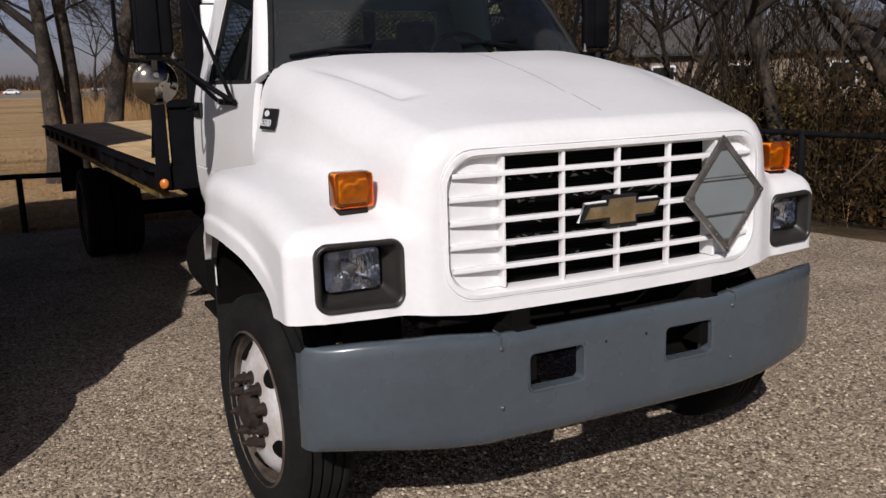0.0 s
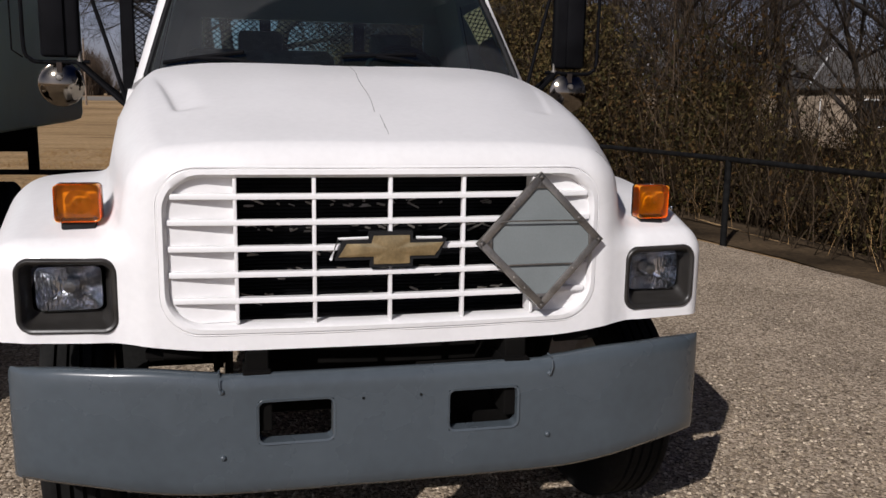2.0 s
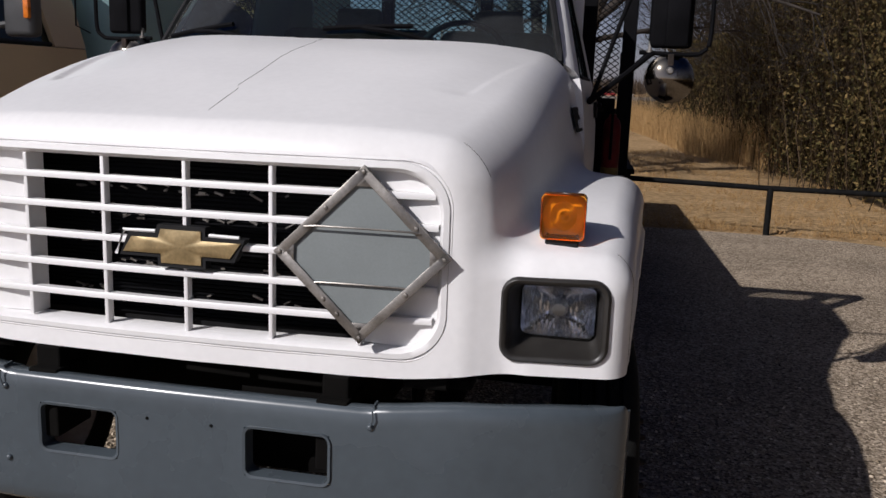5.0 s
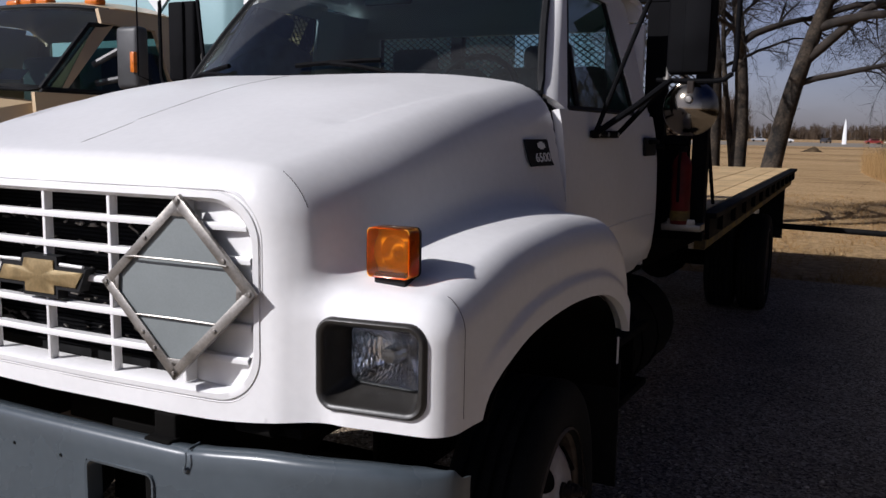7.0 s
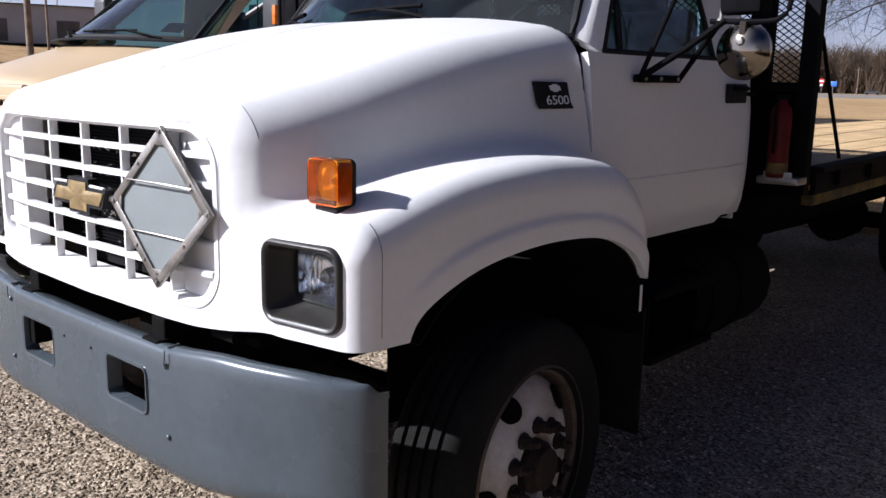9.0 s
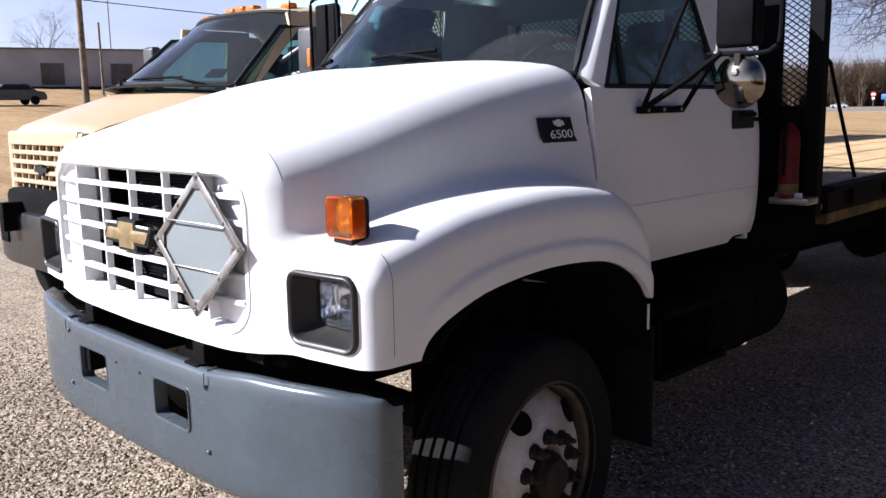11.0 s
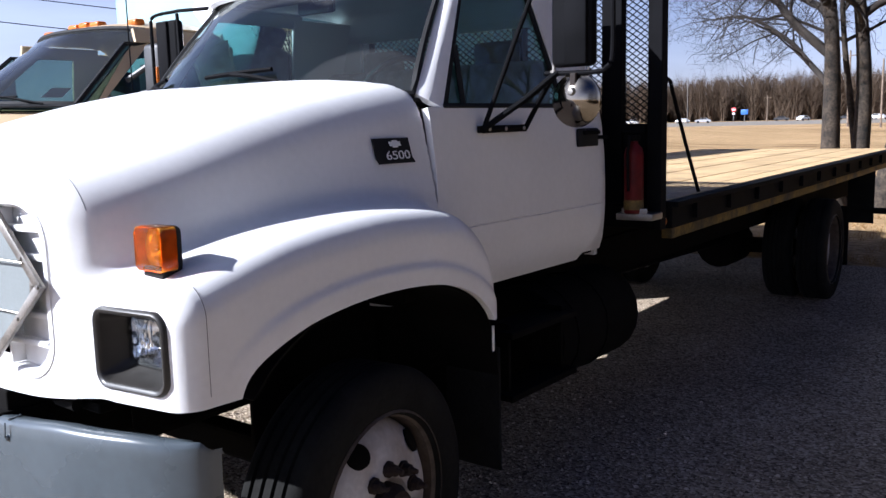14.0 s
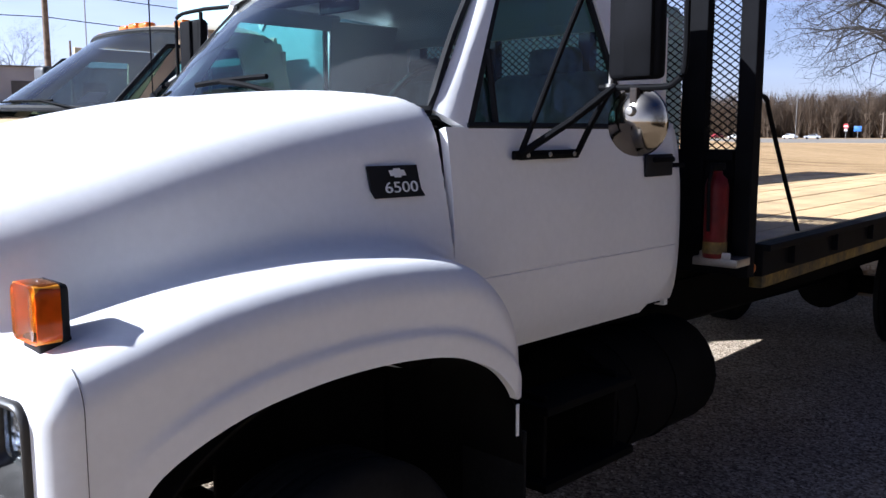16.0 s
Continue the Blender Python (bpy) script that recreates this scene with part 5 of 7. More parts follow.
for x, y in ((0.96, 7.42), (-0.96, 7.42)):
    p = bed_turn @ Vector((x, y, 0))
    wheel(p.x + (0.10 if x > 0 else -0.10), p.y, 2.3, True)
    q = bed_turn @ Vector((x - 0.20 * (1 if x > 0 else -1), y, 0))
    wheel(q.x, q.y, 2.3, True)

# ---- rack behind the cab ----
bm = bmesh.new()
RZ = 2.46
box(bm, (0, 3.165, RZ - 0.03), (2.25, 0.07, 0.10), 0.005)
rack = part("headache_rack", bm, M_BLACK, truck, "black steel rack with expanded-metal mesh behind the cab", smooth=False)
for sx in (1, -1):
    pieces("outer_post", [((sx * 1.136, 3.165, 1.78), (0.078, 0.075, RZ - 1.175))], M_BLACK, rack, 0.005)
    pieces("inner_post", [((sx * 0.888, 3.165, 1.835), (0.115, 0.06, RZ - 1.32))], M_BLACK, rack)
    pieces("middle_post", [((sx * 0.30, 3.165, 1.835), (0.07, 0.058, RZ - 1.32))], M_BLACK, rack)
pieces("cross_bar", [((0, 3.165, 1.665), (2.16, 0.05, 0.05))], M_BLACK, rack)
pieces("lower_plate", [((0, 3.172, 1.45), (2.16, 0.02, 0.40))], M_BLACK, rack, 0.002)


def mesh_panel(x0, x1, z0, z1, y):
    """Expanded metal: flat slanted strands that meet in long diamonds."""
    verts, faces = [], []
    dw, dh = 0.046, 0.0165
    cols, rws = int((x1 - x0) / dw * 2) + 1, int((z1 - z0) / dh)
    for r in range(rws + 1):
        for c in range(cols):
            xa, xb = x0 + c * dw / 2, x0 + (c + 1) * dw / 2
            up = (c + r) % 2 == 0
            za = z0 + r * dh + (0 if up else dh)
            zb = z0 + r * dh + (dh if up else 0)
            if xb > x1 + 1e-6 or max(za, zb) > z1 + 0.002:
                continue
            n = len(verts)
            t = 0.0034
            verts += [(xa, y - 0.004, za - t), (xb, y - 0.004, zb - t), (xb, y + 0.0, zb + t), (xa, y + 0.0, za + t),
                      (xa, y + 0.004, za - t * 0.4), (xb, y + 0.004, zb - t * 0.4)]
            faces += [(n, n + 1, n + 2, n + 3), (n + 3, n + 2, n + 5, n + 4), (n + 4, n + 5, n + 1, n)]
    return verts, faces


for x0, x1 in ((0.948, 1.096), (0.338, 0.828), (-0.262, 0.262), (-0.828, -0.338), (-1.096, -0.948)):
    v, f = mesh_panel(x0, x1, 1.69, RZ - 0.08, 3.165)
    from_arrays("mesh_panel", v, f, M_BLACK, rack)
for sx in (1, -1):
    bm = bmesh.new()
    rod(bm, spline([(sx * 1.10, 3.20, 1.945), (sx * 1.10, 3.36, 1.925), (sx * 1.10, 3.415, 1.905), (sx * 1.10, 3.44, 1.86), (sx * 1.095, 3.64, 1.58), (sx * 1.09, 3.87, 1.275)], 4), 0.011, 8)
    part("rack_brace", bm, M_BLACK, rack)
bm = bmesh.new()
box(bm, (1.08, 3.02, 1.215), (0.20, 0.14, 0.035), 0.004)
box(bm, (1.08, 2.955, 1.235), (0.14, 0.006, 0.05), 0.002)
part("step_plate", bm, M_STEEL, bed, "dull metal bracket plate")

# red extinguisher standing on the bracket behind the cab
ext = thing("fire_extinguisher", "dark red fire extinguisher standing on bracket behind cab", "fire extinguisher")
bm = bmesh.new()
up = Matrix.Translation((1.075, 3.02, 1.2325)) @ Matrix.Rotation(radians(-90), 4, "Y")
lathe(bm, [(0.0, 0.0), (0.047, 0.0), (0.050, 0.01), (0.050, 0.30), (0.042, 0.335), (0.022, 0.355), (0.020, 0.37), (0.0, 0.372)], 24, up)
part("cylinder", bm, M_RED, ext)
bm = bmesh.new()
box(bm, (1.075, 3.02, 1.62), (0.03, 0.10, 0.03), 0.006)
rod(bm, [(1.075, 2.97, 1.62), (1.075, 2.945, 1.55), (1.075, 2.955, 1.35)], 0.008, 8)
part("valve", bm, M_BLACK, ext)
bm = bmesh.new()
lathe(bm, [(0.0515, 0.02), (0.0515, 0.07)], 24, up)
part("band", bm, M_YELLOW, ext, "yellow band")


# ---- ground: dry field to the horizon, gravel lot on it ----
def ground_mat():
    m = bpy.data.materials.new("dry_field_grass")
    m.use_nodes = True
    n, l = m.node_tree.nodes, m.node_tree.links
    b = n["Principled BSDF"]
    b.inputs["Roughness"].default_value = 0.95
    b.inputs["Specular IOR Level"].default_value = 0.1
    tc = n.new("ShaderNodeTexCoord")
    a, c, f = n.new("ShaderNodeTexNoise"), n.new("ShaderNodeTexNoise"), n.new("ShaderNodeTexNoise")
    a.inputs["Scale"].default_value, c.inputs["Scale"].default_value, f.inputs["Scale"].default_value = 0.06, 0.9, 8.0
    a.inputs["Detail"].default_value = c.inputs["Detail"].default_value = 6
    mp = n.new("ShaderNodeMapping")
    mp.inputs["Scale"].default_value = (0.35, 1.0, 1.0)
    l.new(tc.outputs["Object"], mp.inputs[0])
    for q in (a, c):
        l.new(mp.outputs[0], q.inputs["Vector"])
    l.new(tc.outputs["Object"], f.inputs["Vector"])
    f.inputs["Detail"].default_value, f.inputs["Roughness"].default_value = 7, 0.7
    r = n.new("ShaderNodeValToRGB")
    r.color_ramp.elements[0].position, r.color_ramp.elements[0].color = 0.36, (0.175, 0.107, 0.050, 1)
    r.color_ramp.elements[1].position, r.color_ramp.elements[1].color = 0.62, (0.48, 0.325, 0.170, 1)
    e = r.color_ramp.elements.new(0.47)
    e.color = (0.385, 0.258, 0.13, 1)
    add = n.new("ShaderNodeMath")
    add.operation = "MULTIPLY_ADD"
    add.inputs[1].default_value, add.inputs[2].default_value = 0.45, 0.0
    l.new(c.outputs["Fac"], add.inputs[0])
    add2 = n.new("ShaderNodeMath")
    add2.operation = "MULTIPLY_ADD"
    add2.inputs[1].default_value = 0.55
    l.new(a.outputs["Fac"], add2.inputs[0])
    l.new(add.outputs[0], add2.inputs[2])
    l.new(add2.outputs[0], r.inputs[0])
    hv, mr = n.new("ShaderNodeHueSaturation"), n.new("ShaderNodeMapRange")
    mr.inputs[1].default_value, mr.inputs[2].default_value, mr.inputs[3].default_value, mr.inputs[4].default_value = 0.36, 0.64, 0.58, 1.28
    l.new(f.outputs["Fac"], mr.inputs[0])
    l.new(mr.outputs[0], hv.inputs["Value"])
    l.new(r.outputs[0], hv.inputs["Color"])
    l.new(hv.outputs[0], b.inputs["Base Color"])
    bp = n.new("ShaderNodeBump")
    bp.inputs["Strength"].default_value, bp.inputs["Distance"].default_value = 1.0, 0.06
    l.new(f.outputs["Fac"], bp.inputs["Height"])
    l.new(bp.outputs[0], b.inputs["Normal"])
    return m


def gravel_mat():
    m = bpy.data.materials.new("pea_gravel")
    m.use_nodes = True
    n, l = m.node_tree.nodes, m.node_tree.links
    b = n["Principled BSDF"]
    b.inputs["Roughness"].default_value = 0.9
    b.inputs["Specular IOR Level"].default_value = 0.03
    tc = n.new("ShaderNodeTexCoord")
    v, big = n.new("ShaderNodeTexVoronoi"), n.new("ShaderNodeTexNoise")
    v.inputs["Scale"].default_value = 70
    big.inputs["Scale"].default_value, big.inputs["Detail"].default_value = 1.1, 7
    l.new(tc.outputs["Object"], v.inputs["Vector"])
    l.new(tc.outputs["Object"], big.inputs["Vector"])
    bw = n.new("ShaderNodeSeparateColor")
    l.new(v.outputs["Color"], bw.inputs[0])
    r = n.new("ShaderNodeValToRGB")
    r.color_ramp.elements[0].color = (0.100, 0.078, 0.056, 1)
    r.color_ramp.elements[1].color = (0.52, 0.435, 0.335, 1)
    for p, c in ((0.3, (0.225, 0.178, 0.130, 1)), (0.65, (0.335, 0.268, 0.198, 1))):
        e = r.color_ramp.elements.new(p)
        e.color = c
    l.new(bw.outputs[0], r.inputs[0])
    hv, mr = n.new("ShaderNodeHueSaturation"), n.new("ShaderNodeMapRange")
    mr.inputs[1].default_value, mr.inputs[2].default_value, mr.inputs[3].default_value, mr.inputs[4].default_value = 0.3, 0.7, 0.80, 1.18
    l.new(big.outputs["Fac"], mr.inputs[0])
    l.new(mr.outputs[0], hv.inputs["Value"])
    l.new(r.outputs[0], hv.inputs["Color"])
    l.new(hv.outputs[0], b.inputs["Base Color"])
    bp = n.new("ShaderNodeBump")
    bp.inputs["Strength"].default_value, bp.inputs["Distance"].default_value = 0.55, 0.008
    bp.invert = True
    l.new(v.outputs["Distance"], bp.inputs["Height"])
    l.new(bp.outputs[0], b.inputs["Normal"])
    return m


def land(x, y):
    """Height of the land: level round the lot, falling to a wooded ditch beside it."""
    d = smooth(6.0, 13.0, x) * (1 - smooth(60, 140, x)) * (1 - smooth(26, 60, y))
    rise = min(8.0, 0.055 * max(0.0, -x - 17.0)) * (1 - smooth(55, 140, y))
    return -0.03 - 1.5 * d + rise + 0.10 * noise.noise(Vector((x * 0.05, y * 0.05, 0))) * smooth(14, 40, math.hypot(x, y))


def axis_steps(lo, hi, near, step):
    out = list(np.arange(-near, near + 0.01, step))
    v = near
    while v < hi:
        v *= 1.25
        out.append(min(v, hi))
    v = near
    while v < -lo:
        v *= 1.25
        out.insert(0, -min(v, -lo))
    return out


bm = bmesh.new()
gx, gy = axis_steps(-2500, 2500, 40, 1.6), axis_steps(-2500, 2500, 40, 1.6)
sheet(bm, [[(x, y, land(x, y)) for x in gx] for y in gy])
structure("ground", bm, ground_mat(), "dry tan winter grass field reaching the horizon", "ground", True)

LOT = [(6.6, -45), (6.3, -12), (6.0, 0.0), (5.80, 3.2), (5.62, 4.6), (5.45, 6.0), (5.05, 7.8), (4.45, 8.95), (3.8, 9.32), (2.1, 9.46), (0, 9.44), (-4, 9.5), (-12, 9.7), (-16.5, 9.8)]
bm = bmesh.new()
edge = spline([(x, y, 0) for x, y in LOT], 8)
rim_in = [bm.verts.new((p.x + 0.05 * noise.noise(p * 3), p.y + 0.05 * noise.noise(p * 3 + Vector((9, 0, 0))), 0.0)) for p in edge]
rim_out = [bm.verts.new((v.co.x + 0.10, v.co.y + 0.10, -0.06)) for v in rim_in]
corner = bm.verts.new((-16.5, -45, 0.0))
bm.faces.new(rim_in + [corner])
for k in range(len(rim_in) - 1):
    bm.faces.new((rim_in[k], rim_in[k + 1], rim_out[k + 1], rim_out[k]))
structure("gravel_lot", bm, gravel_mat(), "pale brown pea gravel parking lot", "gravel")


def scatter_stones(name, n, region, size, seed):
    """Loose stones as squashed, irregular octahedra with a cut top."""
    rng = np.random.default_rng(seed)
    pts = region(rng, n)
    base = np.array([(1, 0, 0.15), (0.35, 0.9, 0.1), (-0.75, 0.65, 0.2), (-0.95, -0.4, 0.1), (0.1, -1, 0.2), (0.8, -0.65, 0.05), (0.3, 0.15, 0.75), (-0.35, -0.1, 0.7)])
    tri = np.array([(0, 1, 6), (1, 2, 7), (1, 7, 6), (2, 3, 7), (3, 4, 7), (4, 5, 6), (4, 6, 7), (5, 0, 6)])
    n = len(pts)
    ang = rng.uniform(0, 2 * np.pi, n)
    sc = rng.uniform(size[0], size[1], (n, 1)) * rng.uniform(0.7, 1.2, (n, 3))
    v = base[None] * (1 + rng.uniform(-0.18, 0.18, (n, 8, 3))) * sc[:, None]
    c, s = np.cos(ang)[:, None], np.sin(ang)[:, None]
    v = np.stack([v[..., 0] * c - v[..., 1] * s, v[..., 0] * s + v[..., 1] * c, v[..., 2]], -1)
    v += np.c_[pts, np.full(n, 0.0005)][:, None]
    f = (tri[None] + 8 * np.arange(n)[:, None, None]).reshape(-1, 3)
    me = bpy.data.meshes.new(name)
    me.from_pydata(v.reshape(-1, 3).tolist(), [], f.tolist())
    me.materials.append(M_STONE)
    return tagged(new(name, me), "loose rounded brown and grey gravel stones", "gravel", "", "stuff")


def near_lot(rng, n):
    p = np.c_[rng.uniform(-4.2, 5.6, n), rng.uniform(-2.0, 5.0, n)]
    d = np.hypot(p[:, 0] + 0.2, p[:, 1] + 0.6)
    keep = (rng.uniform(0, 1, n) < np.clip(1.6 - d / 2.9, 0.06, 1))
    p = p[keep]
    lim = np.interp(p[:, 1], [-2, 0, 3.2, 4.6, 6], [6.0, 5.95, 5.7, 5.5, 5.3])
    return p[p[:, 0] < lim]


scatter_stones("gravel_stones", 170000, near_lot, (0.0050, 0.0125), 3)

# dark leaf litter under the woods
def wood_edge(y):
    return float(np.interp(y, [-45, -12, 0, 3.2, 4.6, 6, 7.8, 9.2, 11, 14, 17, 21, 24, 46, 70], [6.8, 6.45, 6.15, 5.95, 5.78, 5.62, 5.3, 5.15, 5.3, 5.4, 5.2, 4.8, 3.6, 1.2, 0.5]))


M_LITTER = mat("leaf_litter", (0.075, 0.052, 0.030), 0.95, var=0.35, scale=0.8, fine=0.35, fine_scale=18, bump=0.8, bump_scale=12, spec=0.1)
bm = bmesh.new()
sheet(bm, [[(x, y, land(x, y) + 0.012) for x in [wood_edge(y) + 0.5 * noise.noise(Vector((y * 0.4, 0, 0))) + d for d in (0, 0.6, 1.5, 3, 5, 8, 12, 17, 24, 34, 50, 80)]] for y in np.arange(-45, 70.1, 1.5)])
structure("woods_floor", bm, M_LITTER, "dark brown leaf litter under the woods", "ground", True)

# ---- black pipe rail round the lot ----
rail_line = [(6.35, -14.0), (6.2, -5.0), (5.95, 1.0), (5.70, 4.6), (5.35, 6.95), (4.80, 9.62), (3.05, 9.62), (0.6, 9.66), (-1.9, 9.7), (-4.4, 9.75), (-9.0, 9.9), (-16, 10.2)]
fence = thing("pipe_rail", "low black steel pipe rail around the gravel lot", "railing")
bm = bmesh.new()


def rail_top(x):
    return 1.06 if x > 4.6 else 0.58 + 0.12 * smooth(3.0, -3.0, x)


pts = [(x, y, rail_top(x)) for x, y in rail_line]
hi = [p for p in pts if p[0] > 4.6]
lo = [(4.80, 9.62, 0.58)] + [p for p in pts if p[0] <= 4.6]
rod(bm, hi, 0.033, 10)
part("top_rail", bm, M_PIPE, fence)
bm = bmesh.new()
rod(bm, lo, 0.036, 10)
part("low_rail", bm, M_PIPE, fence)
posts = [(6.2, -5.0), (6.08, -2.0), (5.95, 1.0), (5.72, 4.2), (5.35, 6.95), (4.80, 9.62), (3.05, 9.62), (0.6, 9.66), (-1.9, 9.7), (-2.95, 9.72), (-5.4, 9.8)]
for x, y in posts:
    bm = bmesh.new()
    rod(bm, [(x, y, -0.5), (x, y, rail_top(x) + 0.02)], 0.040, 10)
    part("post", bm, M_PIPE, fence)
for k, (x, y, m_) in enumerate([(6.1, 9.75, "a"), (5.6, 9.70, "b")]):
    bm = bmesh.new()
    lathe(bm, [(0.0, 0.0), (0.030, 0.0), (0.033, 0.006), (0.033, 0.11), (0.028, 0.122), (0.0, 0.122)], 16, Matrix.Translation((x, y, land(x, y) + 0.03)) @ Matrix.Rotation(radians(-90 + 70 * k), 4, "Y"))
    tagged(part("drink_can", bm, M_CHROME), "silver drink can lying in dead grass", "can", "cans by the rail")


# ---- bare trees and brush ----
def grow(rng, start, way, length, r, depth, segs, out, spread=0.55, up=0.10, kids=(2, 4), shrink=0.66):
    """Adds a limb and its side limbs as tapered lines (points, radii) to out."""
    pts, rad = [np.array(start, float)], [r]
    d = np.array(way, float)
    d /= np.linalg.norm(d)
    n = segs
    for k in range(n):
        d = d + rng.normal(0, 0.13, 3) + np.array([0, 0, up])
        d /= np.linalg.norm(d)
        pts.append(pts[-1] + d * length / n)
        rad.append(r * (1 - 0.62 * (k + 1) / n))
    out.append((pts, rad, depth))
    if depth <= 0:
        return
    for _ in range(rng.integers(kids[0], kids[1] + 1)):
        t = rng.uniform(0.30, 1.0)
        i = min(n - 1, int(t * n))
        f = t * n - i
        p = pts[i] * (1 - f) + pts[i + 1] * f
        axis = rng.normal(0, 1, 3)
        side = np.cross(d, axis)
        side /= np.linalg.norm(side) + 1e-6
        w = d * (1 - spread) + side * (spread + rng.uniform(0, 0.35)) + np.array([0, 0, 0.08])
        grow(rng, p, w, length * shrink * rng.uniform(0.75, 1.15), max(0.003, rad[i] * 0.58), depth - 1, max(2, segs - 1), out, spread, up, kids, shrink)


def limbs_mesh(name, limbs, material, parent, sides=(8, 6, 5, 4, 3, 3, 3)):
    verts, faces = [], []
    top = max(d for *_, d in limbs)
    for pts, rad, depth in limbs:
        s = sides[min(len(sides) - 1, top - depth)]
        base = len(verts)
        for i, (p, r) in enumerate(zip(pts, rad)):
            d = pts[min(i + 1, len(pts) - 1)] - pts[max(i - 1, 0)]
            d = d / (np.linalg.norm(d) + 1e-9)
            ref = np.array([0, 0, 1.0]) if abs(d[2]) < 0.9 else np.array([1.0, 0, 0])
            a = np.cross(d, ref)
            a /= np.linalg.norm(a)
            b = np.cross(d, a)
            for k in range(s):
                t = 2 * math.pi * k / s
                verts.append(p + r * (math.cos(t) * a + math.sin(t) * b))
        for i in range(len(pts) - 1):
            for k in range(s):
                j = (k + 1) % s
                faces.append((base + i * s + k, base + i * s + j, base + (i + 1) * s + j, base + (i + 1) * s + k))
    return from_arrays(name, verts, faces, material, parent, True)


def bare_tree(label, seed, height, r, depth=5, lean=(0, 0), spread=0.5, kids=(3, 4), trunk=0.45, group="", up=0.06):
    rng = np.random.default_rng(seed)
    t = thing("bare_tree", label, "tree", group)
    out = []
    grow(rng, (0, 0, -0.3), (lean[0], lean[1], 1.0), height * trunk, r, 0, 6, out, up=0.02)
    limbs_mesh("trunk", out, M_BARK, t, (12,))
    top, rt = out[0][0], out[0][1]
    crown = []
    for k in range(int(kids[1]) + 3):
        f = rng.uniform(0.45, 1.0)
        i = min(5, int(f * 6))
        ang = 2 * math.pi * (k / (kids[1] + 3)) + rng.uniform(-0.4, 0.4)
        way = (math.cos(ang) * 0.8, math.sin(ang) * 0.8, rng.uniform(0.35, 1.1))
        grow(rng, top[i + 1] if i < 5 else top[-1], way, height * rng.uniform(0.30, 0.46), rt[i] * 0.55, depth - 1, 6, crown, spread, up, kids, 0.62)
    grow(rng, top[-1], (lean[0], lean[1], 1), height * 0.42, rt[-1] * 0.95, depth - 1, 6, crown, spread, up, kids, 0.62)
    limbs_mesh("crown", crown, M_TWIG, t, (6, 5, 4, 3, 3, 3))
    return t


# four stems that stand close together in the field behind the bed, with long low limbs
def field_tree(x, y, lean, r, height, limbs, seed):
    rng = np.random.default_rng(seed)
    t = thing("bare_tree", "bare winter field tree with rough grey-brown bark", "tree", "field trees behind the truck", pose(x, y, -0.05))
    stem = [np.array((lean[0] * z + 0.10 * math.sin(0.9 * z + seed), lean[1] * z + 0.08 * math.sin(0.7 * z), z)) for z in np.linspace(0, height, 15)]
    rad = [r * (0.9 * math.exp(-3.2 * z) + 1.0 - 0.82 * (z / height) ** 1.25) for z in np.linspace(0, height, 15)]
    limbs_mesh("trunk", [(stem, rad, 0)], M_BARK, t, (14,))
    crown = []

    def reach(z, ang, rise, length, rr, droop):
        p = np.array((np.interp(z, [q[2] for q in stem], [q[0] for q in stem]), np.interp(z, [q[2] for q in stem], [q[1] for q in stem]), z))
        d = np.array((math.cos(ang), math.sin(ang), rise))
        d /= np.linalg.norm(d)
        pts, rs, n = [p], [rr], 9
        for k in range(n):
            d = d + rng.normal(0, 0.11, 3) + np.array((0, 0, -droop))
            d /= np.linalg.norm(d)
            pts.append(pts[-1] + d * length / n)
            rs.append(rr * (1 - 0.80 * (k + 1) / n))
        crown.append((pts, rs, 5))
        for _ in range(int(length * 5.2)):
            f = rng.uniform(0.25, 1.0) * (n - 0.01)
            i = int(f)
            q = pts[i] + (pts[i + 1] - pts[i]) * (f - i)
            side = np.cross(pts[i + 1] - pts[i], rng.normal(0, 1, 3))
            side /= np.linalg.norm(side)
            way = (pts[i + 1] - pts[i]) / np.linalg.norm(pts[i + 1] - pts[i]) * 0.8 + side * 0.8 + np.array((0, 0, -0.10))
            grow(rng, q, way, length * rng.uniform(0.20, 0.36), max(0.010, rs[i] * 0.42), 3, 5, crown, 0.55, -0.03, (3, 4), 0.62)

    for z, ang, rise, length, rr in limbs:
        reach(z, radians(ang), rise, length, rr, 0.09)
    for k in range(7):
        z = height * rng.uniform(0.48, 0.97)
        reach(z, rng.uniform(0, 6.28), rng.uniform(0.3, 1.2), height * rng.uniform(0.30, 0.45), 0.30 * r * (1.15 - 0.7 * z / height) + 0.02, 0.05)
    limbs_mesh("crown", crown, M_TWIG, t, (7, 5, 4, 3, 3, 3))
    return t


field_tree(-0.97, 15.9, (-0.095, 0.0), 0.175, 7.8, [(2.15, 175, 1.35, 3.6, 0.066), (2.8, 190, 0.95, 4.2, 0.095), (3.5, 150, 0.6, 3.4, 0.075), (4.4, 20, 0.7, 3.0, 0.070), (3.7, 250, 0.6, 3.4, 0.075)], 11)
field_tree(-0.80, 16.35, (-0.06, 0.01), 0.075, 6.2, [(3.1, 200, 0.9, 2.4, 0.035), (3.7, 60, 0.9, 2.4, 0.035)], 14)
field_tree(-0.70, 16.3, (-0.04, 0.01), 0.165, 7.4, [(3.5, 30, 0.8, 3.2, 0.08), (4.1, 120, 0.7, 3.4, 0.08), (3.2, 280, 0.7, 2.8, 0.065)], 12)
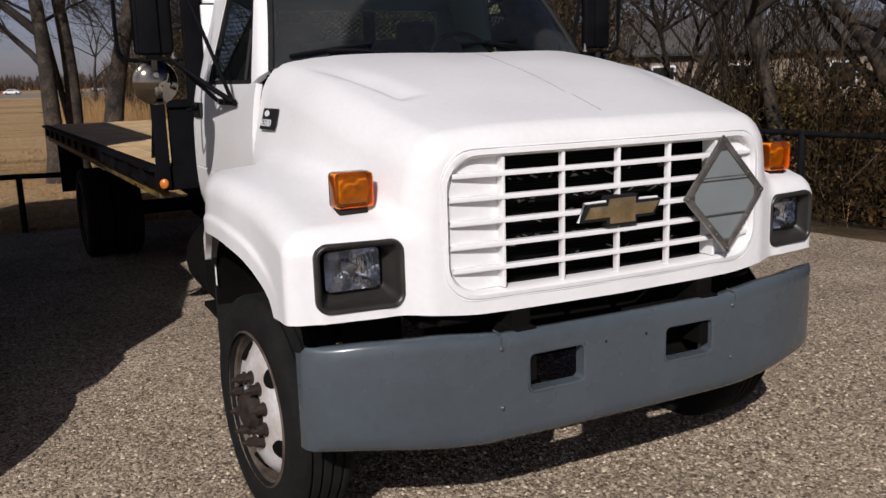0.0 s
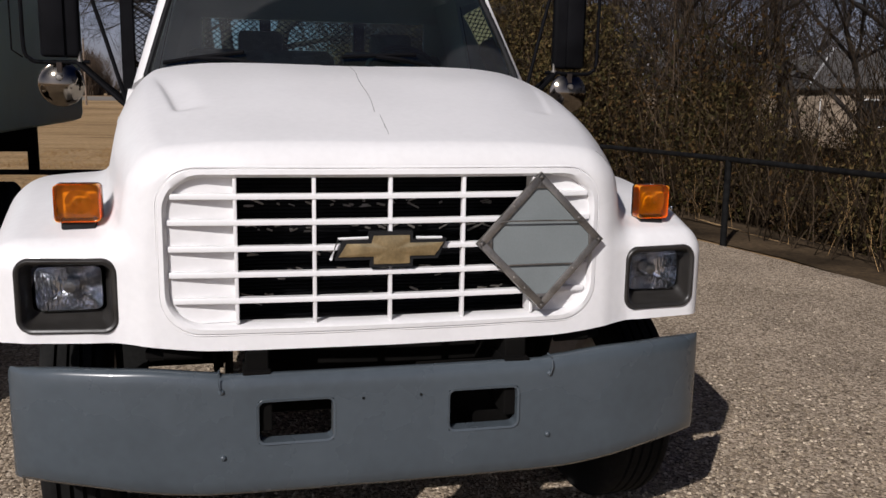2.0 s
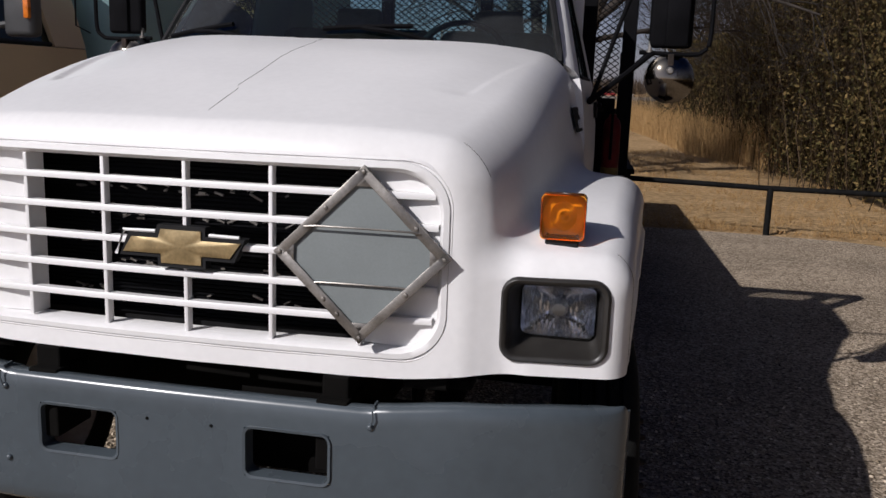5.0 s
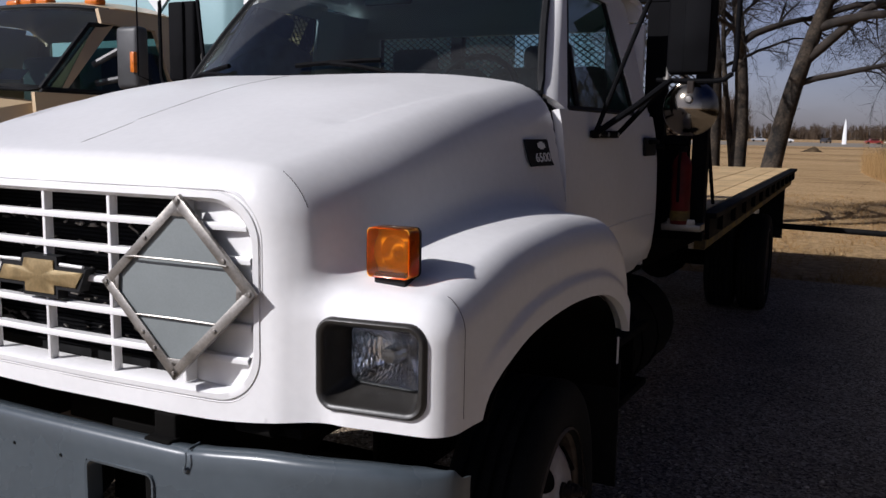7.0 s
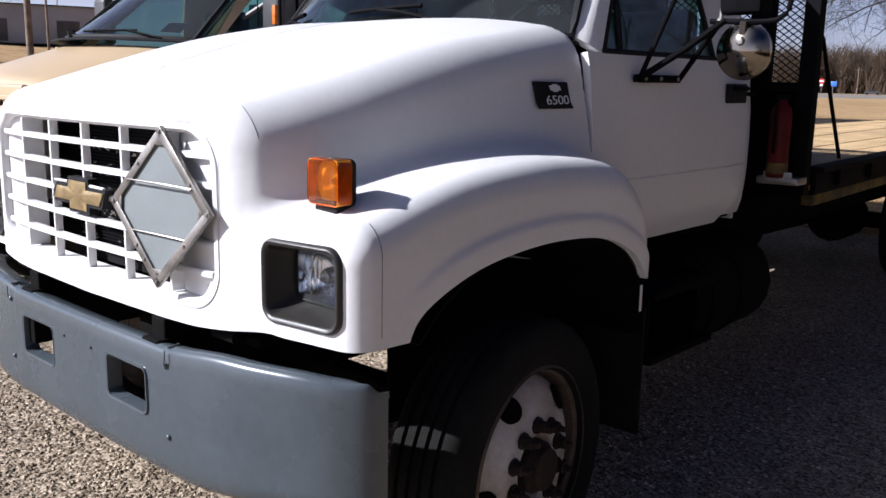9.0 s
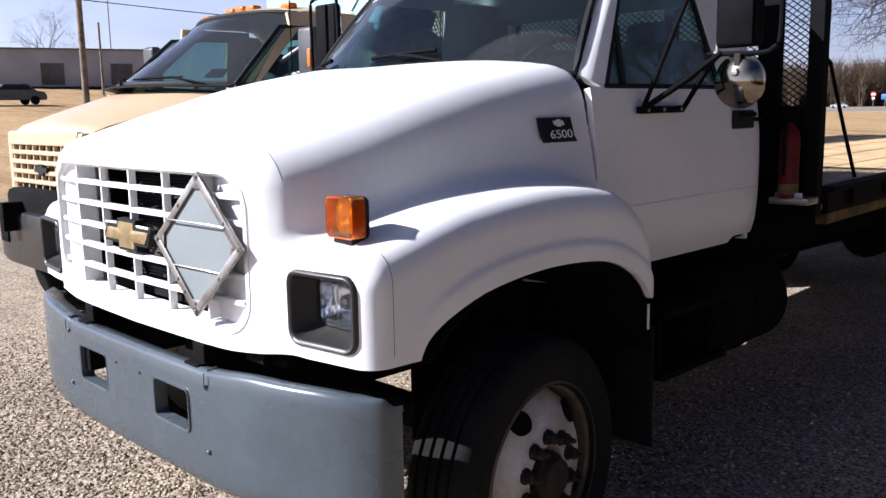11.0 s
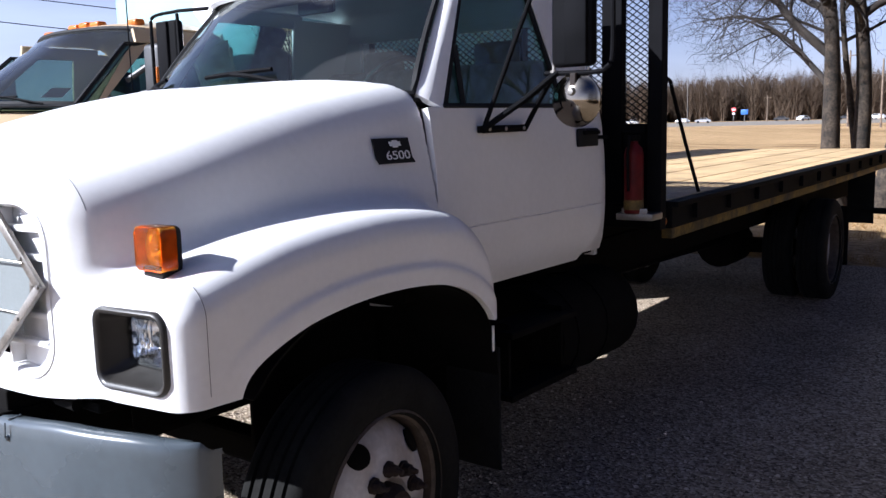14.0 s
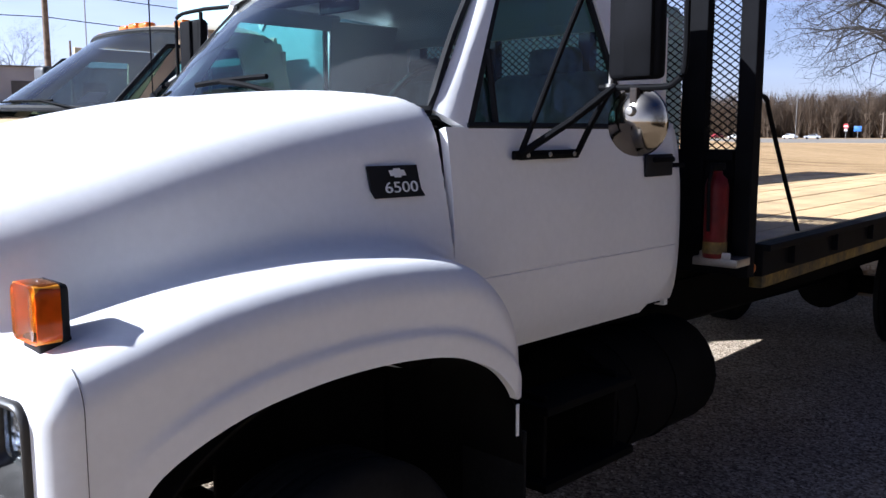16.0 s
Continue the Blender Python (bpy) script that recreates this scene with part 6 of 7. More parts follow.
field_tree(-0.28, 15.9, (0.25, 0.0), 0.20, 7.4, [(3.1, 0, 0.75, 4.0, 0.10), (3.7, 340, 0.45, 4.2, 0.095), (4.1, 60, 0.6, 3.4, 0.08), (2.7, 20, 0.55, 3.4, 0.065), (4.4, 270, 0.7, 3.4, 0.075)], 15)

# woods beside the lot
wood = [bare_tree("bare brown woodland tree beside the lot", 30 + k, 9 + k, 0.12 + 0.02 * k, 5, (0.05 * (k - 1), 0.04), 0.45, (3, 4), 0.5, "woods beside the lot") for k in range(4)]
rng = np.random.default_rng(8)
spots = []
while len(spots) < 125:
    x, y = 3 + 40 * rng.uniform() ** 1.6, rng.uniform(-24, 60)
    if x < wood_edge(y) + 1.8:
        continue
    if all(math.hypot(x - a, y - b) > 1.9 for a, b in spots):
        spots.append((x, y))
for k, (x, y) in enumerate(spots):
    m = pose(x, y, land(x, y), 0, 0, rng.uniform(0, 360)) @ Matrix.Scale(rng.uniform(0.75, 1.25), 4)
    if k < len(wood):
        wood[k].matrix_basis = m
    else:
        src = wood[k % len(wood)]
        c = copy_thing(src, m)
        c.scale = (m.to_scale().x,) * 3


def brush(name, n, place, height, r, material, label, category, seed, arms=3, lean=0.35):
    """Thickets of thin stems with side shoots."""
    rng = np.random.default_rng(seed)
    verts, faces = [], []
    for _ in range(n):
        x, y = place(rng)
        h = rng.uniform(*height)
        p = np.array([x, y, land(x, y) - 0.05])
        d = np.array([rng.normal(0, lean), rng.normal(0, lean), 1.0])
        tips = [(p, p + d * h, r)]
        for _ in range(arms):
            f = rng.uniform(0.25, 0.9)
            s = p + d * h * f
            e = s + (d + rng.normal(0, 0.75, 3)) * h * rng.uniform(0.2, 0.5)
            tips.append((s, e, r * 0.6))
        for a, b, rr in tips:
            mid = (a + b) / 2 + rng.normal(0, 0.05, 3) * h
            t = rng.uniform(0, 6.28)
            base = len(verts)
            for q, rad in ((a, rr), (mid, rr * 0.7), (b, rr * 0.3)):
                for k in range(3):
                    verts.append(q + rad * np.array([math.cos(t + 2.1 * k), math.sin(t + 2.1 * k), 0]))
            for i in (0, 3):
                for k in range(3):
                    j = (k + 1) % 3
                    faces.append((base + i + k, base + i + j, base + i + 3 + j, base + i + 3 + k))
    ob = from_arrays(name, verts, faces, material)
    return tagged(ob, label, category, "", "stuff")


def ditch(rng):
    while True:
        y = rng.uniform(-20, 50)
        x = wood_edge(y) + 0.4 + abs(rng.normal(0, 8.0))
        if x < 36 and noise.noise(Vector((x * 0.45, y * 0.45, 3.0))) > -0.06:
            return x, y


def lot_edge(rng):
    y = rng.uniform(-14, 12)
    return float(np.interp(y, [-14, 0, 5, 9, 12], [7.0, 6.5, 6.2, 5.9, 6.6])) + abs(rng.normal(0, 0.5)), y


def clump(rng):
    y = 19.5 + 28 * rng.uniform() ** 1.3
    return wood_edge(y) - 0.55 + abs(rng.normal(0, 0.8)), y


brush("brush_thicket", 5600, ditch, (0.5, 2.5), 0.010, M_BRUSH, "tangled bare brown brush beside the lot", "brush", 5, 5)
brush("edge_weeds", 46, lot_edge, (0.3, 1.1), 0.003, M_STRAW, "thin dry weeds along the gravel edge", "weeds", 6, 3)


def turf(rng):
    while True:
        y = 9.75 + 16 * rng.uniform() ** 1.6
        x = rng.uniform(-6.0, wood_edge(y))
        if noise.noise(Vector((x * 1.3, y * 1.3, 7.0))) > -0.05:
            return x, y


brush("turf_tufts", 9000, turf, (0.06, 0.13), 0.006, M_STRAW, "short dry tan grass tufts in the field", "grass", 17, 3, 0.7)
SHRUBS = [(4.75, 22.3, 0.55, 4.4), (5.3, 18.6, 0.9, 4.0), (5.5, 16.2, 0.9, 4.2), (6.2, 14.0, 0.9, 3.6), (6.3, 17.5, 1.2, 4.6), (5.8, 20.6, 1.0, 4.6), (4.4, 26.5, 0.9, 3.6), (3.8, 31, 1.0, 3.6), (7.6, 11.0, 0.7, 2.3), (8.6, 7.4, 0.7, 2.0)]


def shrub_spot(rng):
    x, y, s, h_ = SHRUBS[rng.integers(len(SHRUBS))]
    return x + rng.normal(0, s * 0.6), y + rng.normal(0, s * 0.6)


def shrub_leaf(rng):
    x, y, s, h_ = SHRUBS[rng.integers(len(SHRUBS))]
    z = h_ * rng.uniform() ** 0.8
    w = s * (0.65 + 0.5 * math.sin(math.pi * min(1.0, z / h_)))
    return x + rng.normal(0, w * 0.6), y + rng.normal(0, w * 0.6), land(x, y) + z


brush("shrub_stems", 1000, shrub_spot, (2.2, 4.9), 0.010, M_BRUSH, "dense upright bare shrubs at the edge of the woods", "shrubs", 15, 7, 0.16)
brush("reed_grass", 4600, clump, (0.4, 1.25), 0.008, M_STRAW, "tall tan dry grass clump", "grass", 7, 1, 0.15)


def leaf_cloud(name, n, place, seed, label, material=M_LEAF):
    rng = np.random.default_rng(seed)
    c = np.array([place(rng) for _ in range(n)])
    a, b = rng.normal(0, 1, (n, 3)), rng.normal(0, 1, (n, 3))
    s = rng.uniform(0.02, 0.058, (n, 1))
    a = a / np.linalg.norm(a, axis=1, keepdims=True) * s
    b = b / np.linalg.norm(b, axis=1, keepdims=True) * s * 0.55
    v = np.stack([c - a, c + b, c + a, c - b], 1).reshape(-1, 3)
    f = (np.arange(4)[None] + 4 * np.arange(n)[:, None])
    ob = from_arrays(name, v.tolist(), f.tolist(), material)
    return tagged(ob, label, "leaves", "", "stuff")


heads = []
for _ in range(190):
    y = rng.uniform(-14, 40)
    heads.append((wood_edge(y) + 1.2 + abs(rng.normal(0, 6)), y, rng.uniform(0.0, 2.6), rng.uniform(0.3, 1.0)))


def leafy(rng):
    x, y, z, s = heads[rng.integers(len(heads))]
    s *= 0.75
    return x + rng.normal(0, s), y + rng.normal(0, s), land(x, y) + abs(z + rng.normal(0, s * 0.8))


leaf_cloud("olive_shrub_leaves", 150000, shrub_leaf, 19, "dull olive leaves on the shrubs at the woods edge", M_OLIVE)
leaf_cloud("clinging_leaves", 230000, leafy, 9, "brown and dull green leaves clinging in the brush")


# ---- tan truck parked alongside ----
tan = thing("service_truck", "tan cab truck with white service body parked on gravel", "truck")
TX = -3.62


def tan_half(z):
    return lerp_table(z, [0.9, 1.2, 1.5, 1.9, 2.45], [0.98, 1.02, 1.02, 0.99, 0.82])


# a narrow upright nose with a tall grille, widening back to the windshield
NX, NY = -3.84, 1.16


def tan_hood(s, t):
    """Hood skin: s from -1 to 1 across, t from the front edge to the windshield."""
    y = NY + (0.62 + 0.38 * s * s) * t
    mid, half = NX + (TX - NX) * smooth(0, 1, t), 0.735 + 0.20 * t
    z = 1.615 + 0.315 * t - 0.06 * t * t - 0.045 * abs(s) ** 5 - 0.05 * (1 - smooth(0, 0.07, t))
    return Vector((mid + half * s, y + 0.03 * s * s * (1 - t), z))


bm = bmesh.new()
rows = [[tan_hood(s, t) for t in (0, 0.015, 0.04, 0.08, 0.15, 0.3, 0.5, 0.7, 0.85, 1.0)] for s in np.linspace(-1, 1, 25)]
sheet(bm, rows, 0.02)
for s in (1, -1):
    edge = [tan_hood(s, t) for t in (0, 0.04, 0.15, 0.3, 0.5, 0.7, 0.85, 1.0)]
    sheet(bm, [edge, [p + Vector((0.012 * s, 0, -0.03)) for p in edge], [Vector((p.x + 0.02 * s, p.y, 1.36)) for p in edge], [Vector((p.x + 0.02 * s, p.y, 1.02)) for p in edge]], 0.02)
body = part("front_body", bm, M_TAN, tan, "tan painted hood with upright nose")
for s in (1, -1):
    bm = bmesh.new()
    out = [(TX + s * (0.66 + 0.30 * smooth(1.25, 1.75, y)), y, zt) for y, zt in ((1.25, 1.14), (1.36, 1.25), (1.55, 1.31), (1.80, 1.34), (2.05, 1.34), (2.20, 1.28))]
    inner = [(TX + s * 0.60, y, z + 0.05) for x, y, z in out]
    sheet(bm, [inner, [(x - 0.04 * s, y, z + 0.02) for x, y, z in out], out, [(x + 0.01 * s, y, z - 0.10) for x, y, z in out]], 0.02)
    part("fender", bm, M_TAN, tan)
# face with the grille: flat bars over a dark opening, between painted borders
pieces("grille_border", [((NX, NY + 0.03, 1.545), (1.36, 0.06, 0.09)), ((NX, NY + 0.03, 1.05), (1.36, 0.06, 0.09)), ((NX - 0.695, NY + 0.05, 1.30), (0.085, 0.08, 0.56)), ((NX + 0.695, NY + 0.05, 1.30), (0.085, 0.08, 0.56))], M_TAN, tan, 0.02)
bm = bmesh.new()
box(bm, (NX, NY + 0.12, 1.30), (1.34, 0.05, 0.46), 0.01)
part("grille", bm, M_TRIM, tan)
pieces("grille_bar", [((NX, NY + 0.022, 1.125 + 0.075 * k), (1.32, 0.05, 0.034)) for k in range(6)], M_TAN, tan, 0.008)
pieces("grille_slat", [((NX - 0.62 + 0.138 * k, NY + 0.030, 1.30), (0.020, 0.035, 0.44)) for k in range(10)], M_TAN, tan, 0.006)
bm = bmesh.new()
prism(bm, [(NX + x * 0.75, 1.30 + z * 0.9) for x, z in tie(1, 0.0)], NY - 0.018, NY + 0.01)
part("grille_badge", bm, M_TRIM, tan, "dark plain cross-shaped badge", smooth=False)
bm = bmesh.new()
bow = [(x, NY - 0.16 + 0.22 * abs((x - NX) / 1.02) ** 4) for x in np.linspace(NX - 1.0, NX + 1.0, 21)]
sheet(bm, [[(x, y + d, z) for x, y in bow] for z, d in ((0.97, 0.14), (0.985, 0.05), (0.975, 0.01), (0.94, 0.0), (0.60, 0.0), (0.565, 0.02), (0.56, 0.12))], 0.008)
part("front_bumper", bm, M_BEZEL, tan, "dark grey steel bumper")
for dx in (-0.46, 0.46):
    bm = bmesh.new()
    box(bm, (NX + dx, NY - 0.155, 0.78), (0.16, 0.03, 0.10), 0.008)
    part("tow_opening", bm, M_BLACK, tan)


def tws(s, t):
    base = Vector((TX + 0.93 * s, 1.80 + 0.43 * s * s, 1.930 - 0.02 * s * s))
    top = Vector((TX + 0.78 * s, 2.66 + 0.18 * s * s, 2.50 - 0.03 * s ** 4))
    return base.lerp(top, t)


bm = bmesh.new()
rows = []
for s in np.linspace(-1, 1, 17):
    e = abs(s) ** 4
    rows.append([tws(s, 1.0), Vector((TX + 0.80 * s, 2.76 + 0.14 * s * s, 2.54 - 0.05 * e)), Vector((TX + 0.82 * s, 3.10, 2.58 - 0.09 * e)), Vector((TX + 0.82 * s, 3.45, 2.57 - 0.09 * e)), Vector((TX + 0.84 * s, 3.56, 2.38))])
sheet(bm, [spline(r, 3) for r in rows], 0.03)
for sx in (1, -1):
    sheet(bm, [[tws(sx, t), tws(sx, t) + Vector((sx * 0.025, 0.10, -0.01))] for t in np.linspace(0, 1, 6)], 0.03)
    low = [[(TX + sx * (tan_half(z)), y, z) for y in np.linspace(2.05, 3.56, 8)] for z in (0.95, 1.2, 1.5, 1.75, 1.88)]
    sheet(bm, low, 0.03)
    sheet(bm, [[(TX + sx * tan_half(z), y, z) for y in (3.22 - 0.1 * (z - 1.88), 3.4, 3.56)] for z in (1.88, 2.1, 2.42)], 0.03)
    sheet(bm, [[(TX + sx * tan_half(z), y, z) for y in np.linspace(2.7, 3.4, 4)] for z in (2.36, 2.46)], 0.03)
box(bm, (TX, 3.55, 1.42), (1.8, 0.03, 0.94), 0.004)
box(bm, (TX, 3.55, 2.42), (1.6, 0.03, 0.12), 0.004)
for sx in (1, -1):
    box(bm, (TX + sx * 0.80, 3.55, 2.12), (0.22, 0.03, 0.50), 0.004)
part("cab", bm, M_TAN, tan, "tan painted cab")
bm = bmesh.new()
sheet(bm, [[tws(s, t) for s in np.linspace(-1, 1, 17)] for t in np.linspace(0, 1, 7)])
part("windshield", bm, M_GLASS_WEST, tan)
bm = bmesh.new()
loop = [tws(s, 0.0) for s in np.linspace(-1, 1, 17)] + [tws(1, t) for t in np.linspace(0.2, 1, 5)] + [tws(s, 1) for s in np.linspace(0.9, -1, 16)] + [tws(-1, t) for t in np.linspace(0.8, 0.2, 4)]
rod(bm, loop + [loop[0]], 0.022, 6, caps=False)
sheet(bm, [[tws(s, 0) + Vector((0, -0.12, -0.015)) for s in np.linspace(-0.98, 0.98, 13)], [tws(s, 0) + Vector((0, 0.0, 0.005)) for s in np.linspace(-0.98, 0.98, 13)]], 0.01)
part("windshield_seal", bm, M_TRIM, tan)
for s0 in (0.5, -0.35):
    bm = bmesh.new()
    rod(bm, [tws(s0 + 0.3, 0) + Vector((0, -0.06, 0.0)), tws(s0, 0.05) + Vector((0, -0.04, 0.02)), tws(s0 - 0.35, 0.06) + Vector((0, -0.03, 0.01))], 0.009, 6)
    rod(bm, [tws(s0 - 0.5, 0.05) + Vector((0, -0.02, 0.012)), tws(s0 + 0.05, 0.07) + Vector((0, -0.02, 0.012))], 0.008, 6)
    part("wiper", bm, M_BLACK, tan)
bm = bmesh.new()
sheet(bm, [[tws(s, t) + Vector((0, 0.025, -0.012)) for s in (0.66, 0.80)] for t in (0.10, 0.22)], 0.001)
part("windshield_sticker", bm, M_PALE, tan, "pale paper sticker behind glass", smooth=False)
for sx in (1, -1):
    bm = bmesh.new()
    poly = [(2.12, 1.90), (2.62, 2.35), (3.20, 2.38), (3.28, 1.90)]
    v = [bm.verts.new((TX + sx * (tan_half(z) - 0.012), y, z)) for y, z in poly]
    bm.faces.new(v)
    part("window_pane", bm, M_TINT_WEST, tan, smooth=False)
    bm = bmesh.new()
    rod(bm, [(TX + sx * (tan_half(z) - 0.005), y, z) for y, z in poly + poly[:1]], 0.018, 6)
    part("window_frame", bm, M_TRIM, tan)
    bm = bmesh.new()
    mx = TX + sx * 1.24
    box(bm, (mx, 2.62, 2.12), (0.20, 0.11, 0.40), 0.035, seg=3)
    rod(bm, [(mx - sx * 0.06, 2.63, 2.0), (TX + sx * 0.98, 2.55, 1.96)], 0.022, 8)
    rod(bm, [(mx - sx * 0.06, 2.63, 2.2), (TX + sx * 0.96, 2.55, 2.08)], 0.022, 8)
    mr = part("side_mirror", bm, M_MIRRORSHELL, tan, "dark grey towing mirror with amber strip")
    bm = bmesh.new()
    box(bm, (mx + sx * 0.075, 2.556, 2.09), (0.035, 0.03, 0.13), 0.006)
    part("mirror_marker", bm, M_ORANGE, mr)
for x in (0, -0.16, 0.16, 0.62, -0.62):
    bm = bmesh.new()
    box(bm, (TX + x, 2.84 + 0.1 * x * x, 2.565 - 0.04 * abs(x)), (0.13, 0.09, 0.05), 0.02, seg=3)
    part("roof_marker", bm, M_ORANGE, tan, "amber roof marker lamp")
bm = bmesh.new()
box(bm, (TX, 2.6, 1.55), (1.8, 1.0, 0.4), 0.05)
for x in (-0.45, 0.45):
    box(bm, (TX + x, 3.35, 1.85), (0.55, 0.16, 0.75), 0.06, seg=3)
part("inside", bm, M_DASH, tan)
# white van body with rounded corners, behind the tan cab
bm = bmesh.new()
plan = rounded(2.44, 5.45, 0.30, 8)
rows = [[(TX + 0.02 + x * k, 6.47 + y * k, z) for x, y in plan] for z, k in ((1.40, 0.05), (1.40, 0.93), (1.43, 0.985), (1.50, 1.0), (3.10, 1.0), (3.20, 0.97), (3.23, 0.05))]
sheet(bm, rows, 0, closed=True)
part("van_body", bm, M_TANK, tan, "white service body with rounded corners")
bm = bmesh.new()
for y in (4.0, 5.4, 6.9):
    box(bm, (TX, y, 1.27), (2.1, 0.10, 0.24), 0.01)
for sx in (1, -1):
    box(bm, (TX + sx * 0.43, 4.2, 0.95), (0.09, 6.6, 0.22), 0.006)
    box(bm, (TX + sx * 1.02, 5.0, 1.02), (0.10, 0.06, 0.34), 0.01)
    box(bm, (TX + sx * 1.06, 7.0, 1.16), (0.10, 0.07, 0.5), 0.01)
box(bm, (TX, 1.7, 0.9), (1.5, 1.3, 0.5), 0.05)
part("chassis", bm, M_DARK, tan)
bm = bmesh.new()
box(bm, (TX + 0.35, 3.735, 2.75), (0.24, 0.008, 0.24), 0.002, Matrix.Translation((TX + 0.35, 3.735, 2.75)) @ Matrix.Rotation(radians(45), 4, "Y") @ Matrix.Translation((-TX - 0.35, -3.735, -2.75)))
part("body_placard", bm, M_PALE, tan, smooth=False)
for x in (0.92, -0.92):
    for y in (1.75, 6.3):
        w = new("wheel")
        w.parent = tan
        w.matrix_basis = pose(TX + x, y, 0.455, 0, 0, 0 if x > 0 else 180)
        wheel_parts(w, y > 3)

# ---- distance ----
STOP_AT, BLUE_AT, POLE_AT = (-82.8, 245.0), (-80.1, 246.0), (-90.9, 231.4)
M_ASPH = mat("road_asphalt", (0.21, 0.185, 0.15), 0.9, var=0.1, scale=0.3)
M_BLDG = mat("grey_metal_siding", (0.34, 0.34, 0.36), 0.7, var=0.08, scale=0.3)
M_ROOF = mat("dark_roof", (0.09, 0.085, 0.08), 0.8, var=0.2, scale=0.5)
M_WOODP = mat("pole_wood", (0.20, 0.15, 0.11), 0.9, var=0.25, scale=3, bump=0.5, bump_scale=30)
M_HOUSE = mat("brown_siding", (0.30, 0.235, 0.17), 0.8, var=0.1, scale=0.8)
M_BLUE = mat("blue_sign", (0.03, 0.12, 0.38), 0.5)
M_STOP = mat("red_sign", (0.50, 0.03, 0.03), 0.5)
bm = bmesh.new()
line = spline([(-700, 66, 0.03), (-400, 141, 0.03), (-100, 216, 0.03), (100, 266, 0.03), (300, 316, 0.03)], 8)
sheet(bm, [[p + Vector((0, -62.0, 0)) for p in line], [p + Vector((0, 62.0, 0)) for p in line]], 0.06)
structure("road", bm, M_ASPH, "distant wide grey asphalt road and lot across the field", "road")
CAR_COLS = [("white", (0.7, 0.7, 0.7)), ("dark grey", (0.05, 0.05, 0.055)), ("red", (0.30, 0.03, 0.03)), ("silver", (0.4, 0.4, 0.42))]
car_mats = [(n_, mat("car_paint", c, 0.3, var=0.05, coat=0.4)) for n_, c in CAR_COLS]


def far_car(cname, m, x, y, turn):
    car = thing("car", f"{cname} car on the distant road", "car", "cars on the far road", pose(x, y, max(0.06, land(x, y) + 0.03), 0, 0, turn))
    bm = bmesh.new()
    prof = [(-2.2, 0.35), (-2.25, 0.75), (-1.9, 0.92), (-1.2, 1.0), (-0.7, 1.42), (0.9, 1.45), (1.5, 1.0), (2.1, 0.9), (2.25, 0.6), (2.2, 0.35)]
    sheet(bm, [[(px, -0.85, pz) for px, pz in prof], [(px, -0.88, pz) for px, pz in prof], [(px, 0.88, pz) for px, pz in prof]], 0)
    for y_ in (-0.85, 0.88):
        bm.faces.new([bm.verts.new((px, y_, pz)) for px, pz in prof])
    part("body", bm, m, car)
    for y_ in (-0.89, 0.89):
        bm = bmesh.new()
        sheet(bm, [[(-1.05, y_, 1.03), (1.3, y_, 1.03)], [(-0.65, y_, 1.36), (0.85, y_, 1.38)]], 0.01)
        part("window", bm, M_TRIM, car)
    for px in (-1.4, 1.4):
        for y_ in (-0.8, 0.8):
            bm = bmesh.new()
            lathe(bm, [(0.0, -0.1), (0.31, -0.1), (0.33, 0.0), (0.31, 0.1), (0.0, 0.1)], 12, Matrix.Translation((px, y_, 0.33)) @ Matrix.Rotation(radians(90), 4, "Z"))
            part("tyre", bm, M_RUBBER, car)


rng = np.random.default_rng(21)
far_car("dark grey", car_mats[1][1], -62, 20.5, 95)
# cars and vans standing in a loose row along the road, in front of the woods
for k in range(34):
    x = -300 + 10.5 * k + rng.uniform(-3, 3)
    y = 262 + 0.25 * (x + 100) + rng.uniform(-22, 12)
    n_, m = car_mats[[0, 1, 0, 3, 0, 1, 2, 0, 0, 3, 1][k % 11]]
    far_car(n_, m, x, y, 14 + [0, 180, 60, 0, 140][k % 5])
sign = thing("road_sign", "round red and white road sign on a post", "road sign", "", pose(STOP_AT[0], STOP_AT[1], 0))
bm = bmesh.new()
rod(bm, [(0, 0, 0), (0, 0, 3.8)], 0.09, 8)
part("sign_post", bm, M_STEEL, sign)
bm = bmesh.new()
lathe(bm, [(0.0, -0.02), (0.70, -0.02), (0.70, 0.02), (0.0, 0.02)], 24, Matrix.Translation((0, -0.11, 3.6)) @ Matrix.Rotation(radians(90), 4, "Z"))
part("sign_plate", bm, M_STOP, sign)
pieces("white_bar", [((0, -0.15, 3.6), (1.0, 0.03, 0.32))], M_PALE, sign)
pieces("lower_plate", [((0, -0.12, 2.55), (0.75, 0.03, 0.5))], M_PALE, sign)
sign = thing("blue_sign", "blue guide sign beside the distant road", "road sign", "", pose(BLUE_AT[0], BLUE_AT[1], 0))
bm = bmesh.new()
rod(bm, [(0, 0, 0), (0, 0, 3.6)], 0.10, 8)
part("sign_post", bm, M_STEEL, sign)
bm = bmesh.new()
box(bm, (0, -0.12, 2.9), (2.0, 0.04, 1.4), 0.01)
part("sign_plate", bm, M_BLUE, sign)
sign = thing("white_marker", "tall white pointed marker in the field", "marker", "", pose(-9.6, 241, 0))
bm = bmesh.new()
sheet(bm, [[(x * w_, y * w_, z) for x, y in rounded(1.0, 1.0, 0.1, 2)] for z, w_ in ((0, 1.05), (1.4, 1.0), (4.6, 0.6), (6.3, 0.18), (6.35, 0.01))], 0, closed=True)
part("panel", bm, M_PALE, sign)

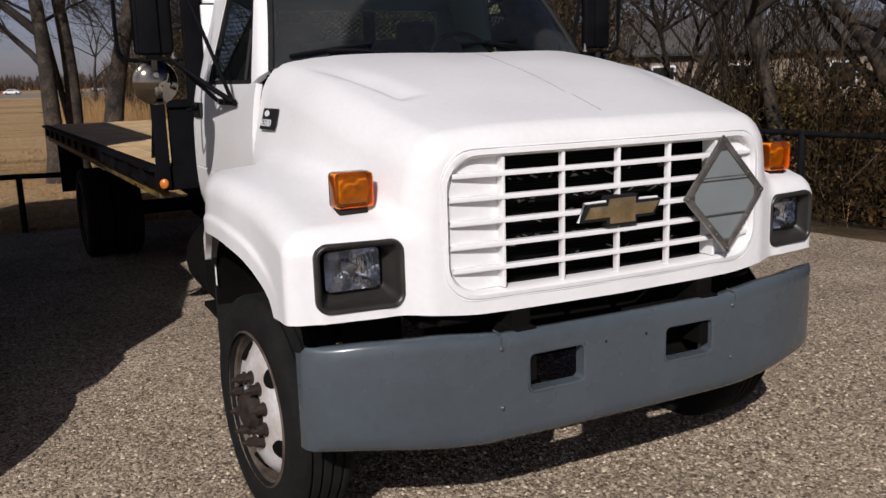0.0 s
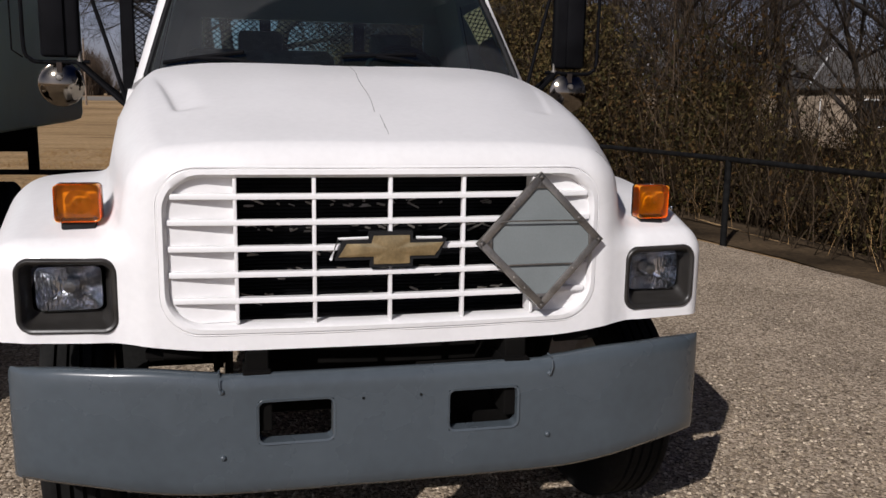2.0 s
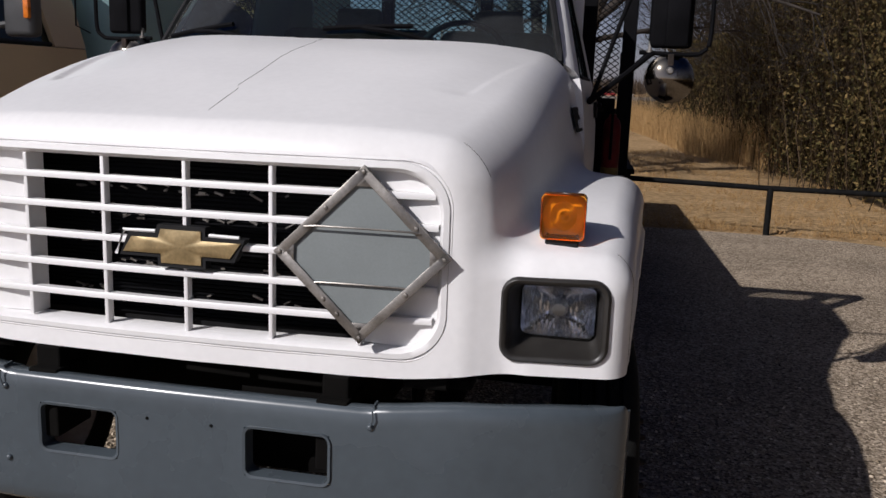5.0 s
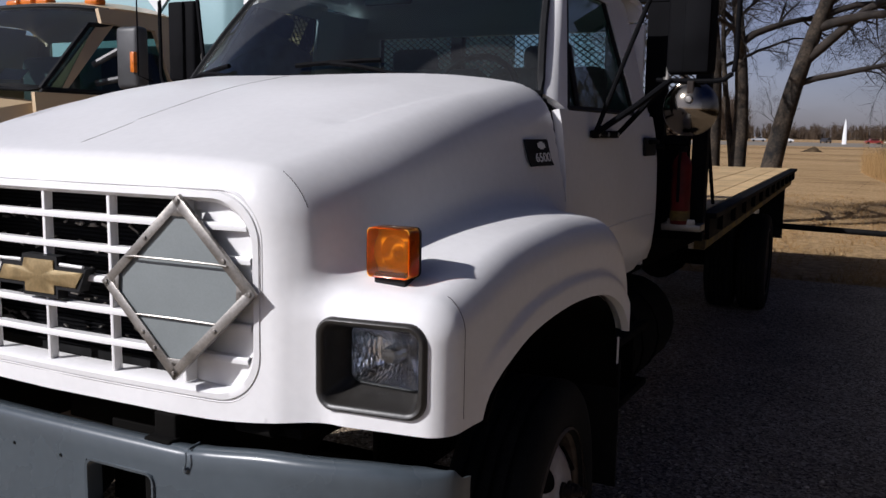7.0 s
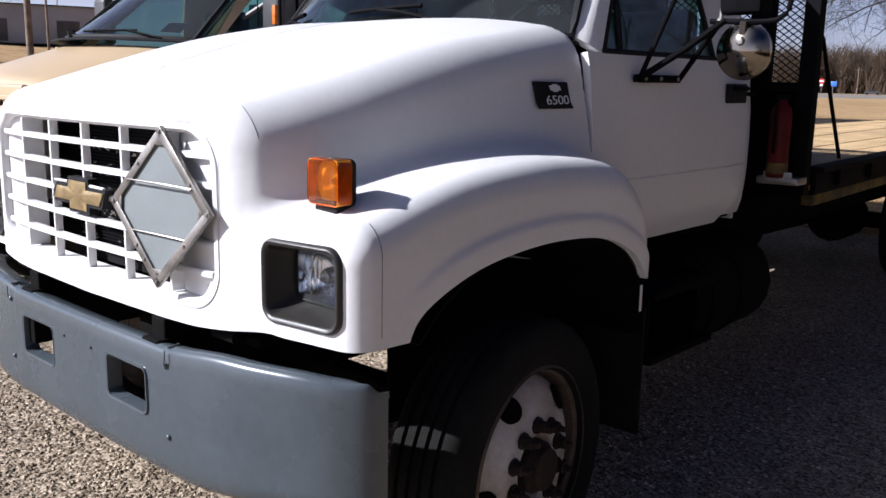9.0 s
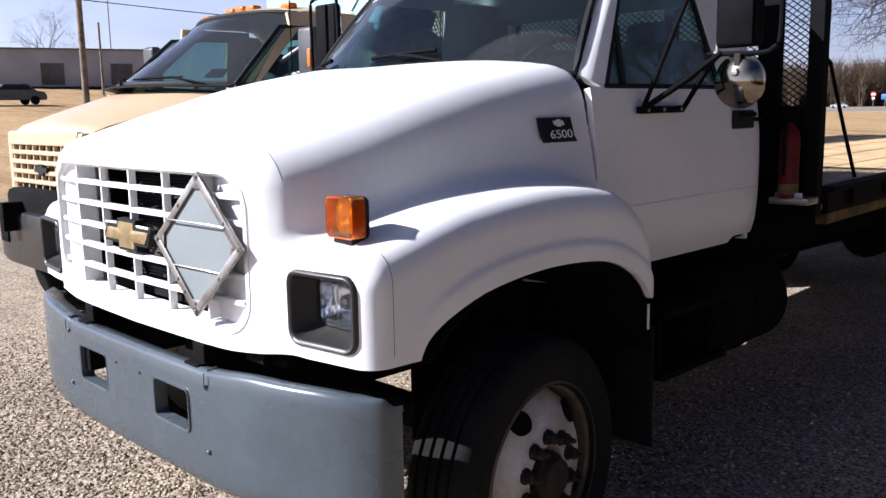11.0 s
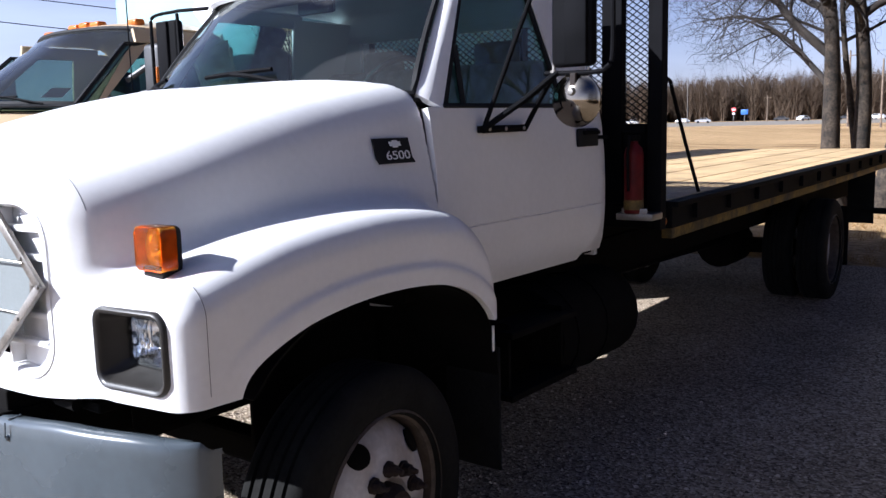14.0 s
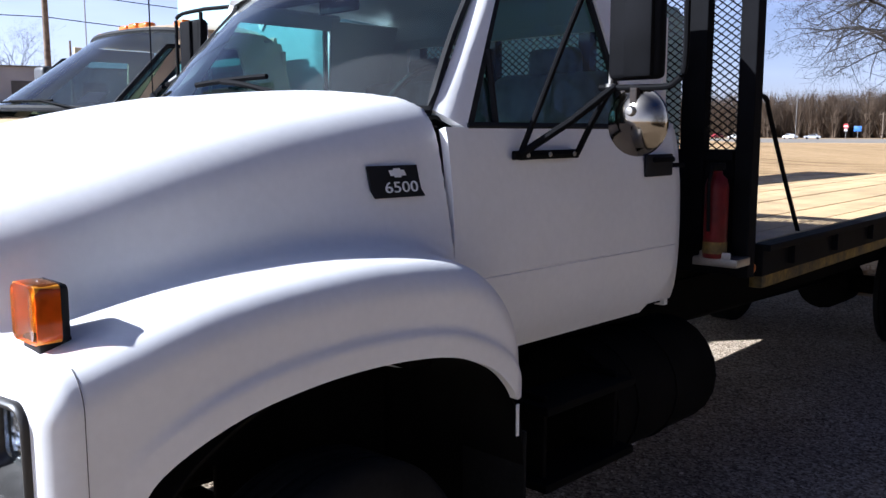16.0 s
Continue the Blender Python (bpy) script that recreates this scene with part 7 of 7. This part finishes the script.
mound = thing("dirt_pile", "small dark pile of dirt in the dry field", "dirt pile", "", pose(-6.8, 110, -0.2))
bm = bmesh.new()
mrows = []
for k in range(7):
    f = k / 6
    mrows.append([((1 - f) * 1.35 * math.cos(a) * (1 + 0.2 * math.sin(3 * a)) + 0.35 * f, (1 - f) * 0.9 * math.sin(a), 0.85 * f ** 0.8 + 0.05 * math.sin(5 * a + k) - 0.05) for a in np.linspace(0, 2 * math.pi, 20, endpoint=False)])
sheet(bm, mrows, 0, closed=True)
part("dirt_body", bm, M_LITTER, mound)

# grey metal building, poles and wires beyond the tan truck
hall = thing("metal_building", "long grey metal warehouse across the road", "building", "", pose(-118, 36, land(-112, 40), 0, 0, 72))
bm = bmesh.new()
box(bm, (0, 0, 2.3), (40, 18, 4.6), 0.05)
part("wall", bm, M_BLDG, hall)
bm = bmesh.new()
sheet(bm, [[(-20.4, y, z), (20.4, y, z)] for y, z in ((-9.4, 4.6), (0, 5.2), (9.4, 4.6))], 0.15)
part("roof", bm, M_ROOF, hall)
for x in (-12, 8, 16):
    bm = bmesh.new()
    box(bm, (x, -9.05, 1.5), (2.6, 0.12, 2.6), 0.02)
    part("door", bm, M_ROOF, hall)


def pole(x, y, h, r=0.14, arm=True):
    p = thing("utility_pole", "weathered wooden utility pole", "utility pole", "poles along the road", pose(x, y, land(x, y)))
    bm = bmesh.new()
    rod(bm, [(0, 0, -0.3), (0, 0, h * 0.5), (0, 0, h)], r, 10, [r, r * 0.9, r * 0.75])
    part("shaft", bm, M_WOODP, p)
    if arm:
        bm = bmesh.new()
        box(bm, (0, 0.05, h - 0.6), (2.2, 0.1, 0.12), 0.01)
        part("crossarm", bm, M_WOODP, p)
    return p


pole(-52.5, 21.9, 10.5, 0.22)
pole(-82.0, 36.0, 7.0, 0.13, False)
pole(-24.0, 118.0, 9.5)
pole(-19.0, 112.0, 8.0, 0.13, False)
pole(BLUE_AT[0] + 2.5, BLUE_AT[1] + 12, 7.5, 0.16)
mast = thing("steel_mast", "thin pale steel pole standing by the road", "pole", "", pose(POLE_AT[0], POLE_AT[1], 0))
bm = bmesh.new()
rod(bm, [(0, 0, 0), (0, 0, 12.5)], 0.09, 8)
part("shaft", bm, M_STEEL, mast)
bm = bmesh.new()
for z in (0.0, -1.6):
    run = [Vector((-66, -30, 12.4 + z)), Vector((-52.5, 21.9, 10.4 + z)), Vector((-34, 64, 9.0 + z))]
    for p, q in zip(run, run[1:]):
        rod(bm, [p.lerp(q, t) - Vector((0, 0, 0.9 * math.sin(math.pi * t))) for t in np.linspace(0, 1, 9)], 0.028, 4)
tagged(part("power_line", bm, M_BLACK), "black sagging power lines between poles", "power line")

# far woods: bare trees in ranks, thinning at their tops
def far_woods(name, n, place, height, seed, twigs=60, girth=1.0):
    """Bare crowns: a short stem and a fan of thin rising twigs that thin out at the top."""
    rng = np.random.default_rng(seed)
    verts, faces = [], []
    for _ in range(n):
        x, y = place(rng)
        h = rng.uniform(*height)
        w = h * rng.uniform(0.20, 0.34)
        for k in range(twigs):
            f = rng.uniform(0.0, 1.0) ** 0.8
            a = rng.uniform(0, 6.28)
            rr = w * rng.uniform(0, 1) * math.sin(math.pi * (0.15 + 0.8 * f))
            s = np.array([x + 0.5 * rr * math.cos(a), y + 0.5 * rr * math.sin(a), h * (0.02 + 0.70 * f)])
            e = np.array([x + (rr + 0.25 * w) * math.cos(a + 0.4), y + (rr + 0.25 * w) * math.sin(a + 0.4), h * (0.02 + 0.70 * f) + h * rng.uniform(0.10, 0.28)])
            r = girth * (0.035 + 0.05 * (1 - f))
            if k < 3:
                s, e, r = np.array([x + 0.3 * k, y, -0.5]), np.array([x + rng.normal(0, w * 0.3), y, h * rng.uniform(0.6, 0.9)]), 0.13 * girth
            base = len(verts)
            for j in range(3):
                verts.append(s + r * np.array([math.cos(2.1 * j + a), math.sin(2.1 * j + a), 0]))
            verts.append(e)
            faces += [(base, base + 1, base + 3), (base + 1, base + 2, base + 3), (base + 2, base, base + 3)]
    ob = from_arrays(name, verts, faces, M_FARTWIG)
    return tagged(ob, "bare grey-brown winter woods far off", "woods", "", "stuff")


def rank(rng):
    x = rng.uniform(-460, -52)
    return x, 318 + 0.22 * (x + 100) + rng.uniform(0, 50)


def rank_beyond(rng):
    x = rng.uniform(-120, 120)
    return x, 640 + rng.uniform(0, 60)


def rank_left(rng):
    y = rng.uniform(-60, 130)
    return -170 - rng.uniform(0, 50), y


def rank_right(rng):
    return rng.uniform(14, 90), rng.uniform(60, 170)


far_woods("far_woods", 2300, rank, (13, 21.5), 41, 70, 1.9)
far_woods("far_woods", 420, rank_beyond, (7, 14), 44, 40, 3.5)
far_woods("far_woods", 500, rank_left, (4, 8), 42, 40)
far_woods("far_woods", 900, rank_right, (5, 10), 43, 50)


# lone bare trees: one far down the field, two beside the metal building
for x, y, k_, sc in ((-41.0, 381.0, 1, 2.4), (-117.5, 42.0, 2, 0.85), (-116.0, 46.0, 0, 0.8)):
    c = copy_thing(wood[k_], pose(x, y, land(x, y), 0, 0, 40 * k_) @ Matrix.Scale(sc, 4))
    c["label"], c["group"] = "lone bare tree standing far off in the field", "lone far trees"
mast = thing("radio_mast", "thin grey radio mast far behind the building", "mast", "", pose(-270, 122, land(-270, 122)))
bm = bmesh.new()
rod(bm, [(0, 0, 0), (0, 0, 45)], 0.22, 6)
part("shaft", bm, M_STEEL, mast)


# houses half hidden in the woods
def house(x, y, turn, w, d, h, wall):
    ho = thing("house", "low brown-sided house half hidden behind bare trees", "house", "houses behind the woods", pose(x, y, -0.3, 0, 0, turn))
    bm = bmesh.new()
    box(bm, (0, 0, h / 2), (w, d, h), 0.02)
    part("wall", bm, wall, ho)
    bm = bmesh.new()
    sheet(bm, [[(-w / 2 - 0.4, yy, zz), (w / 2 + 0.4, yy, zz)] for yy, zz in ((-d / 2 - 0.5, h - 0.1), (0, h + 1.7), (d / 2 + 0.5, h - 0.1))], 0.12)
    part("roof", bm, M_ROOF, ho)
    for sy in (1, -1):
        bm = bmesh.new()
        sheet(bm, [[(x_, 0, h + 1.72), (x_, sy * (d / 2 + 0.52), h - 0.10)] for x_ in (-w / 2 - 0.45, -w / 2 - 0.40)], 0.14)
        part("fascia", bm, M_PALE, ho, "white gable board")
        bm = bmesh.new()
        sheet(bm, [[(x_, 0, h + 1.72), (x_, sy * (d / 2 + 0.52), h - 0.10)] for x_ in (w / 2 + 0.40, w / 2 + 0.45)], 0.14)
        part("fascia", bm, M_PALE, ho, "white gable board")
    bm = bmesh.new()
    for x_ in (-w / 2, w / 2):
        bm.faces.new([bm.verts.new(q) for q in ((x_, -d / 2, h - 0.02), (x_, d / 2, h - 0.02), (x_, 0, h + 1.6))])
    part("gable", bm, wall, ho)
    for k in (-0.32, -0.05, 0.3):
        for yy in (-d / 2 - 0.02, d / 2 + 0.02):
            bm = bmesh.new()
            box(bm, (k * w, yy, 1.6), (1.2, 0.06, 1.3), 0.02)
            win = part("window", bm, M_PALE, ho)
            bm = bmesh.new()
            box(bm, (k * w, yy * 1.004, 1.6), (1.0, 0.05, 1.1), 0.01)
            part("pane", bm, M_TRIM, win)


house(33, 31, -48, 13, 8, 2.9, M_HOUSE)
house(29, 43, -35, 12, 8, 2.9, M_HOUSE)
